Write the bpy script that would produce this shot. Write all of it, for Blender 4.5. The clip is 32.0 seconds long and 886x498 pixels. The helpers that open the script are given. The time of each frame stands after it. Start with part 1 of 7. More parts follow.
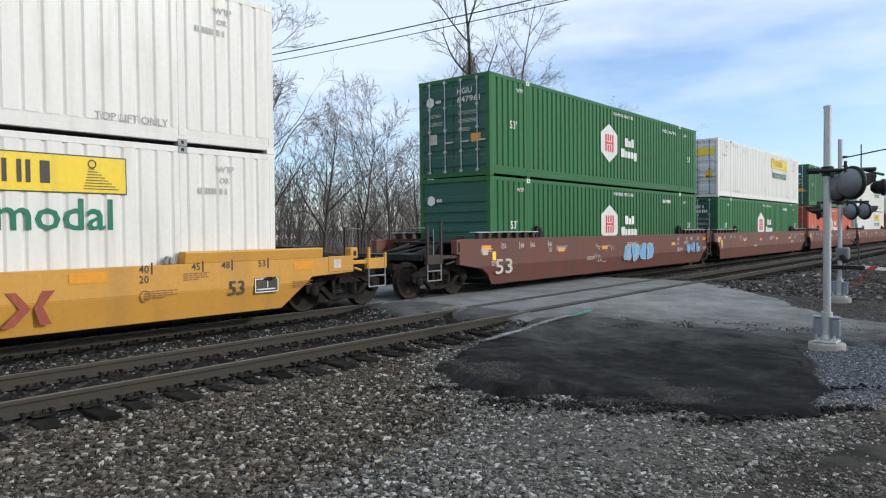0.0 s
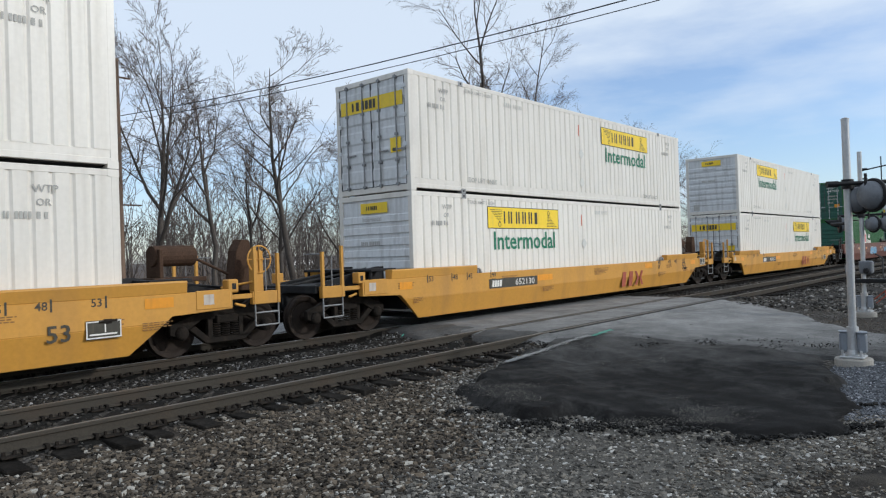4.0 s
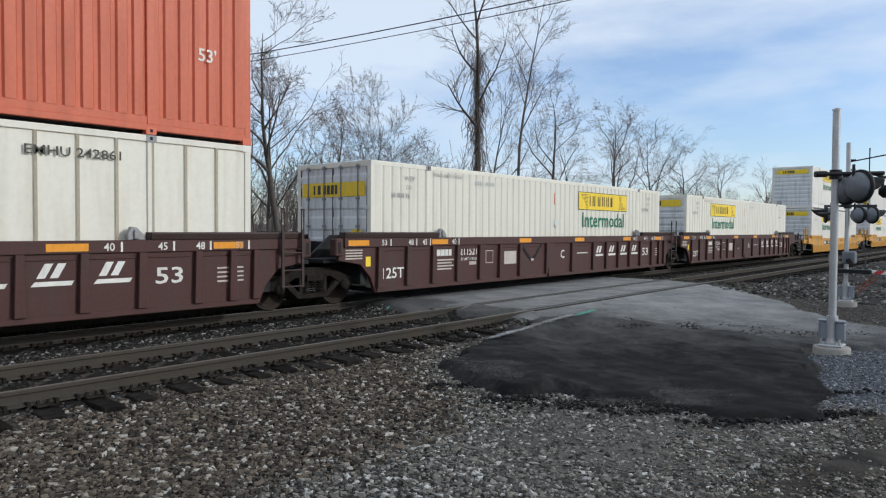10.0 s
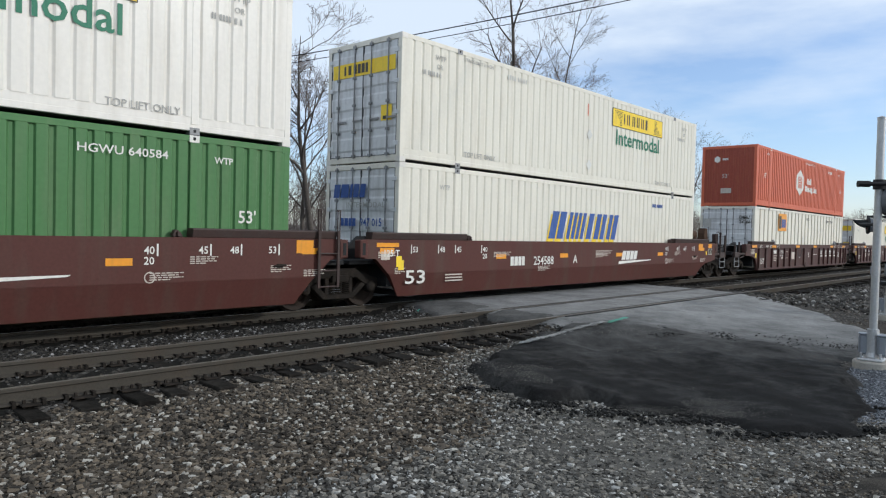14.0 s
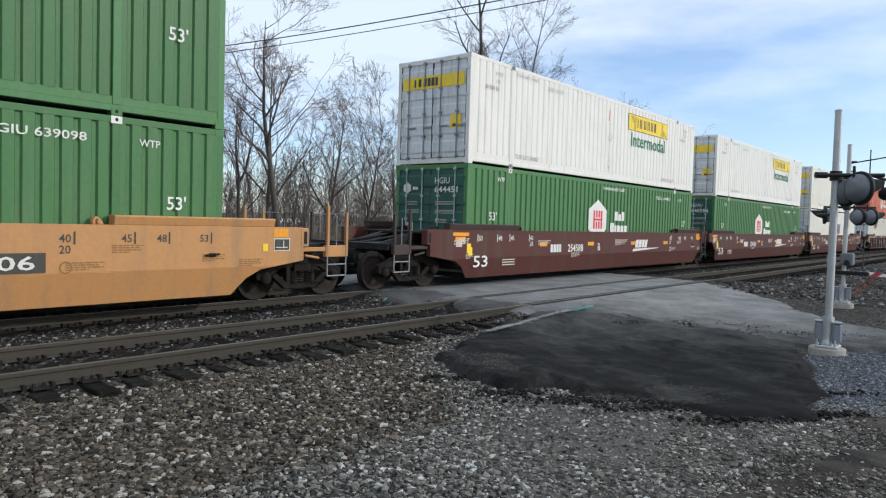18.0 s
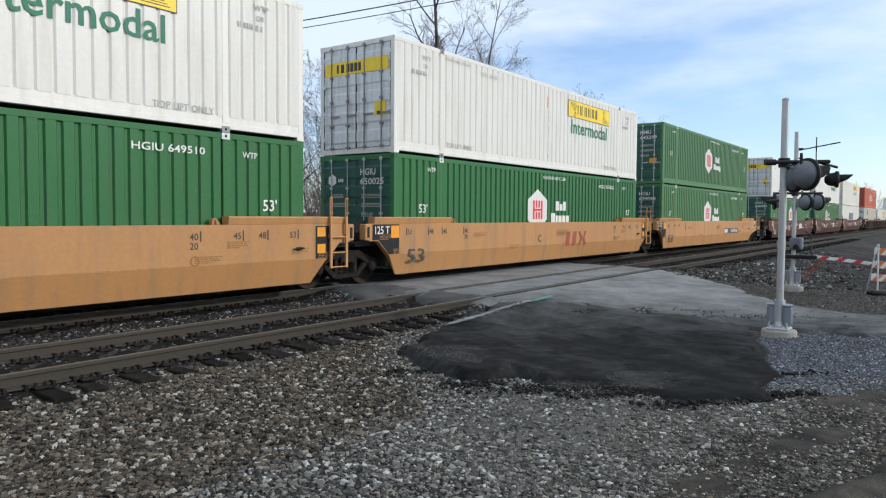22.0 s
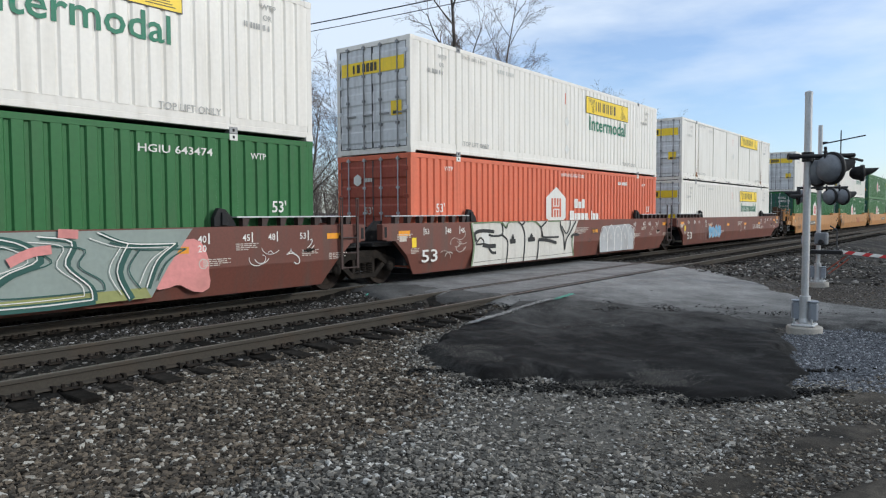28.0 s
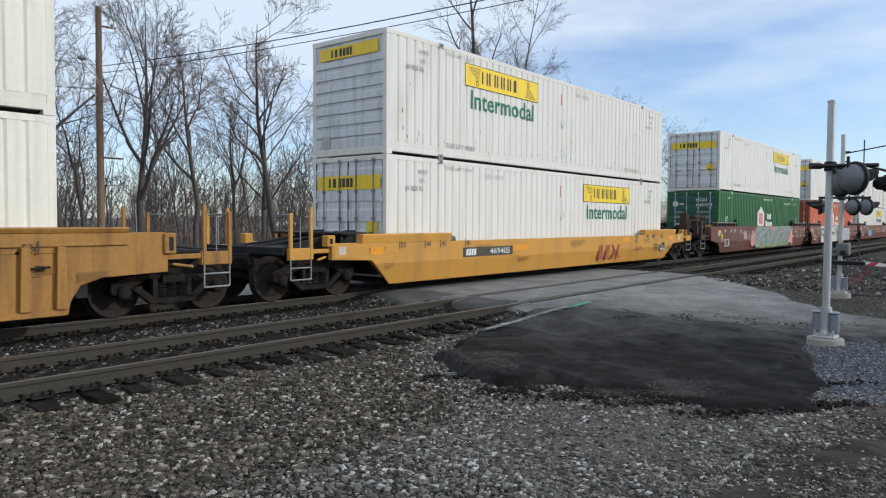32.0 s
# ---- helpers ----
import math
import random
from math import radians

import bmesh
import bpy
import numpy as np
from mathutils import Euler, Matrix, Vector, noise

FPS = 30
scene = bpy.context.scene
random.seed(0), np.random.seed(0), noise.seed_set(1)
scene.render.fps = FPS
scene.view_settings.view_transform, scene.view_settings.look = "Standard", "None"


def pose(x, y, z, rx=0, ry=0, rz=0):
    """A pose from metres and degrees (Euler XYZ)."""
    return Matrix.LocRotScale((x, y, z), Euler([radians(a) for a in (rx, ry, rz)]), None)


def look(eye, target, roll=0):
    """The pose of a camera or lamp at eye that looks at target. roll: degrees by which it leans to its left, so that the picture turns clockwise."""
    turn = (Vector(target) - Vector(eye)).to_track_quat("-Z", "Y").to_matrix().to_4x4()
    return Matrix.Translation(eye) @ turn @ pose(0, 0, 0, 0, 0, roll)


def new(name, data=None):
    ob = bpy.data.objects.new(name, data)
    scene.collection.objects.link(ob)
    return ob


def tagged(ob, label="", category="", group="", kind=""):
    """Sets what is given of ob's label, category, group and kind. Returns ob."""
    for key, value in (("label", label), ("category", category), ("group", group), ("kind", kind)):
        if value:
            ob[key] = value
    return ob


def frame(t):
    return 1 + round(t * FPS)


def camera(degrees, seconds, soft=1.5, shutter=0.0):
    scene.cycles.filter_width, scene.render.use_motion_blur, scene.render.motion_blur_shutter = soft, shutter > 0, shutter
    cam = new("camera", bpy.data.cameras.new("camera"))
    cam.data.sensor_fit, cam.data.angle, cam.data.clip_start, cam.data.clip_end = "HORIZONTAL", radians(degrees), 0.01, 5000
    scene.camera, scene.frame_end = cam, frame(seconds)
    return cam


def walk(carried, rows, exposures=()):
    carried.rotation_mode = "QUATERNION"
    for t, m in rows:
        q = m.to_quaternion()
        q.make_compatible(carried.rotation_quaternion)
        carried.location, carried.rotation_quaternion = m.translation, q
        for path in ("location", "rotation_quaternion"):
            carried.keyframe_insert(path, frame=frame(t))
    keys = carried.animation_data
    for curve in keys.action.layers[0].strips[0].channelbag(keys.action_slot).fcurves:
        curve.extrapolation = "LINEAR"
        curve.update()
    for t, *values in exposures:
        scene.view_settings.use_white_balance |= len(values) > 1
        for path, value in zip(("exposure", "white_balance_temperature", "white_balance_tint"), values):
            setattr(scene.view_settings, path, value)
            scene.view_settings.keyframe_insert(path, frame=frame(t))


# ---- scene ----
import itertools

# camera: stands still, only turns a little
CAM = (0.0, -12.733, 1.698)
TURNS = [
    (0, -50.75, -1.42, -0.59), (0.5, -50.46, -1.01, -0.62), (1, -50.05, -1.17, -0.83), (1.5, -49.96, -0.85, -1.18),
    (2, -49.89, 0.76, -1.05), (2.5, -49.83, 0.71, -0.91), (3, -49.75, 0.86, -0.73), (3.5, -49.31, 0.59, -1.39),
    (4, -49.39, 0.43, -1.88), (4.5, -49.44, -0.57, -1.05), (6.5, -50.77, -0.34, -0.62), (7, -50.44, -0.43, -0.56),
    (7.5, -50.10, -0.60, -0.47), (8, -50.08, -0.76, -0.57), (8.5, -49.89, -0.95, -0.47), (9, -49.82, -1.21, -0.41),
    (9.5, -49.93, -1.21, -0.09), (10, -50.34, -1.65, 0.35), (10.5, -50.62, -1.55, 0.28), (11, -50.62, -1.57, 0.30),
    (11.5, -50.58, -1.47, 0.10), (12, -50.17, -1.46, -0.04), (12.5, -50.35, -1.31, 0.84), (13, -48.83, -1.31, 1.79),
    (13.5, -47.11, -1.23, 1.32), (14, -47.77, -1.42, 1.44), (14.5, -48.00, -1.62, 1.05), (15, -47.93, -1.51, 0.86),
    (15.5, -48.73, -1.07, 1.30), (17.5, -49.89, -1.69, 1.49), (18, -50.46, -2.26, 1.64), (18.5, -50.81, -2.64, 1.93),
    (19, -51.30, -2.24, 1.33), (19.5, -52.06, -2.23, 1.17), (20, -53.24, -2.19, 1.50), (20.5, -53.94, -1.86, 1.62),
    (21, -54.24, -1.77, 1.52), (21.5, -53.77, -2.05, 1.39), (22, -53.68, -2.73, 0.41), (22.5, -53.21, -2.82, 0.72),
    (23, -53.10, -2.59, 0.93), (23.5, -53.09, -2.24, 0.69), (24, -53.03, -2.19, 0.02), (24.5, -53.20, -2.14, 0.06),
    (26.5, -53.44, -2.33, -0.20), (27, -53.28, -2.60, -0.14), (27.5, -52.77, -2.81, -0.51), (28, -52.08, -2.80, -0.28),
    (28.5, -53.36, -2.57, -0.10), (29, -53.84, -2.46, -0.07), (29.5, -53.27, -2.30, -0.10), (30, -52.71, -2.75, 0.01),
    (30.5, -52.34, -2.86, -0.09), (31, -51.92, -2.68, -0.37), (31.5, -51.13, -2.65, -0.32), (32, -50.71, -2.31, 0.34),
]


def aim(yaw, pitch, roll):
    return pose(*CAM, 0, 0, yaw) @ pose(0, 0, 0, 90 + pitch) @ pose(0, 0, 0, 0, 0, roll)


cam = camera(64.2, 32.0, soft=1.2)
walk(cam, [(t, aim(y, p, r)) for t, y, p, r in TURNS], exposures=[(t, e, 6050, 7) for t, e in ((0, 0.46), (1, 0.12), (2, 0.18), (3, 0.0), (4, 0.24), (7, 0.22), (9, 0.20), (10, 0.24), (11, 0.28), (13, 0.32), (15, 0.36), (18, 0.46), (22, 0.48), (24, 0.52), (27, 0.26), (28, 0.36), (30, 0.46), (32, 0.30))])

# world, sun
SUN_EL, SUN_AZ = radians(24), radians(152)  # azimuth clockwise from +y
world = bpy.data.worlds.new("sky")
scene.world = world
world.use_nodes = True
wn, wl = world.node_tree.nodes, world.node_tree.links
sky = wn.new("ShaderNodeTexSky")
sky.sky_type, sky.sun_disc = "NISHITA", False
sky.sun_elevation, sky.sun_rotation = SUN_EL, SUN_AZ
sky.air_density, sky.dust_density, sky.ozone_density = 1.0, 0.7, 2.2
coord = wn.new("ShaderNodeTexCoord")
stretch = wn.new("ShaderNodeMapping")
stretch.inputs["Scale"].default_value = (1.3, 1.3, 5.0)
stretch.inputs["Rotation"].default_value = (0.1, 0.12, 0.6)
cloud = wn.new("ShaderNodeTexNoise")
cloud.inputs["Scale"].default_value, cloud.inputs["Detail"].default_value, cloud.inputs["Roughness"].default_value = 1.6, 9.0, 0.55
ramp = wn.new("ShaderNodeValToRGB")
ramp.color_ramp.elements[0].position, ramp.color_ramp.elements[1].position = 0.34, 0.58
ramp.color_ramp.elements[0].color = (0.13, 0.13, 0.13, 1)
ramp.color_ramp.elements[1].color = (0.88, 0.88, 0.88, 1)
veil = wn.new("ShaderNodeMixRGB")
veil.inputs["Color2"].default_value = (4.45, 4.75, 5.2, 1)
wl.new(coord.outputs["Generated"], stretch.inputs["Vector"])
wl.new(stretch.outputs["Vector"], cloud.inputs["Vector"])
height = wn.new("ShaderNodeSeparateXYZ")
thin = wn.new("ShaderNodeMapRange")      # the veil thickens away from the horizon
thin.inputs["From Min"].default_value, thin.inputs["From Max"].default_value = 0.10, 0.34
thin.inputs["To Min"].default_value, thin.inputs["To Max"].default_value = -0.09, 0.21
both = wn.new("ShaderNodeMath")
wl.new(coord.outputs["Generated"], height.inputs["Vector"])
wl.new(height.outputs["Z"], thin.inputs["Value"])
wl.new(cloud.outputs["Fac"], both.inputs[0])
wl.new(thin.outputs["Result"], both.inputs[1])
wl.new(both.outputs["Value"], ramp.inputs["Fac"])
wl.new(ramp.outputs["Color"], veil.inputs["Fac"])
clear = wn.new("ShaderNodeMixRGB")
clear.blend_type = "MULTIPLY"
clear.inputs["Fac"].default_value, clear.inputs["Color2"].default_value = 1.0, (0.86, 0.87, 0.97, 1)
wl.new(sky.outputs["Color"], clear.inputs["Color1"])
wl.new(clear.outputs["Color"], veil.inputs["Color1"])
wl.new(veil.outputs["Color"], wn["Background"].inputs["Color"])
wn["Background"].inputs["Strength"].default_value = 0.15
sun = new("sun", bpy.data.lights.new("sun", "SUN"))
sun.data.energy, sun.data.angle, sun.data.color = 1.6, radians(2.2), (1.0, 0.95, 0.88)
sun.matrix_basis = look((0, 0, 0), (-math.sin(SUN_AZ) * math.cos(SUN_EL), -math.cos(SUN_AZ) * math.cos(SUN_EL), -math.sin(SUN_EL)))

# ---- materials ----
def node_material(name):
    m = bpy.data.materials.new(name)
    m.use_nodes = True
    return m, m.node_tree.nodes, m.node_tree.links, m.node_tree.nodes["Principled BSDF"]


def paint(name, col, rough=0.5, metal=0.0, vary=0.12, grime=(0.10, 0.085, 0.07), dirt=0.35, scale=1.2, streak=True, bump=0.15, fine=40.0, jitter=0.06, gloss=0.35):
    """A worn surface: two scales of tone, streaks or blotches of grime, fine relief; jitter: tone from object to object."""
    m, n, l, b = node_material(name)
    co = n.new("ShaderNodeTexCoord")
    mp = n.new("ShaderNodeMapping")
    mp.inputs["Scale"].default_value = (5.0, 5.0, 0.55) if streak else (1, 1, 1)
    big = n.new("ShaderNodeTexNoise")
    big.inputs["Scale"].default_value, big.inputs["Detail"].default_value = scale, 6.0
    small = n.new("ShaderNodeTexNoise")
    small.inputs["Scale"].default_value, small.inputs["Detail"].default_value = fine, 4.0
    l.new(co.outputs["Object"], mp.inputs["Vector"])
    l.new(mp.outputs["Vector"], big.inputs["Vector"])
    l.new(co.outputs["Object"], small.inputs["Vector"])
    r = n.new("ShaderNodeMapRange")
    r.inputs["From Min"].default_value, r.inputs["From Max"].default_value = 0.48, 0.75
    r.inputs["To Max"].default_value = dirt
    l.new(big.outputs["Fac"], r.inputs["Value"])
    mix = n.new("ShaderNodeMixRGB")
    mix.inputs["Color1"].default_value, mix.inputs["Color2"].default_value = (*col, 1), (*grime, 1)
    l.new(r.outputs["Result"], mix.inputs["Fac"])
    tone = n.new("ShaderNodeMapRange")
    tone.inputs["From Min"].default_value, tone.inputs["From Max"].default_value = 0.3, 0.7
    tone.inputs["To Min"].default_value, tone.inputs["To Max"].default_value = 1 - vary, 1 + vary
    l.new(small.outputs["Fac"], tone.inputs["Value"])
    info = n.new("ShaderNodeObjectInfo")
    jit = n.new("ShaderNodeMapRange")
    jit.inputs["To Min"].default_value, jit.inputs["To Max"].default_value = 1 - jitter, 1 + jitter
    l.new(info.outputs["Random"], jit.inputs["Value"])
    mul = n.new("ShaderNodeMath")
    mul.operation = "MULTIPLY"
    l.new(tone.outputs["Result"], mul.inputs[0])
    l.new(jit.outputs["Result"], mul.inputs[1])
    val = n.new("ShaderNodeHueSaturation")
    l.new(mix.outputs["Color"], val.inputs["Color"])
    l.new(mul.outputs["Value"], val.inputs["Value"])
    l.new(val.outputs["Color"], b.inputs["Base Color"])
    rr = n.new("ShaderNodeMapRange")
    rr.inputs["To Min"].default_value, rr.inputs["To Max"].default_value = max(rough - 0.12, 0.05), min(rough + 0.15, 1)
    l.new(big.outputs["Fac"], rr.inputs["Value"])
    l.new(rr.outputs["Result"], b.inputs["Roughness"])
    b.inputs["Metallic"].default_value = metal
    b.inputs["Specular IOR Level"].default_value = gloss
    if bump:
        bp = n.new("ShaderNodeBump")
        bp.inputs["Strength"].default_value, bp.inputs["Distance"].default_value = bump, 0.01
        l.new(small.outputs["Fac"], bp.inputs["Height"])
        l.new(bp.outputs["Normal"], b.inputs["Normal"])
    return m


WHITE = paint("white_paint", (0.745, 0.705, 0.640), 0.36, 0, 0.03, (0.42, 0.37, 0.29), 0.30, 0.9, True, 0.03, 12, 0.06, 0.3)
# ends of the white containers: greyed white that carries their shade in its colour
SHADEWHITE = paint("grey_door_paint", (0.66, 0.665, 0.665), 0.5, 0, 0.05, (0.22, 0.20, 0.18), 0.42, 1.2, True, 0.05, 12)
CREAM = paint("cream_paint", (0.75, 0.71, 0.61), 0.45, 0, 0.03, (0.42, 0.36, 0.27), 0.28, 0.9, True, 0.03, 12)
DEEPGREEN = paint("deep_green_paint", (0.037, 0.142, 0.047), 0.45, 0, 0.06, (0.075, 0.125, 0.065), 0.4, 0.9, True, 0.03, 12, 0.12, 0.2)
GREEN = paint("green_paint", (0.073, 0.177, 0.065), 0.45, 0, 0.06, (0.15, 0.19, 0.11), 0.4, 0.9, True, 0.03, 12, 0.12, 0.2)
# ends of the green containers: side green darkened, shade put into the colour
SHADEGREEN = paint("dark_green_paint", (0.024, 0.095, 0.066), 0.5, 0, 0.08, (0.05, 0.07, 0.05), 0.4, 1.2, True, 0.05, 12)
ORANGE = paint("orange_red_paint", (0.60, 0.14, 0.07), 0.5, 0, 0.05, (0.35, 0.10, 0.06), 0.45, 0.9, True, 0.03, 12, 0.1)
MAROON = paint("maroon_paint", (0.086, 0.030, 0.024), 0.55, 0, 0.08, (0.088, 0.056, 0.044), 0.85, 0.55, True, 0.06, 20, 0.1, 0.2)
REDBROWN = paint("red_brown_paint", (0.150, 0.052, 0.036), 0.55, 0, 0.08, (0.10, 0.070, 0.056), 0.85, 0.6, True, 0.06, 20, 0.1)
YELLOW = paint("yellow_orange_paint", (0.55, 0.272, 0.046), 0.5, 0, 0.05, (0.30, 0.165, 0.06), 0.5, 0.35, True, 0.05, 16, 0.06)
TAN = paint("faded_orange_paint", (0.46, 0.225, 0.08), 0.55, 0, 0.05, (0.27, 0.17, 0.10), 0.7, 0.6, True, 0.05, 16, 0.06)
STEEL = paint("dark_truck_steel", (0.018, 0.015, 0.0125), 0.8, 0.0, 0.25, (0.05, 0.038, 0.03), 0.6, 6, False, 0.3, 60, gloss=0.1)
BLACK = paint("black_paint", (0.014, 0.014, 0.015), 0.55, 0, 0.2, (0.06, 0.055, 0.05), 0.5, 3, False, 0.1, 30, gloss=0.2)
WHEEL = paint("wheel_steel", (0.030, 0.023, 0.019), 0.75, 0.0, 0.2, (0.055, 0.040, 0.030), 0.5, 5, False, 0.2, 40, gloss=0.12)
RAIL = paint("rusty_rail_steel", (0.056, 0.049, 0.040), 0.8, 0.0, 0.15, (0.075, 0.052, 0.036), 0.5, 2, False, 0.2, 60, gloss=0.12)
SHINE = paint("worn_rail_head", (0.24, 0.235, 0.23), 0.35, 0.4, 0.08, (0.30, 0.30, 0.31), 0.5, 2, False, 0.03, 60)
DULLHEAD = paint("brown_rail_head", (0.115, 0.100, 0.084), 0.5, 0.2, 0.1, (0.08, 0.06, 0.045), 0.5, 2, False, 0.03, 60)
TIE = paint("creosoted_timber", (0.013, 0.0115, 0.010), 0.9, 0, 0.3, (0.045, 0.040, 0.034), 0.6, 5, False, 0.5, 30, 0.3, gloss=0.06)
GALV = paint("galvanised_steel", (0.47, 0.475, 0.48), 0.42, 0.5, 0.08, (0.36, 0.36, 0.35), 0.4, 4, False, 0.04, 30)
BOXGREY = paint("grey_box_paint", (0.22, 0.24, 0.27), 0.45, 0.2, 0.06, (0.3, 0.3, 0.3), 0.3, 5, False, 0.04, 30)
CONCRETE = paint("pale_concrete", (0.33, 0.31, 0.275), 0.85, 0, 0.15, (0.28, 0.26, 0.23), 0.4, 6, False, 0.4, 60)
SIGN = paint("yellow_sign", (0.86, 0.60, 0.03), 0.45, 0, 0.04, (0.5, 0.38, 0.1), 0.35, 1.5, True, 0.02, 12)
INK = paint("black_ink", (0.05, 0.045, 0.035), 0.5, 0, 0.1, (0.2, 0.17, 0.1), 0.2, 3, True, 0, 12)
GREENINK = paint("green_ink", (0.01, 0.16, 0.085), 0.5, 0, 0.06, (0.2, 0.3, 0.22), 0.25, 3, True, 0, 12)
BLUEINK = paint("blue_ink", (0.03, 0.08, 0.28), 0.5, 0, 0.06, (0.2, 0.25, 0.35), 0.25, 3, True, 0, 12)
REDINK = paint("red_ink", (0.62, 0.03, 0.05), 0.5, 0, 0.06, (0.5, 0.2, 0.2), 0.25, 3, True, 0, 12)
WHITEINK = paint("white_ink", (0.70, 0.68, 0.63), 0.5, 0, 0.05, (0.5, 0.45, 0.38), 0.35, 3, True, 0, 12)
PALEINK = paint("faded_white_ink", (0.52, 0.46, 0.40), 0.55, 0, 0.1, (0.3, 0.2, 0.15), 0.4, 3, True, 0, 12)
GREYINK = paint("faded_grey_ink", (0.40, 0.39, 0.36), 0.55, 0, 0.1, (0.6, 0.58, 0.54), 0.4, 3, True, 0, 12)
GOLDINK = paint("orange_reflective_tape", (0.75, 0.30, 0.02), 0.35, 0, 0.05, (0.4, 0.2, 0.05), 0.3, 3, True, 0, 12)
# red marks; also the red containers' ends, with their shade in the colour
DKRED_INK_SHADE = paint("dark_red_ink", (0.30, 0.06, 0.035), 0.5, 0, 0.08, (0.4, 0.15, 0.06), 0.35, 3, True, 0, 12)
BARK = paint("grey_brown_bark", (0.088, 0.075, 0.065), 0.9, 0, 0.3, (0.06, 0.05, 0.042), 0.6, 2, False, 0.6, 25, 0.2)
POLEWOOD = paint("weathered_pole_wood", (0.20, 0.135, 0.095), 0.85, 0, 0.15, (0.12, 0.09, 0.07), 0.5, 1.5, True, 0.4, 30)
DARKROD = paint("dark_grey_fittings", (0.07, 0.07, 0.072), 0.55, 0.2, 0.1, (0.12, 0.09, 0.07), 0.4, 4, False, 0.05, 20)
PINK = paint("pink_spray", (0.62, 0.24, 0.22), 0.6, 0, 0.08, (0.3, 0.15, 0.12), 0.4, 1.5, False, 0, 12)
TEAL = paint("dark_teal_spray", (0.025, 0.085, 0.07), 0.6, 0, 0.08, (0.05, 0.08, 0.07), 0.4, 1.5, False, 0, 12)
SKYBLUE = paint("blue_spray", (0.14, 0.36, 0.55), 0.6, 0, 0.08, (0.2, 0.25, 0.3), 0.4, 1.5, False, 0, 12)
SILVER = paint("silver_spray", (0.42, 0.42, 0.42), 0.5, 0, 0.08, (0.2, 0.15, 0.12), 0.4, 1.5, False, 0, 12)
BONE = paint("chalk_white_spray", (0.56, 0.53, 0.47), 0.6, 0, 0.06, (0.35, 0.3, 0.25), 0.45, 1.2, True, 0, 12)
BROWNINK = paint("faded_brown_ink", (0.24, 0.12, 0.035), 0.55, 0, 0.1, (0.4, 0.22, 0.08), 0.4, 3, True, 0, 12)
LIFTGREY = paint("scuffed_lift_casting", (0.26, 0.26, 0.26), 0.55, 0.2, 0.1, (0.15, 0.11, 0.08), 0.5, 4, False, 0.05, 20)
OLIVE = paint("yellow_green_spray", (0.26, 0.27, 0.10), 0.6, 0, 0.08, (0.2, 0.2, 0.1), 0.4, 1.5, False, 0, 12)

# ---- mesh helpers ----
MESHES = {}


def box(bm, x0, x1, y0, y1, z0, z1):
    v = [bm.verts.new(p) for p in itertools.product((x0, x1), (y0, y1), (z0, z1))]
    for f in ((0, 1, 3, 2), (4, 6, 7, 5), (0, 4, 5, 1), (2, 3, 7, 6), (0, 2, 6, 4), (1, 5, 7, 3)):
        bm.faces.new([v[i] for i in f])


def prism(bm, pts, y0, y1, axis="y"):
    """Extrudes an outline: (x, z) along y, (y, z) along x, or (x, y) along z."""
    def at(p, d):
        return {"y": (p[0], d, p[1]), "x": (d, p[0], p[1]), "z": (p[0], p[1], d)}[axis]
    a = [bm.verts.new(at(p, y0)) for p in pts]
    b = [bm.verts.new(at(p, y1)) for p in pts]
    bm.faces.new(a)
    bm.faces.new(b[::-1])
    for i in range(len(pts)):
        j = (i + 1) % len(pts)
        bm.faces.new((a[j], a[i], b[i], b[j]))


def tube(bm, p0, p1, r0, r1=None, n=8):
    p0, p1 = Vector(p0), Vector(p1)
    r1 = r0 if r1 is None else r1
    q = (p1 - p0).to_track_quat("Z", "Y")
    ring = []
    for p, r in ((p0, r0), (p1, r1)):
        ring.append([bm.verts.new(p + q @ Vector((r * math.cos(6.28319 * i / n), r * math.sin(6.28319 * i / n), 0))) for i in range(n)])
    for i in range(n):
        j = (i + 1) % n
        bm.faces.new((ring[0][i], ring[0][j], ring[1][j], ring[1][i]))
    bm.faces.new(ring[0][::-1])
    bm.faces.new(ring[1])


def lathe(bm, profile, n=20, axis="y", at=(0, 0, 0), ring_only=False):
    """Turns (radius, height) pairs round an axis; ring_only: a closed profile with an open middle."""
    rings = []
    for r, h in profile:
        ring = []
        for i in range(n):
            c, s = r * math.cos(6.28319 * i / n), r * math.sin(6.28319 * i / n)
            p = {"y": (c, h, s), "z": (c, s, h), "x": (h, c, s)}[axis]
            ring.append(bm.verts.new(Vector(p) + Vector(at)))
        rings.append(ring)
    for a, b in zip(rings, rings[1:] + rings[:1] if ring_only else rings[1:]):
        for i in range(n):
            j = (i + 1) % n
            bm.faces.new((a[i], a[j], b[j], b[i]))
    if ring_only:
        return
    bm.faces.new(rings[0])
    bm.faces.new(rings[-1][::-1])


def mesh(key, mat, fn, bevel=0.0, smooth=False):
    """A mesh made once by fn(bm) and shared by all that ask for it again."""
    k = (key, mat.name)
    if k not in MESHES:
        bm = bmesh.new()
        fn(bm)
        bmesh.ops.recalc_face_normals(bm, faces=bm.faces)
        if bevel:
            bmesh.ops.bevel(bm, geom=[e for e in bm.edges if e.calc_face_angle(0) > 0.6], offset=bevel, segments=1, affect="EDGES", clamp_overlap=True)
        me = bpy.data.meshes.new(key)
        bm.to_mesh(me)
        bm.free()
        if smooth:
            me.shade_smooth()
        me.materials.append(mat)
        MESHES[k] = me
    return MESHES[k]


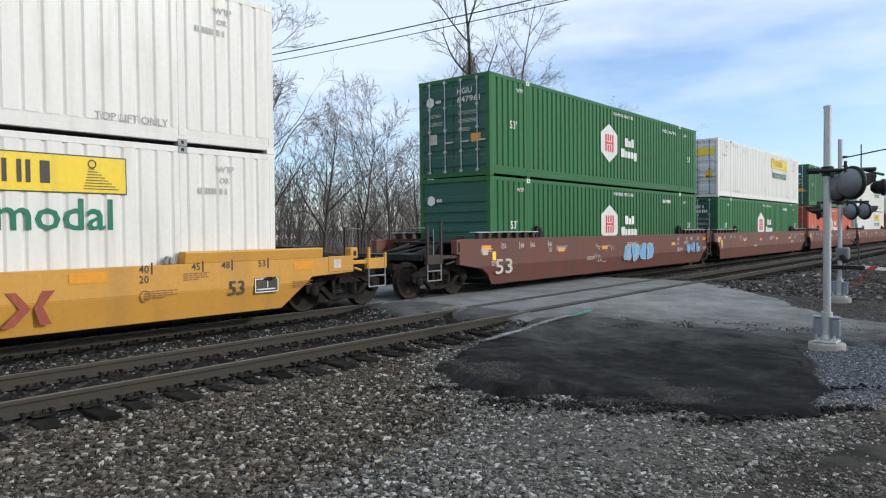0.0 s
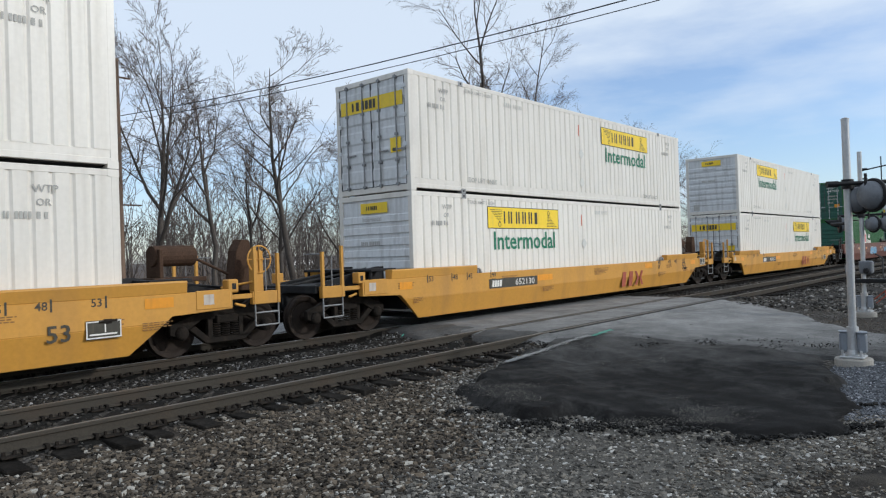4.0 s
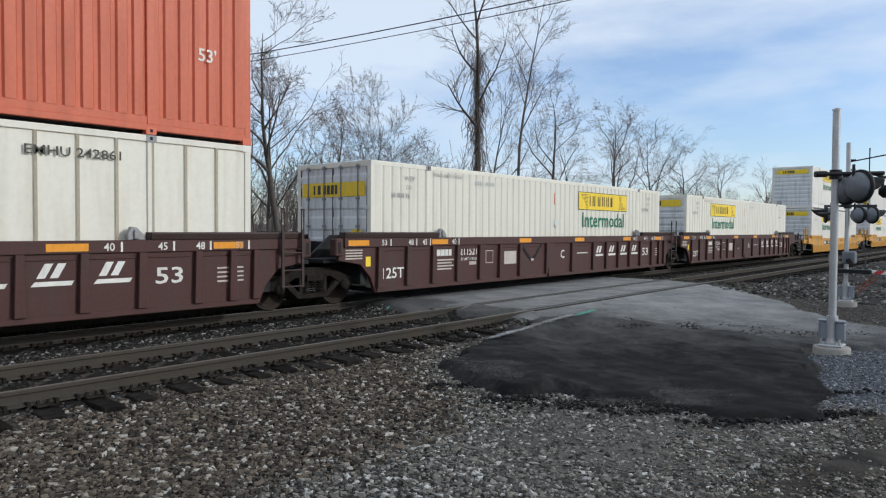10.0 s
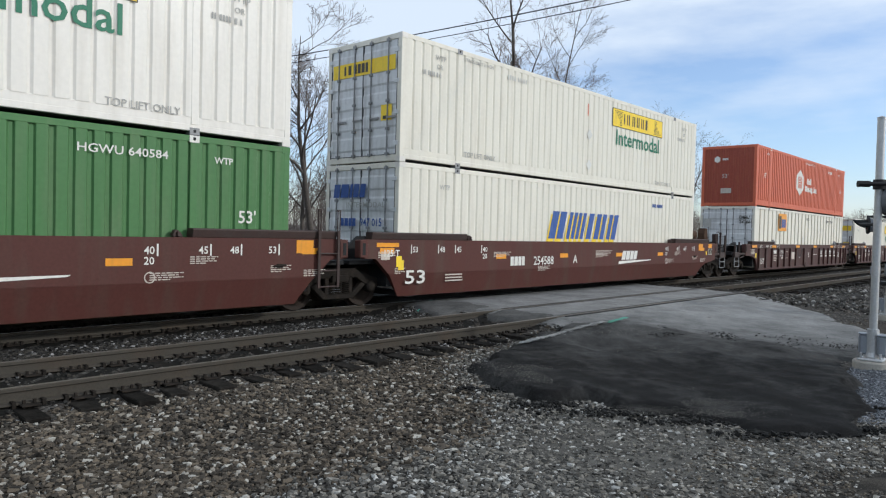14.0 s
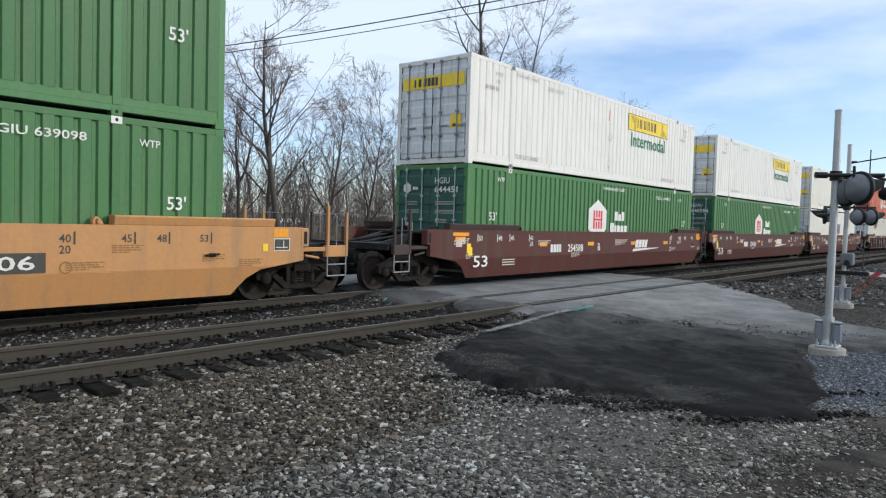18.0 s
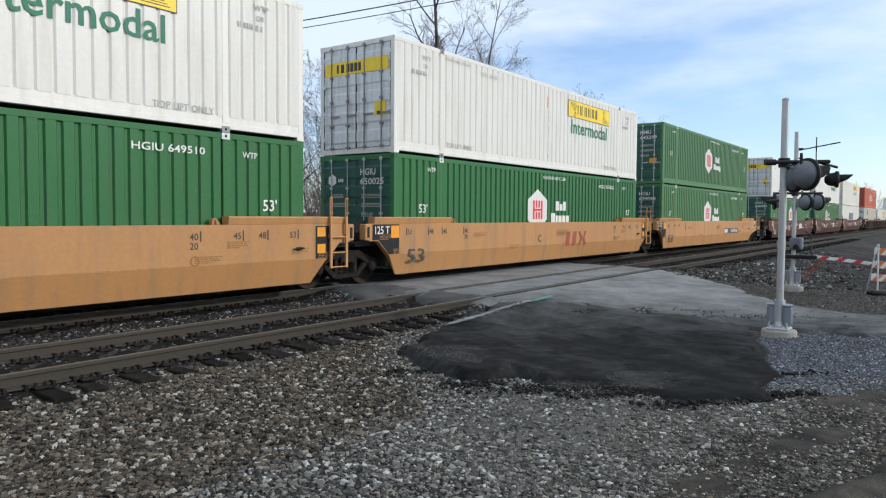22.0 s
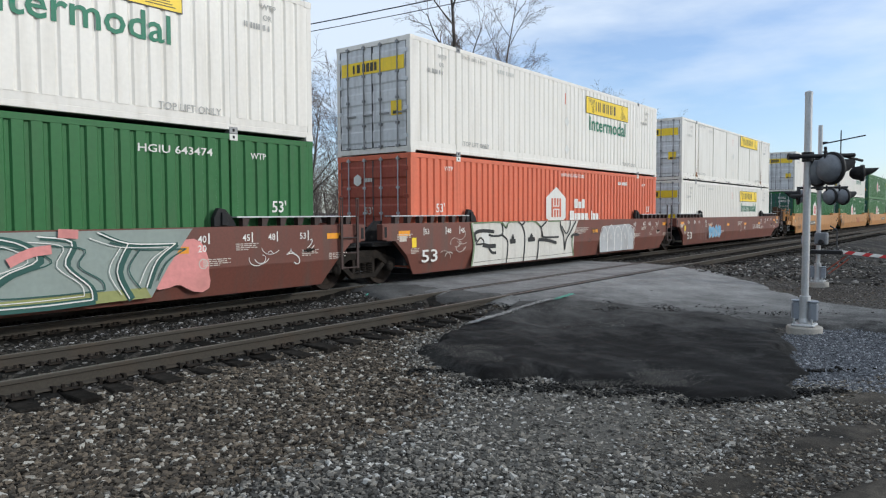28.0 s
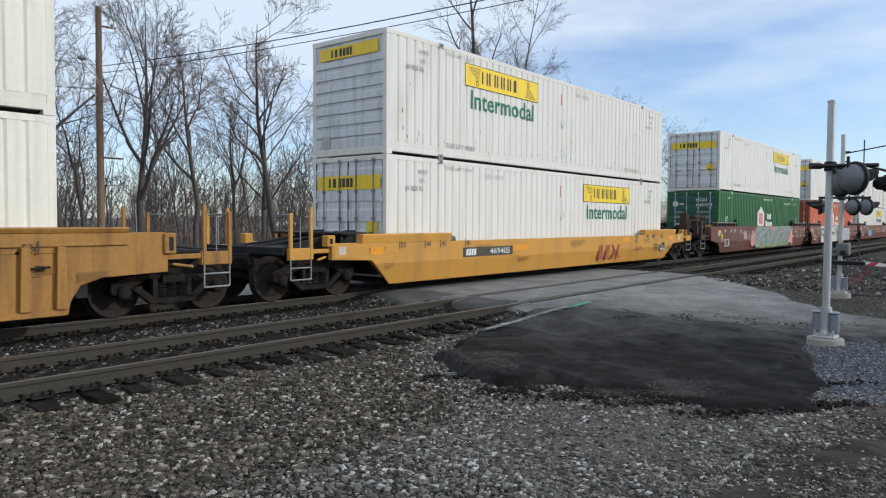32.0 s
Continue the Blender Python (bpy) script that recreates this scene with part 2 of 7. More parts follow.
def part(name, me, parent, at=(0, 0, 0), rot=(0, 0, 0), label=""):
    ob = new(name, me)
    ob.parent = parent
    ob.matrix_basis = pose(*at, *rot)
    if label:
        ob["label"] = label
    if name in ("small_print", "number_bars"):      # strokes too small to pick apart
        ob["kind"] = "stuff"
    return ob


def thing(name, label, category, group="", m=None):
    ob = new(name)
    ob.empty_display_size = 0.2
    if m is not None:
        ob.matrix_basis = m
    return tagged(ob, label, category, group)


def words(text, height, mat, width=None):
    """Lettering as a thin mesh that faces -y, its lower left corner at the origin."""
    k = ("words", text, height, mat.name, width)
    if k not in MESHES:
        cu = bpy.data.curves.new("lettering", "FONT")
        cu.body, cu.size, cu.extrude, cu.resolution_u, cu.offset = text, 1.0, 0.0, 2, 0.012
        ob = bpy.data.objects.new("lettering", cu)
        me = bpy.data.meshes.new_from_object(ob)
        bpy.data.objects.remove(ob)
        co = np.empty(len(me.vertices) * 3)
        me.vertices.foreach_get("co", co)
        co = co.reshape(-1, 3)
        lo, hi = co.min(0), co.max(0)
        sz = height / (hi[1] - lo[1])
        sx = sz if width is None else width / (hi[0] - lo[0])
        out = np.stack([(co[:, 0] - lo[0]) * sx, np.zeros(len(co)), (co[:, 1] - lo[1]) * sz], 1)
        me.vertices.foreach_set("co", out.ravel())
        me.materials.clear()
        me.materials.append(mat)
        MESHES[k] = me
    return MESHES[k]


def bars(widths, height, mat, gap=0.25, slant=0.0, key="bars"):
    """Plain upright blocks in place of lettering; widths relative to height."""
    def fn(bm):
        x = 0.0
        for w in widths:
            if w > 0:
                v = [bm.verts.new((x + dx * height + dz * slant * height, 0, dz * height)) for dx, dz in ((0, 0), (w, 0), (w, 1), (0, 1))]
                bm.faces.new(v)
            x += (abs(w) + gap) * height
    return mesh(f"{key}{widths}{height}{gap}{slant}", mat, fn)


def blocks(rows, height, mat, gap=0.09):
    """Plain blocks of uneven height (width, foot, top, relative to height) in place of lettering."""
    def fn(bm):
        x = 0.0
        for w, a, b in rows:
            if w > 0:
                bm.faces.new([bm.verts.new((x + dx * height, 0, dz * height)) for dx, dz in ((0, a), (w, a), (w, b), (0, b))])
            x += (abs(w) + gap) * height
    return mesh(f"blocks{rows}{height}", mat, fn)


def plate(key, pts, mat, y=0.0):
    """A flat outline in x and z that faces -y."""
    return mesh(key, mat, lambda bm: bm.faces.new([bm.verts.new((p[0], y, p[1])) for p in pts]))


def rect(w, h, mat):
    return plate(f"rect{w:.3f}x{h:.3f}", [(0, 0), (w, 0), (w, h), (0, h)], mat)

# ---- ground ----
def step(a, b, x):
    u = np.clip((x - a) / (b - a), 0, 1)
    return u * u * (3 - 2 * u)


def land(x, y):
    """Height of the ground: ballast beds at the tracks, a rise at the crossing, lower land on both sides."""
    x, y = np.asarray(x, float), np.asarray(y, float)
    z = -0.20 - 0.055 * step(-4.75, -5.1, y) - 0.085 * step(-5.5, -6.9, y) + 0.08 * step(-8.5, -13, y)
    z = z - 0.45 * step(1.7, 4.2, y)
    cross = step(10.5, 12.6, x + 0.12 * (y + 4)) * (1 - step(23.5, 27.0, x))
    z = z + cross * (0.165 * step(-11.5, -5.5, y) * (1 - step(2.0, 5.0, y)) + 0.06 * step(-8, -12, y))
    z = z - 0.55 * step(27, 34, x) * step(-6.0, -9.5, y) * (1 - step(-60, -100, y))
    return z


def bumps(x, y):
    return 0.025 * np.sin(1.7 * x + 0.6 * y) * np.sin(1.1 * y - 0.5 * x + 1.0) + 0.012 * np.sin(4.1 * x - 2.2 * y) * np.sin(3.3 * y + 1.2 * x)


def axis_steps(parts):
    return np.unique(np.concatenate([np.linspace(a, b, n) for a, b, n in parts]).round(4))


def sheet(name, xs, ys, height, mat):
    gx, gy = np.meshgrid(xs, ys)
    gz = height(gx, gy)
    v = np.stack([gx.ravel(), gy.ravel(), gz.ravel()], 1)
    nx, ny = len(xs), len(ys)
    i = (np.arange(ny - 1)[:, None] * nx + np.arange(nx - 1)[None]).ravel()
    f = np.stack([i, i + 1, i + nx + 1, i + nx], 1)
    me = bpy.data.meshes.new(name)
    me.from_pydata(v.tolist(), [], f.tolist())
    me.materials.append(mat)
    me.shade_smooth()
    return new(name, me)


def ground_material():
    m, n, l, b = node_material("gravel_and_dirt")
    co = n.new("ShaderNodeTexCoord")
    stones = n.new("ShaderNodeTexVoronoi")
    stones.inputs["Scale"].default_value = 26.0
    l.new(co.outputs["Object"], stones.inputs["Vector"])
    tone = n.new("ShaderNodeSeparateColor")
    l.new(stones.outputs["Color"], tone.inputs["Color"])
    ramp = n.new("ShaderNodeValToRGB")
    e = ramp.color_ramp.elements
    e[0].color, e[1].color = (0.028, 0.026, 0.023, 1), (0.15, 0.142, 0.13, 1)
    mid = e.new(0.6)
    mid.color = (0.052, 0.047, 0.042, 1)
    l.new(tone.outputs["Red"], ramp.inputs["Fac"])
    blot = n.new("ShaderNodeTexNoise")
    blot.inputs["Scale"].default_value, blot.inputs["Detail"].default_value = 0.5, 6
    l.new(co.outputs["Object"], blot.inputs["Vector"])
    r = n.new("ShaderNodeMapRange")
    r.inputs["From Min"].default_value, r.inputs["From Max"].default_value = 0.45, 0.7
    l.new(blot.outputs["Fac"], r.inputs["Value"])
    mix = n.new("ShaderNodeMixRGB")
    mix.inputs["Color2"].default_value = (0.05, 0.042, 0.035, 1)
    l.new(r.outputs["Result"], mix.inputs["Fac"])
    l.new(ramp.outputs["Color"], mix.inputs["Color1"])
    l.new(mix.outputs["Color"], b.inputs["Base Color"])
    b.inputs["Roughness"].default_value = 0.95
    b.inputs["Specular IOR Level"].default_value = 0.08
    bp = n.new("ShaderNodeBump")
    bp.inputs["Strength"].default_value, bp.inputs["Distance"].default_value = 0.9, 0.03
    inv = n.new("ShaderNodeMath")
    inv.operation, inv.inputs[0].default_value = "SUBTRACT", 1.0
    l.new(stones.outputs["Distance"], inv.inputs[1])
    l.new(inv.outputs["Value"], bp.inputs["Height"])
    l.new(bp.outputs["Normal"], b.inputs["Normal"])
    return m


GROUND = ground_material()
xs = axis_steps([(-1500, -60, 12), (-60, -4, 20), (-4, 30, 171), (30, 80, 34), (80, 400, 24), (400, 2500, 10)])
ys = axis_steps([(-1500, -40, 12), (-40, -15, 10), (-15, 4.4, 98), (4.4, 40, 24), (40, 200, 10), (200, 2500, 10)])
ground = sheet("ground", xs, ys, lambda x, y: land(x, y) + bumps(x, y) * (1 - step(-5.6, -5.2, y) * (1 - step(2, 3, y))) * (np.abs(x) < 60), GROUND)
tagged(ground, "grey crushed stone and brown dirt beside railway tracks", "ground", "", "structure")


def inside(px, py, poly):
    """Which of the points lie in the outline."""
    c = np.zeros(px.shape, bool)
    for (x0, y0), (x1, y1) in zip(poly, poly[1:] + poly[:1]):
        if y0 != y1:
            hit = (y0 > py) != (y1 > py)
            c ^= hit & (px < (x1 - x0) * (py - y0) / (y1 - y0) + x0)
    return c


def edge_distance(px, py, poly):
    d = np.full(px.shape, 1e9)
    for (x0, y0), (x1, y1) in zip(poly, poly[1:] + poly[:1]):
        ex, ey = x1 - x0, y1 - y0
        t = np.clip(((px - x0) * ex + (py - y0) * ey) / (ex * ex + ey * ey + 1e-9), 0, 1)
        d = np.minimum(d, np.hypot(px - x0 - t * ex, py - y0 - t * ey))
    return d


def blanket(name, poly, mat, cell, top, ragged=0.06, seed=3, soft_ground=0.0, slope=0.22):
    """A surface laid over the ground inside an outline, with a thin ragged border that sinks into it."""
    px, py = zip(*poly)
    xs = np.arange(min(px) - 0.3, max(px) + 0.3 + cell, cell)
    ys = np.arange(min(py) - 0.3, max(py) + 0.3 + cell, cell)
    gx, gy = np.meshgrid(xs, ys)
    wob = ragged * (np.sin(5.1 * gx + 3 * np.sin(2.3 * gy + seed)) + 0.7 * np.sin(9.7 * gy + 2 * np.sin(4.1 * gx)) + 0.5 * np.sin(23 * gx + 17 * gy))
    ins = inside(gx, gy, poly)
    d = np.where(ins, 1, -1) * edge_distance(gx, gy, poly) + wob
    gz = land(gx, gy) + bumps(gx, gy) * (1 - step(-5.6, -5.2, gy) * (1 - step(2, 3, gy))) * soft_ground + np.where(d > 0, top(gx, gy) * step(0, slope, d), -0.12 * step(0, 0.15, -d))
    keep = d > -0.25
    nx = len(xs)
    i = (np.arange(len(ys) - 1)[:, None] * nx + np.arange(nx - 1)[None]).ravel()
    f = np.stack([i, i + 1, i + nx + 1, i + nx], 1)
    f = f[keep.ravel()[f].all(1)]
    used = np.unique(f)
    remap = np.zeros(gx.size, int)
    remap[used] = np.arange(len(used))
    v = np.stack([gx.ravel(), gy.ravel(), gz.ravel()], 1)[used]
    me = bpy.data.meshes.new(name)
    me.from_pydata(v.tolist(), [], remap[f].tolist())
    me.materials.append(mat)
    me.shade_smooth()
    return new(name, me)


def asphalt(name, dark, light, wear, scale=0.6, drift=None, along=None):
    """Mottled ground; drift: (x, y, start, end, amount) adds wear in a direction; along: stretch of the mottling (angle, length)."""
    m, n, l, b = node_material(name)
    co = n.new("ShaderNodeTexCoord")
    a = n.new("ShaderNodeTexNoise")
    a.inputs["Scale"].default_value, a.inputs["Detail"].default_value, a.inputs["Roughness"].default_value = scale, 10, 0.74
    g = n.new("ShaderNodeTexNoise")
    g.inputs["Scale"].default_value, g.inputs["Detail"].default_value = 90, 3
    if along:
        turn = n.new("ShaderNodeMapping")
        turn.vector_type = "TEXTURE"
        turn.inputs["Rotation"].default_value = (0, 0, radians(along[0]))
        turn.inputs["Scale"].default_value = (along[1], 1, 1)
        l.new(co.outputs["Object"], turn.inputs["Vector"])
        l.new(turn.outputs["Vector"], a.inputs["Vector"])
    else:
        l.new(co.outputs["Object"], a.inputs["Vector"])
    l.new(co.outputs["Object"], g.inputs["Vector"])
    r = n.new("ShaderNodeMapRange")
    r.inputs["From Min"].default_value, r.inputs["From Max"].default_value = wear
    if drift:
        dot = n.new("ShaderNodeVectorMath")
        dot.operation = "DOT_PRODUCT"
        dot.inputs[1].default_value = (drift[0], drift[1], 0)
        far = n.new("ShaderNodeMapRange")
        far.inputs["From Min"].default_value, far.inputs["From Max"].default_value, far.inputs["To Max"].default_value = drift[2], drift[3], drift[4]
        total = n.new("ShaderNodeMath")
        l.new(co.outputs["Object"], dot.inputs[0])
        l.new(dot.outputs["Value"], far.inputs["Value"])
        l.new(far.outputs["Result"], total.inputs[0])
        l.new(a.outputs["Fac"], total.inputs[1])
        l.new(total.outputs["Value"], r.inputs["Value"])
    else:
        l.new(a.outputs["Fac"], r.inputs["Value"])
    mix = n.new("ShaderNodeMixRGB")
    mix.inputs["Color1"].default_value, mix.inputs["Color2"].default_value = (*dark, 1), (*light, 1)
    l.new(r.outputs["Result"], mix.inputs["Fac"])
    t = n.new("ShaderNodeMapRange")
    t.inputs["From Min"].default_value, t.inputs["From Max"].default_value = 0.3, 0.7
    t.inputs["To Min"].default_value, t.inputs["To Max"].default_value = 0.65, 1.35
    l.new(g.outputs["Fac"], t.inputs["Value"])
    hs = n.new("ShaderNodeHueSaturation")
    l.new(mix.outputs["Color"], hs.inputs["Color"])
    l.new(t.outputs["Result"], hs.inputs["Value"])
    l.new(hs.outputs["Color"], b.inputs["Base Color"])
    b.inputs["Roughness"].default_value = 0.9
    b.inputs["Specular IOR Level"].default_value = 0.08
    bp = n.new("ShaderNodeBump")
    bp.inputs["Strength"].default_value, bp.inputs["Distance"].default_value = 0.5, 0.01
    l.new(g.outputs["Fac"], bp.inputs["Height"])
    l.new(bp.outputs["Normal"], b.inputs["Normal"])
    return m


ROADMAT = asphalt("worn_grey_asphalt", (0.062, 0.062, 0.061), (0.250, 0.248, 0.242), (0.40, 0.86), 1.1, (0.80, 0.60, 5.5, 9.8, 0.24))
TARMAT = asphalt("fresh_black_asphalt", (0.0125, 0.0122, 0.0120), (0.105, 0.103, 0.099), (0.48, 0.95), 1.1, (0.80, 0.60, 3.8, 7.8, 0.36))
ROAD = [(12.0, 9.0), (12.2, -0.4), (11.9, -3.3), (11.7, -5.0), (12.4, -6.4), (12.9, -8.2), (13.3, -9.8), (13.4, -11.0), (13.2, -40), (16.0, -40), (16.1, -14),
        (16.4, -11), (17.2, -9.9), (18.8, -8.7), (20.6, -7.6), (22.4, -6.0), (23.5, -3.2), (23.6, 0), (23.0, 9.0)]
PATCH = [(7.75, -6.3), (7.15, -7.1), (6.85, -7.95), (7.5, -8.3), (7.5, -8.7), (7.7, -9.35), (7.8, -10.05), (7.6, -10.45), (7.8, -10.8), (8.4, -11.05),
         (9.55, -10.9), (11.0, -10.5), (12.1, -10.15), (13.3, -9.7), (13.6, -8.0), (13.1, -6.3), (12.2, -5.15), (10.6, -5.3), (9.6, -5.65)]
road = blanket("road", ROAD, ROADMAT, 0.2, lambda x, y: 0.035 + 0 * x, 0.05)
tagged(road, "worn light grey asphalt road over a level crossing", "road", "", "structure")
patch = blanket("asphalt_patch", PATCH, TARMAT, 0.06, lambda x, y: 0.085 + 0.045 * np.sin(1.3 * x + 0.6 * y) * np.sin(1.7 * y) + 0.022 * np.sin(3.7 * x - 1.2 * y) * np.sin(3.1 * y + 0.8 * x) + 0.012 * np.sin(7.3 * x + 2.1 * y) * np.sin(6.1 * y - 3.3 * x) + 0.006 * np.sin(15 * x + 4 * y) * np.sin(13 * y - 6 * x) + 0.085 * np.exp(-((x - 7.9) / 1.1) ** 2 - ((y + 7.5) / 1.2) ** 2), 0.07, 8, slope=0.16)
tagged(patch, "fresh black asphalt patch beside the crossing road", "asphalt patch", "", "structure")

DUSTMAT = asphalt("dusty_dark_asphalt", (0.028, 0.028, 0.0275), (0.200, 0.198, 0.193), (0.40, 0.90), 1.1, (0.80, 0.60, 4.5, 9.0, 0.30))
tagged(blanket("asphalt_edge", [(11.9, -5.25), (13.1, -5.6), (14.3, -6.5), (14.6, -8.2), (14.4, -9.6), (14.2, -11.5), (13.2, -11.6), (13.0, -9.7), (13.2, -8.0), (12.7, -6.3)], DUSTMAT, 0.09, lambda x, y: 0.058 + 0.008 * np.sin(3 * x) * np.sin(4 * y), 0.16, 6), "dusty dark border of the asphalt road", "asphalt patch", "", "structure")
for name, poly in (("asphalt_edge", [(11.3, -4.7), (12.6, -4.75), (12.7, -3.3), (11.6, -3.25)]), ("asphalt_edge", [(11.0, -2.75), (12.8, -2.9), (13.0, -1.1), (11.7, -0.95), (11.2, -1.7)]), ("asphalt_edge", [(11.6, -0.6), (12.7, -0.6), (12.7, 0.6), (11.9, 0.6)])):
    tagged(blanket(name, poly, TARMAT, 0.08, lambda x, y: 0.065 + 0.02 * np.sin(5 * x) * np.sin(6 * y), 0.06, 2), "crumbled dark asphalt at the crossing edge", "asphalt patch", "", "structure")
# strips along both tracks, darker than the ground beside them, broken at the road
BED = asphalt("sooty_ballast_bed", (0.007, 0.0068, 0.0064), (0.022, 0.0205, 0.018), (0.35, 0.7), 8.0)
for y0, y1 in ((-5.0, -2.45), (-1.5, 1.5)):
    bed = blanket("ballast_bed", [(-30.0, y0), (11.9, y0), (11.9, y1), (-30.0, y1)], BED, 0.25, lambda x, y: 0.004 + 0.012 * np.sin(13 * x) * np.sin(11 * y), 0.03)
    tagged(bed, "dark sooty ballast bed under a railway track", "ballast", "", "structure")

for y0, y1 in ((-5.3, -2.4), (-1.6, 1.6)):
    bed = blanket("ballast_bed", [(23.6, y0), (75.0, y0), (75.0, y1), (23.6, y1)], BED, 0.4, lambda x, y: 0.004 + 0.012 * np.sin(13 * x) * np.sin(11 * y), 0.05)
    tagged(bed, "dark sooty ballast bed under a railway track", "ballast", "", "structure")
YARD = asphalt("dark_trackside_dirt", (0.015, 0.014, 0.013), (0.046, 0.043, 0.039), (0.34, 0.68), 2.5)
tagged(blanket("dirt", [(23.9, -5.6), (60.0, -5.6), (60.0, -12.0), (27.0, -11.5), (21.5, -9.6), (23.0, -7.8)], YARD, 0.3, lambda x, y: 0.01 + 0.03 * np.sin(1.3 * x + y) * np.sin(1.9 * y - x), 0.2, 9), "dark dirt and cinders beside the tracks", "dirt", "", "structure")

# ---- tracks ----
def rail_profile(c):
    half = [(0.070, -0.175), (0.070, -0.163), (0.012, -0.145), (0.010, -0.050), (0.036, -0.040), (0.036, -0.008), (0.028, 0.0)]
    return [(c - a, z) for a, z in half] + [(c + a, z) for a, z in half[::-1]]


def railway_track(yc, label, x0=-120.0, x1=900.0):
    t = thing("railway_track", label, "railway track", "two parallel railway tracks")
    t["kind"] = "structure"
    for s in (-1, 1):
        c = yc + s * 0.755
        part("rail", mesh(f"rail{c:.2f}", RAIL, lambda bm: prism(bm, rail_profile(c), x0, x1, "x")), t)
        part("rail_head", mesh(f"head{c:.2f}", SHINE if yc == 0 else DULLHEAD, lambda bm: box(bm, x0, x1, c - 0.026, c + 0.026, -0.002, 0.003)), t, label="polished running surface")
    tie = mesh("tie", TIE, lambda bm: box(bm, -0.115, 0.115, -1.32, 1.32, -0.34, -0.178), 0.012)
    def fixings(bm):
        for s in (-1, 1):
            c = s * 0.755
            box(bm, -0.09, 0.09, c - 0.18, c + 0.18, -0.180, -0.166)
            for dx, dy in ((-0.05, -0.085), (0.05, -0.085), (-0.05, 0.085), (0.05, 0.085)):
                box(bm, dx - 0.014, dx + 0.014, c + dy - 0.014, c + dy + 0.014, -0.17, -0.125)
            for sx in (-1, 1):
                box(bm, sx * 0.14 - 0.018, sx * 0.14 + 0.018, c - 0.10, c + 0.10, -0.20, -0.135)
    plates = mesh("tie_plate", STEEL, fixings)
    rnd = random.Random(4)
    for i in range(150):
        x = -1.0 + i * 0.5
        if 12.3 < x < 23.0:
            continue
        part("tie", tie, t, (x + rnd.uniform(-0.03, 0.03), yc + rnd.uniform(-0.13, 0.13), rnd.uniform(-0.04, 0.004)), (rnd.uniform(-0.6, 0.6), rnd.uniform(-3, 3), rnd.uniform(-3.5, 3.5)))
        part("tie_plate", plates, t, (x, yc, 0))
    return t


def flangeways():
    for yc in (-3.96, 0.0):
        for s in (-1, 1):
            for d in (-0.085, 0.085):
                c = yc + s * 0.755 + d
                part("flangeway", mesh(f"flange{c:.3f}", BLACK, lambda bm: box(bm, 12.6, 23.3, c - 0.03, c + 0.03, -0.02, 0.006)), near_track if yc < -1 else far_track, label="dark rubber flangeway")


near_track = railway_track(-3.96, "railway track with rusty rails on dark timber ties")
far_track = railway_track(0.0, "railway track with a freight train on it")
flangeways()

# ---- containers, 53 ft ----
PALEPATCH = paint("pale_grey_patch", (0.62, 0.61, 0.57), 0.5, 0, 0.05, (0.5, 0.47, 0.4), 0.3, 2, True, 0, 12)
CL, CW, CH = 16.154, 2.591, 2.890
MOVERS = []      # (thing, start x, y, z)
SPINNERS = []    # wheelsets
LIFT = (1.98, CL - 1.98)


def folded_wall(pitch, flat, slope, depth, x0, x1, z0, z1):
    """A corrugated wall along x, one folded sheet; its outer face at y = 0, folds going to +y."""
    def fn(bm):
        pts, x = [(x0, 0.07), (x0, 0.0)], x0 + 0.02
        while x + pitch < x1 - 0.01:
            pts += [(x + flat, 0.0), (x + flat + slope, depth), (x + pitch - slope, depth), (x + pitch, 0.0)]
            x += pitch
        prism(bm, pts + [(x1, 0.0), (x1, 0.07)], z0, z1, "z")
    return fn


def post_wall(pitch, x0, x1, z0, z1):
    """A flat wall with narrow outside posts, in one piece."""
    def fn(bm):
        n = int((x1 - x0) / pitch)
        pts = [(x0, 0.07), (x0, 0.024)]
        for i in range(1, n + 1):
            x = x0 + i * (x1 - x0) / (n + 1)
            pts += [(x - 0.028, 0.024), (x - 0.024, 0.0), (x + 0.024, 0.0), (x + 0.028, 0.024)]
        prism(bm, pts + [(x1, 0.024), (x1, 0.07)], z0, z1, "z")
    return fn


def end_ribs(bm):
    """A nose wall with flat horizontal ribs, one folded sheet; outer face at x = 0."""
    pts = [(0.07, 0.17), (0.02, 0.17), (0.02, 0.40), (0.036, 0.42)]
    for i in range(7):
        z = 0.57 + i * 0.285
        pts += [(0.036, z - 0.10), (0.004, z - 0.09), (0.012, z + 0.07), (0.036, z + 0.09)]
    pts += [(0.036, CH - 0.12), (0.07, CH - 0.12)]
    prism(bm, pts, 0.13, CW - 0.13)


def end_plain(bm):
    """A nose wall with shallow upright folds."""
    pts = [(0.07, 0.13), (0.02, 0.13)]
    for i in range(9):
        y = 0.30 + i * 0.245
        pts += [(0.021, y - 0.06), (0.003, y - 0.035), (0.003, y + 0.035), (0.021, y + 0.06)]
    pts += [(0.02, CW - 0.13), (0.07, CW - 0.13)]
    prism(bm, pts, 0.17, CH - 0.12, "z")


def door_leaf(bm):
    """One door of folded sheet; hinge edge at y = 0."""
    w, h = 1.155, CH - 0.30
    pts = [(0.065, 0.0), (0.02, 0.0)]
    for i in range(5):
        z = 0.12 + i * (h - 0.12) / 5
        pts += [(0.021, z), (0.003, z + 0.05), (0.003, z + 0.30), (0.021, z + 0.35)]
    pts += [(0.02, h), (0.065, h)]
    prism(bm, pts, 0.0, w)


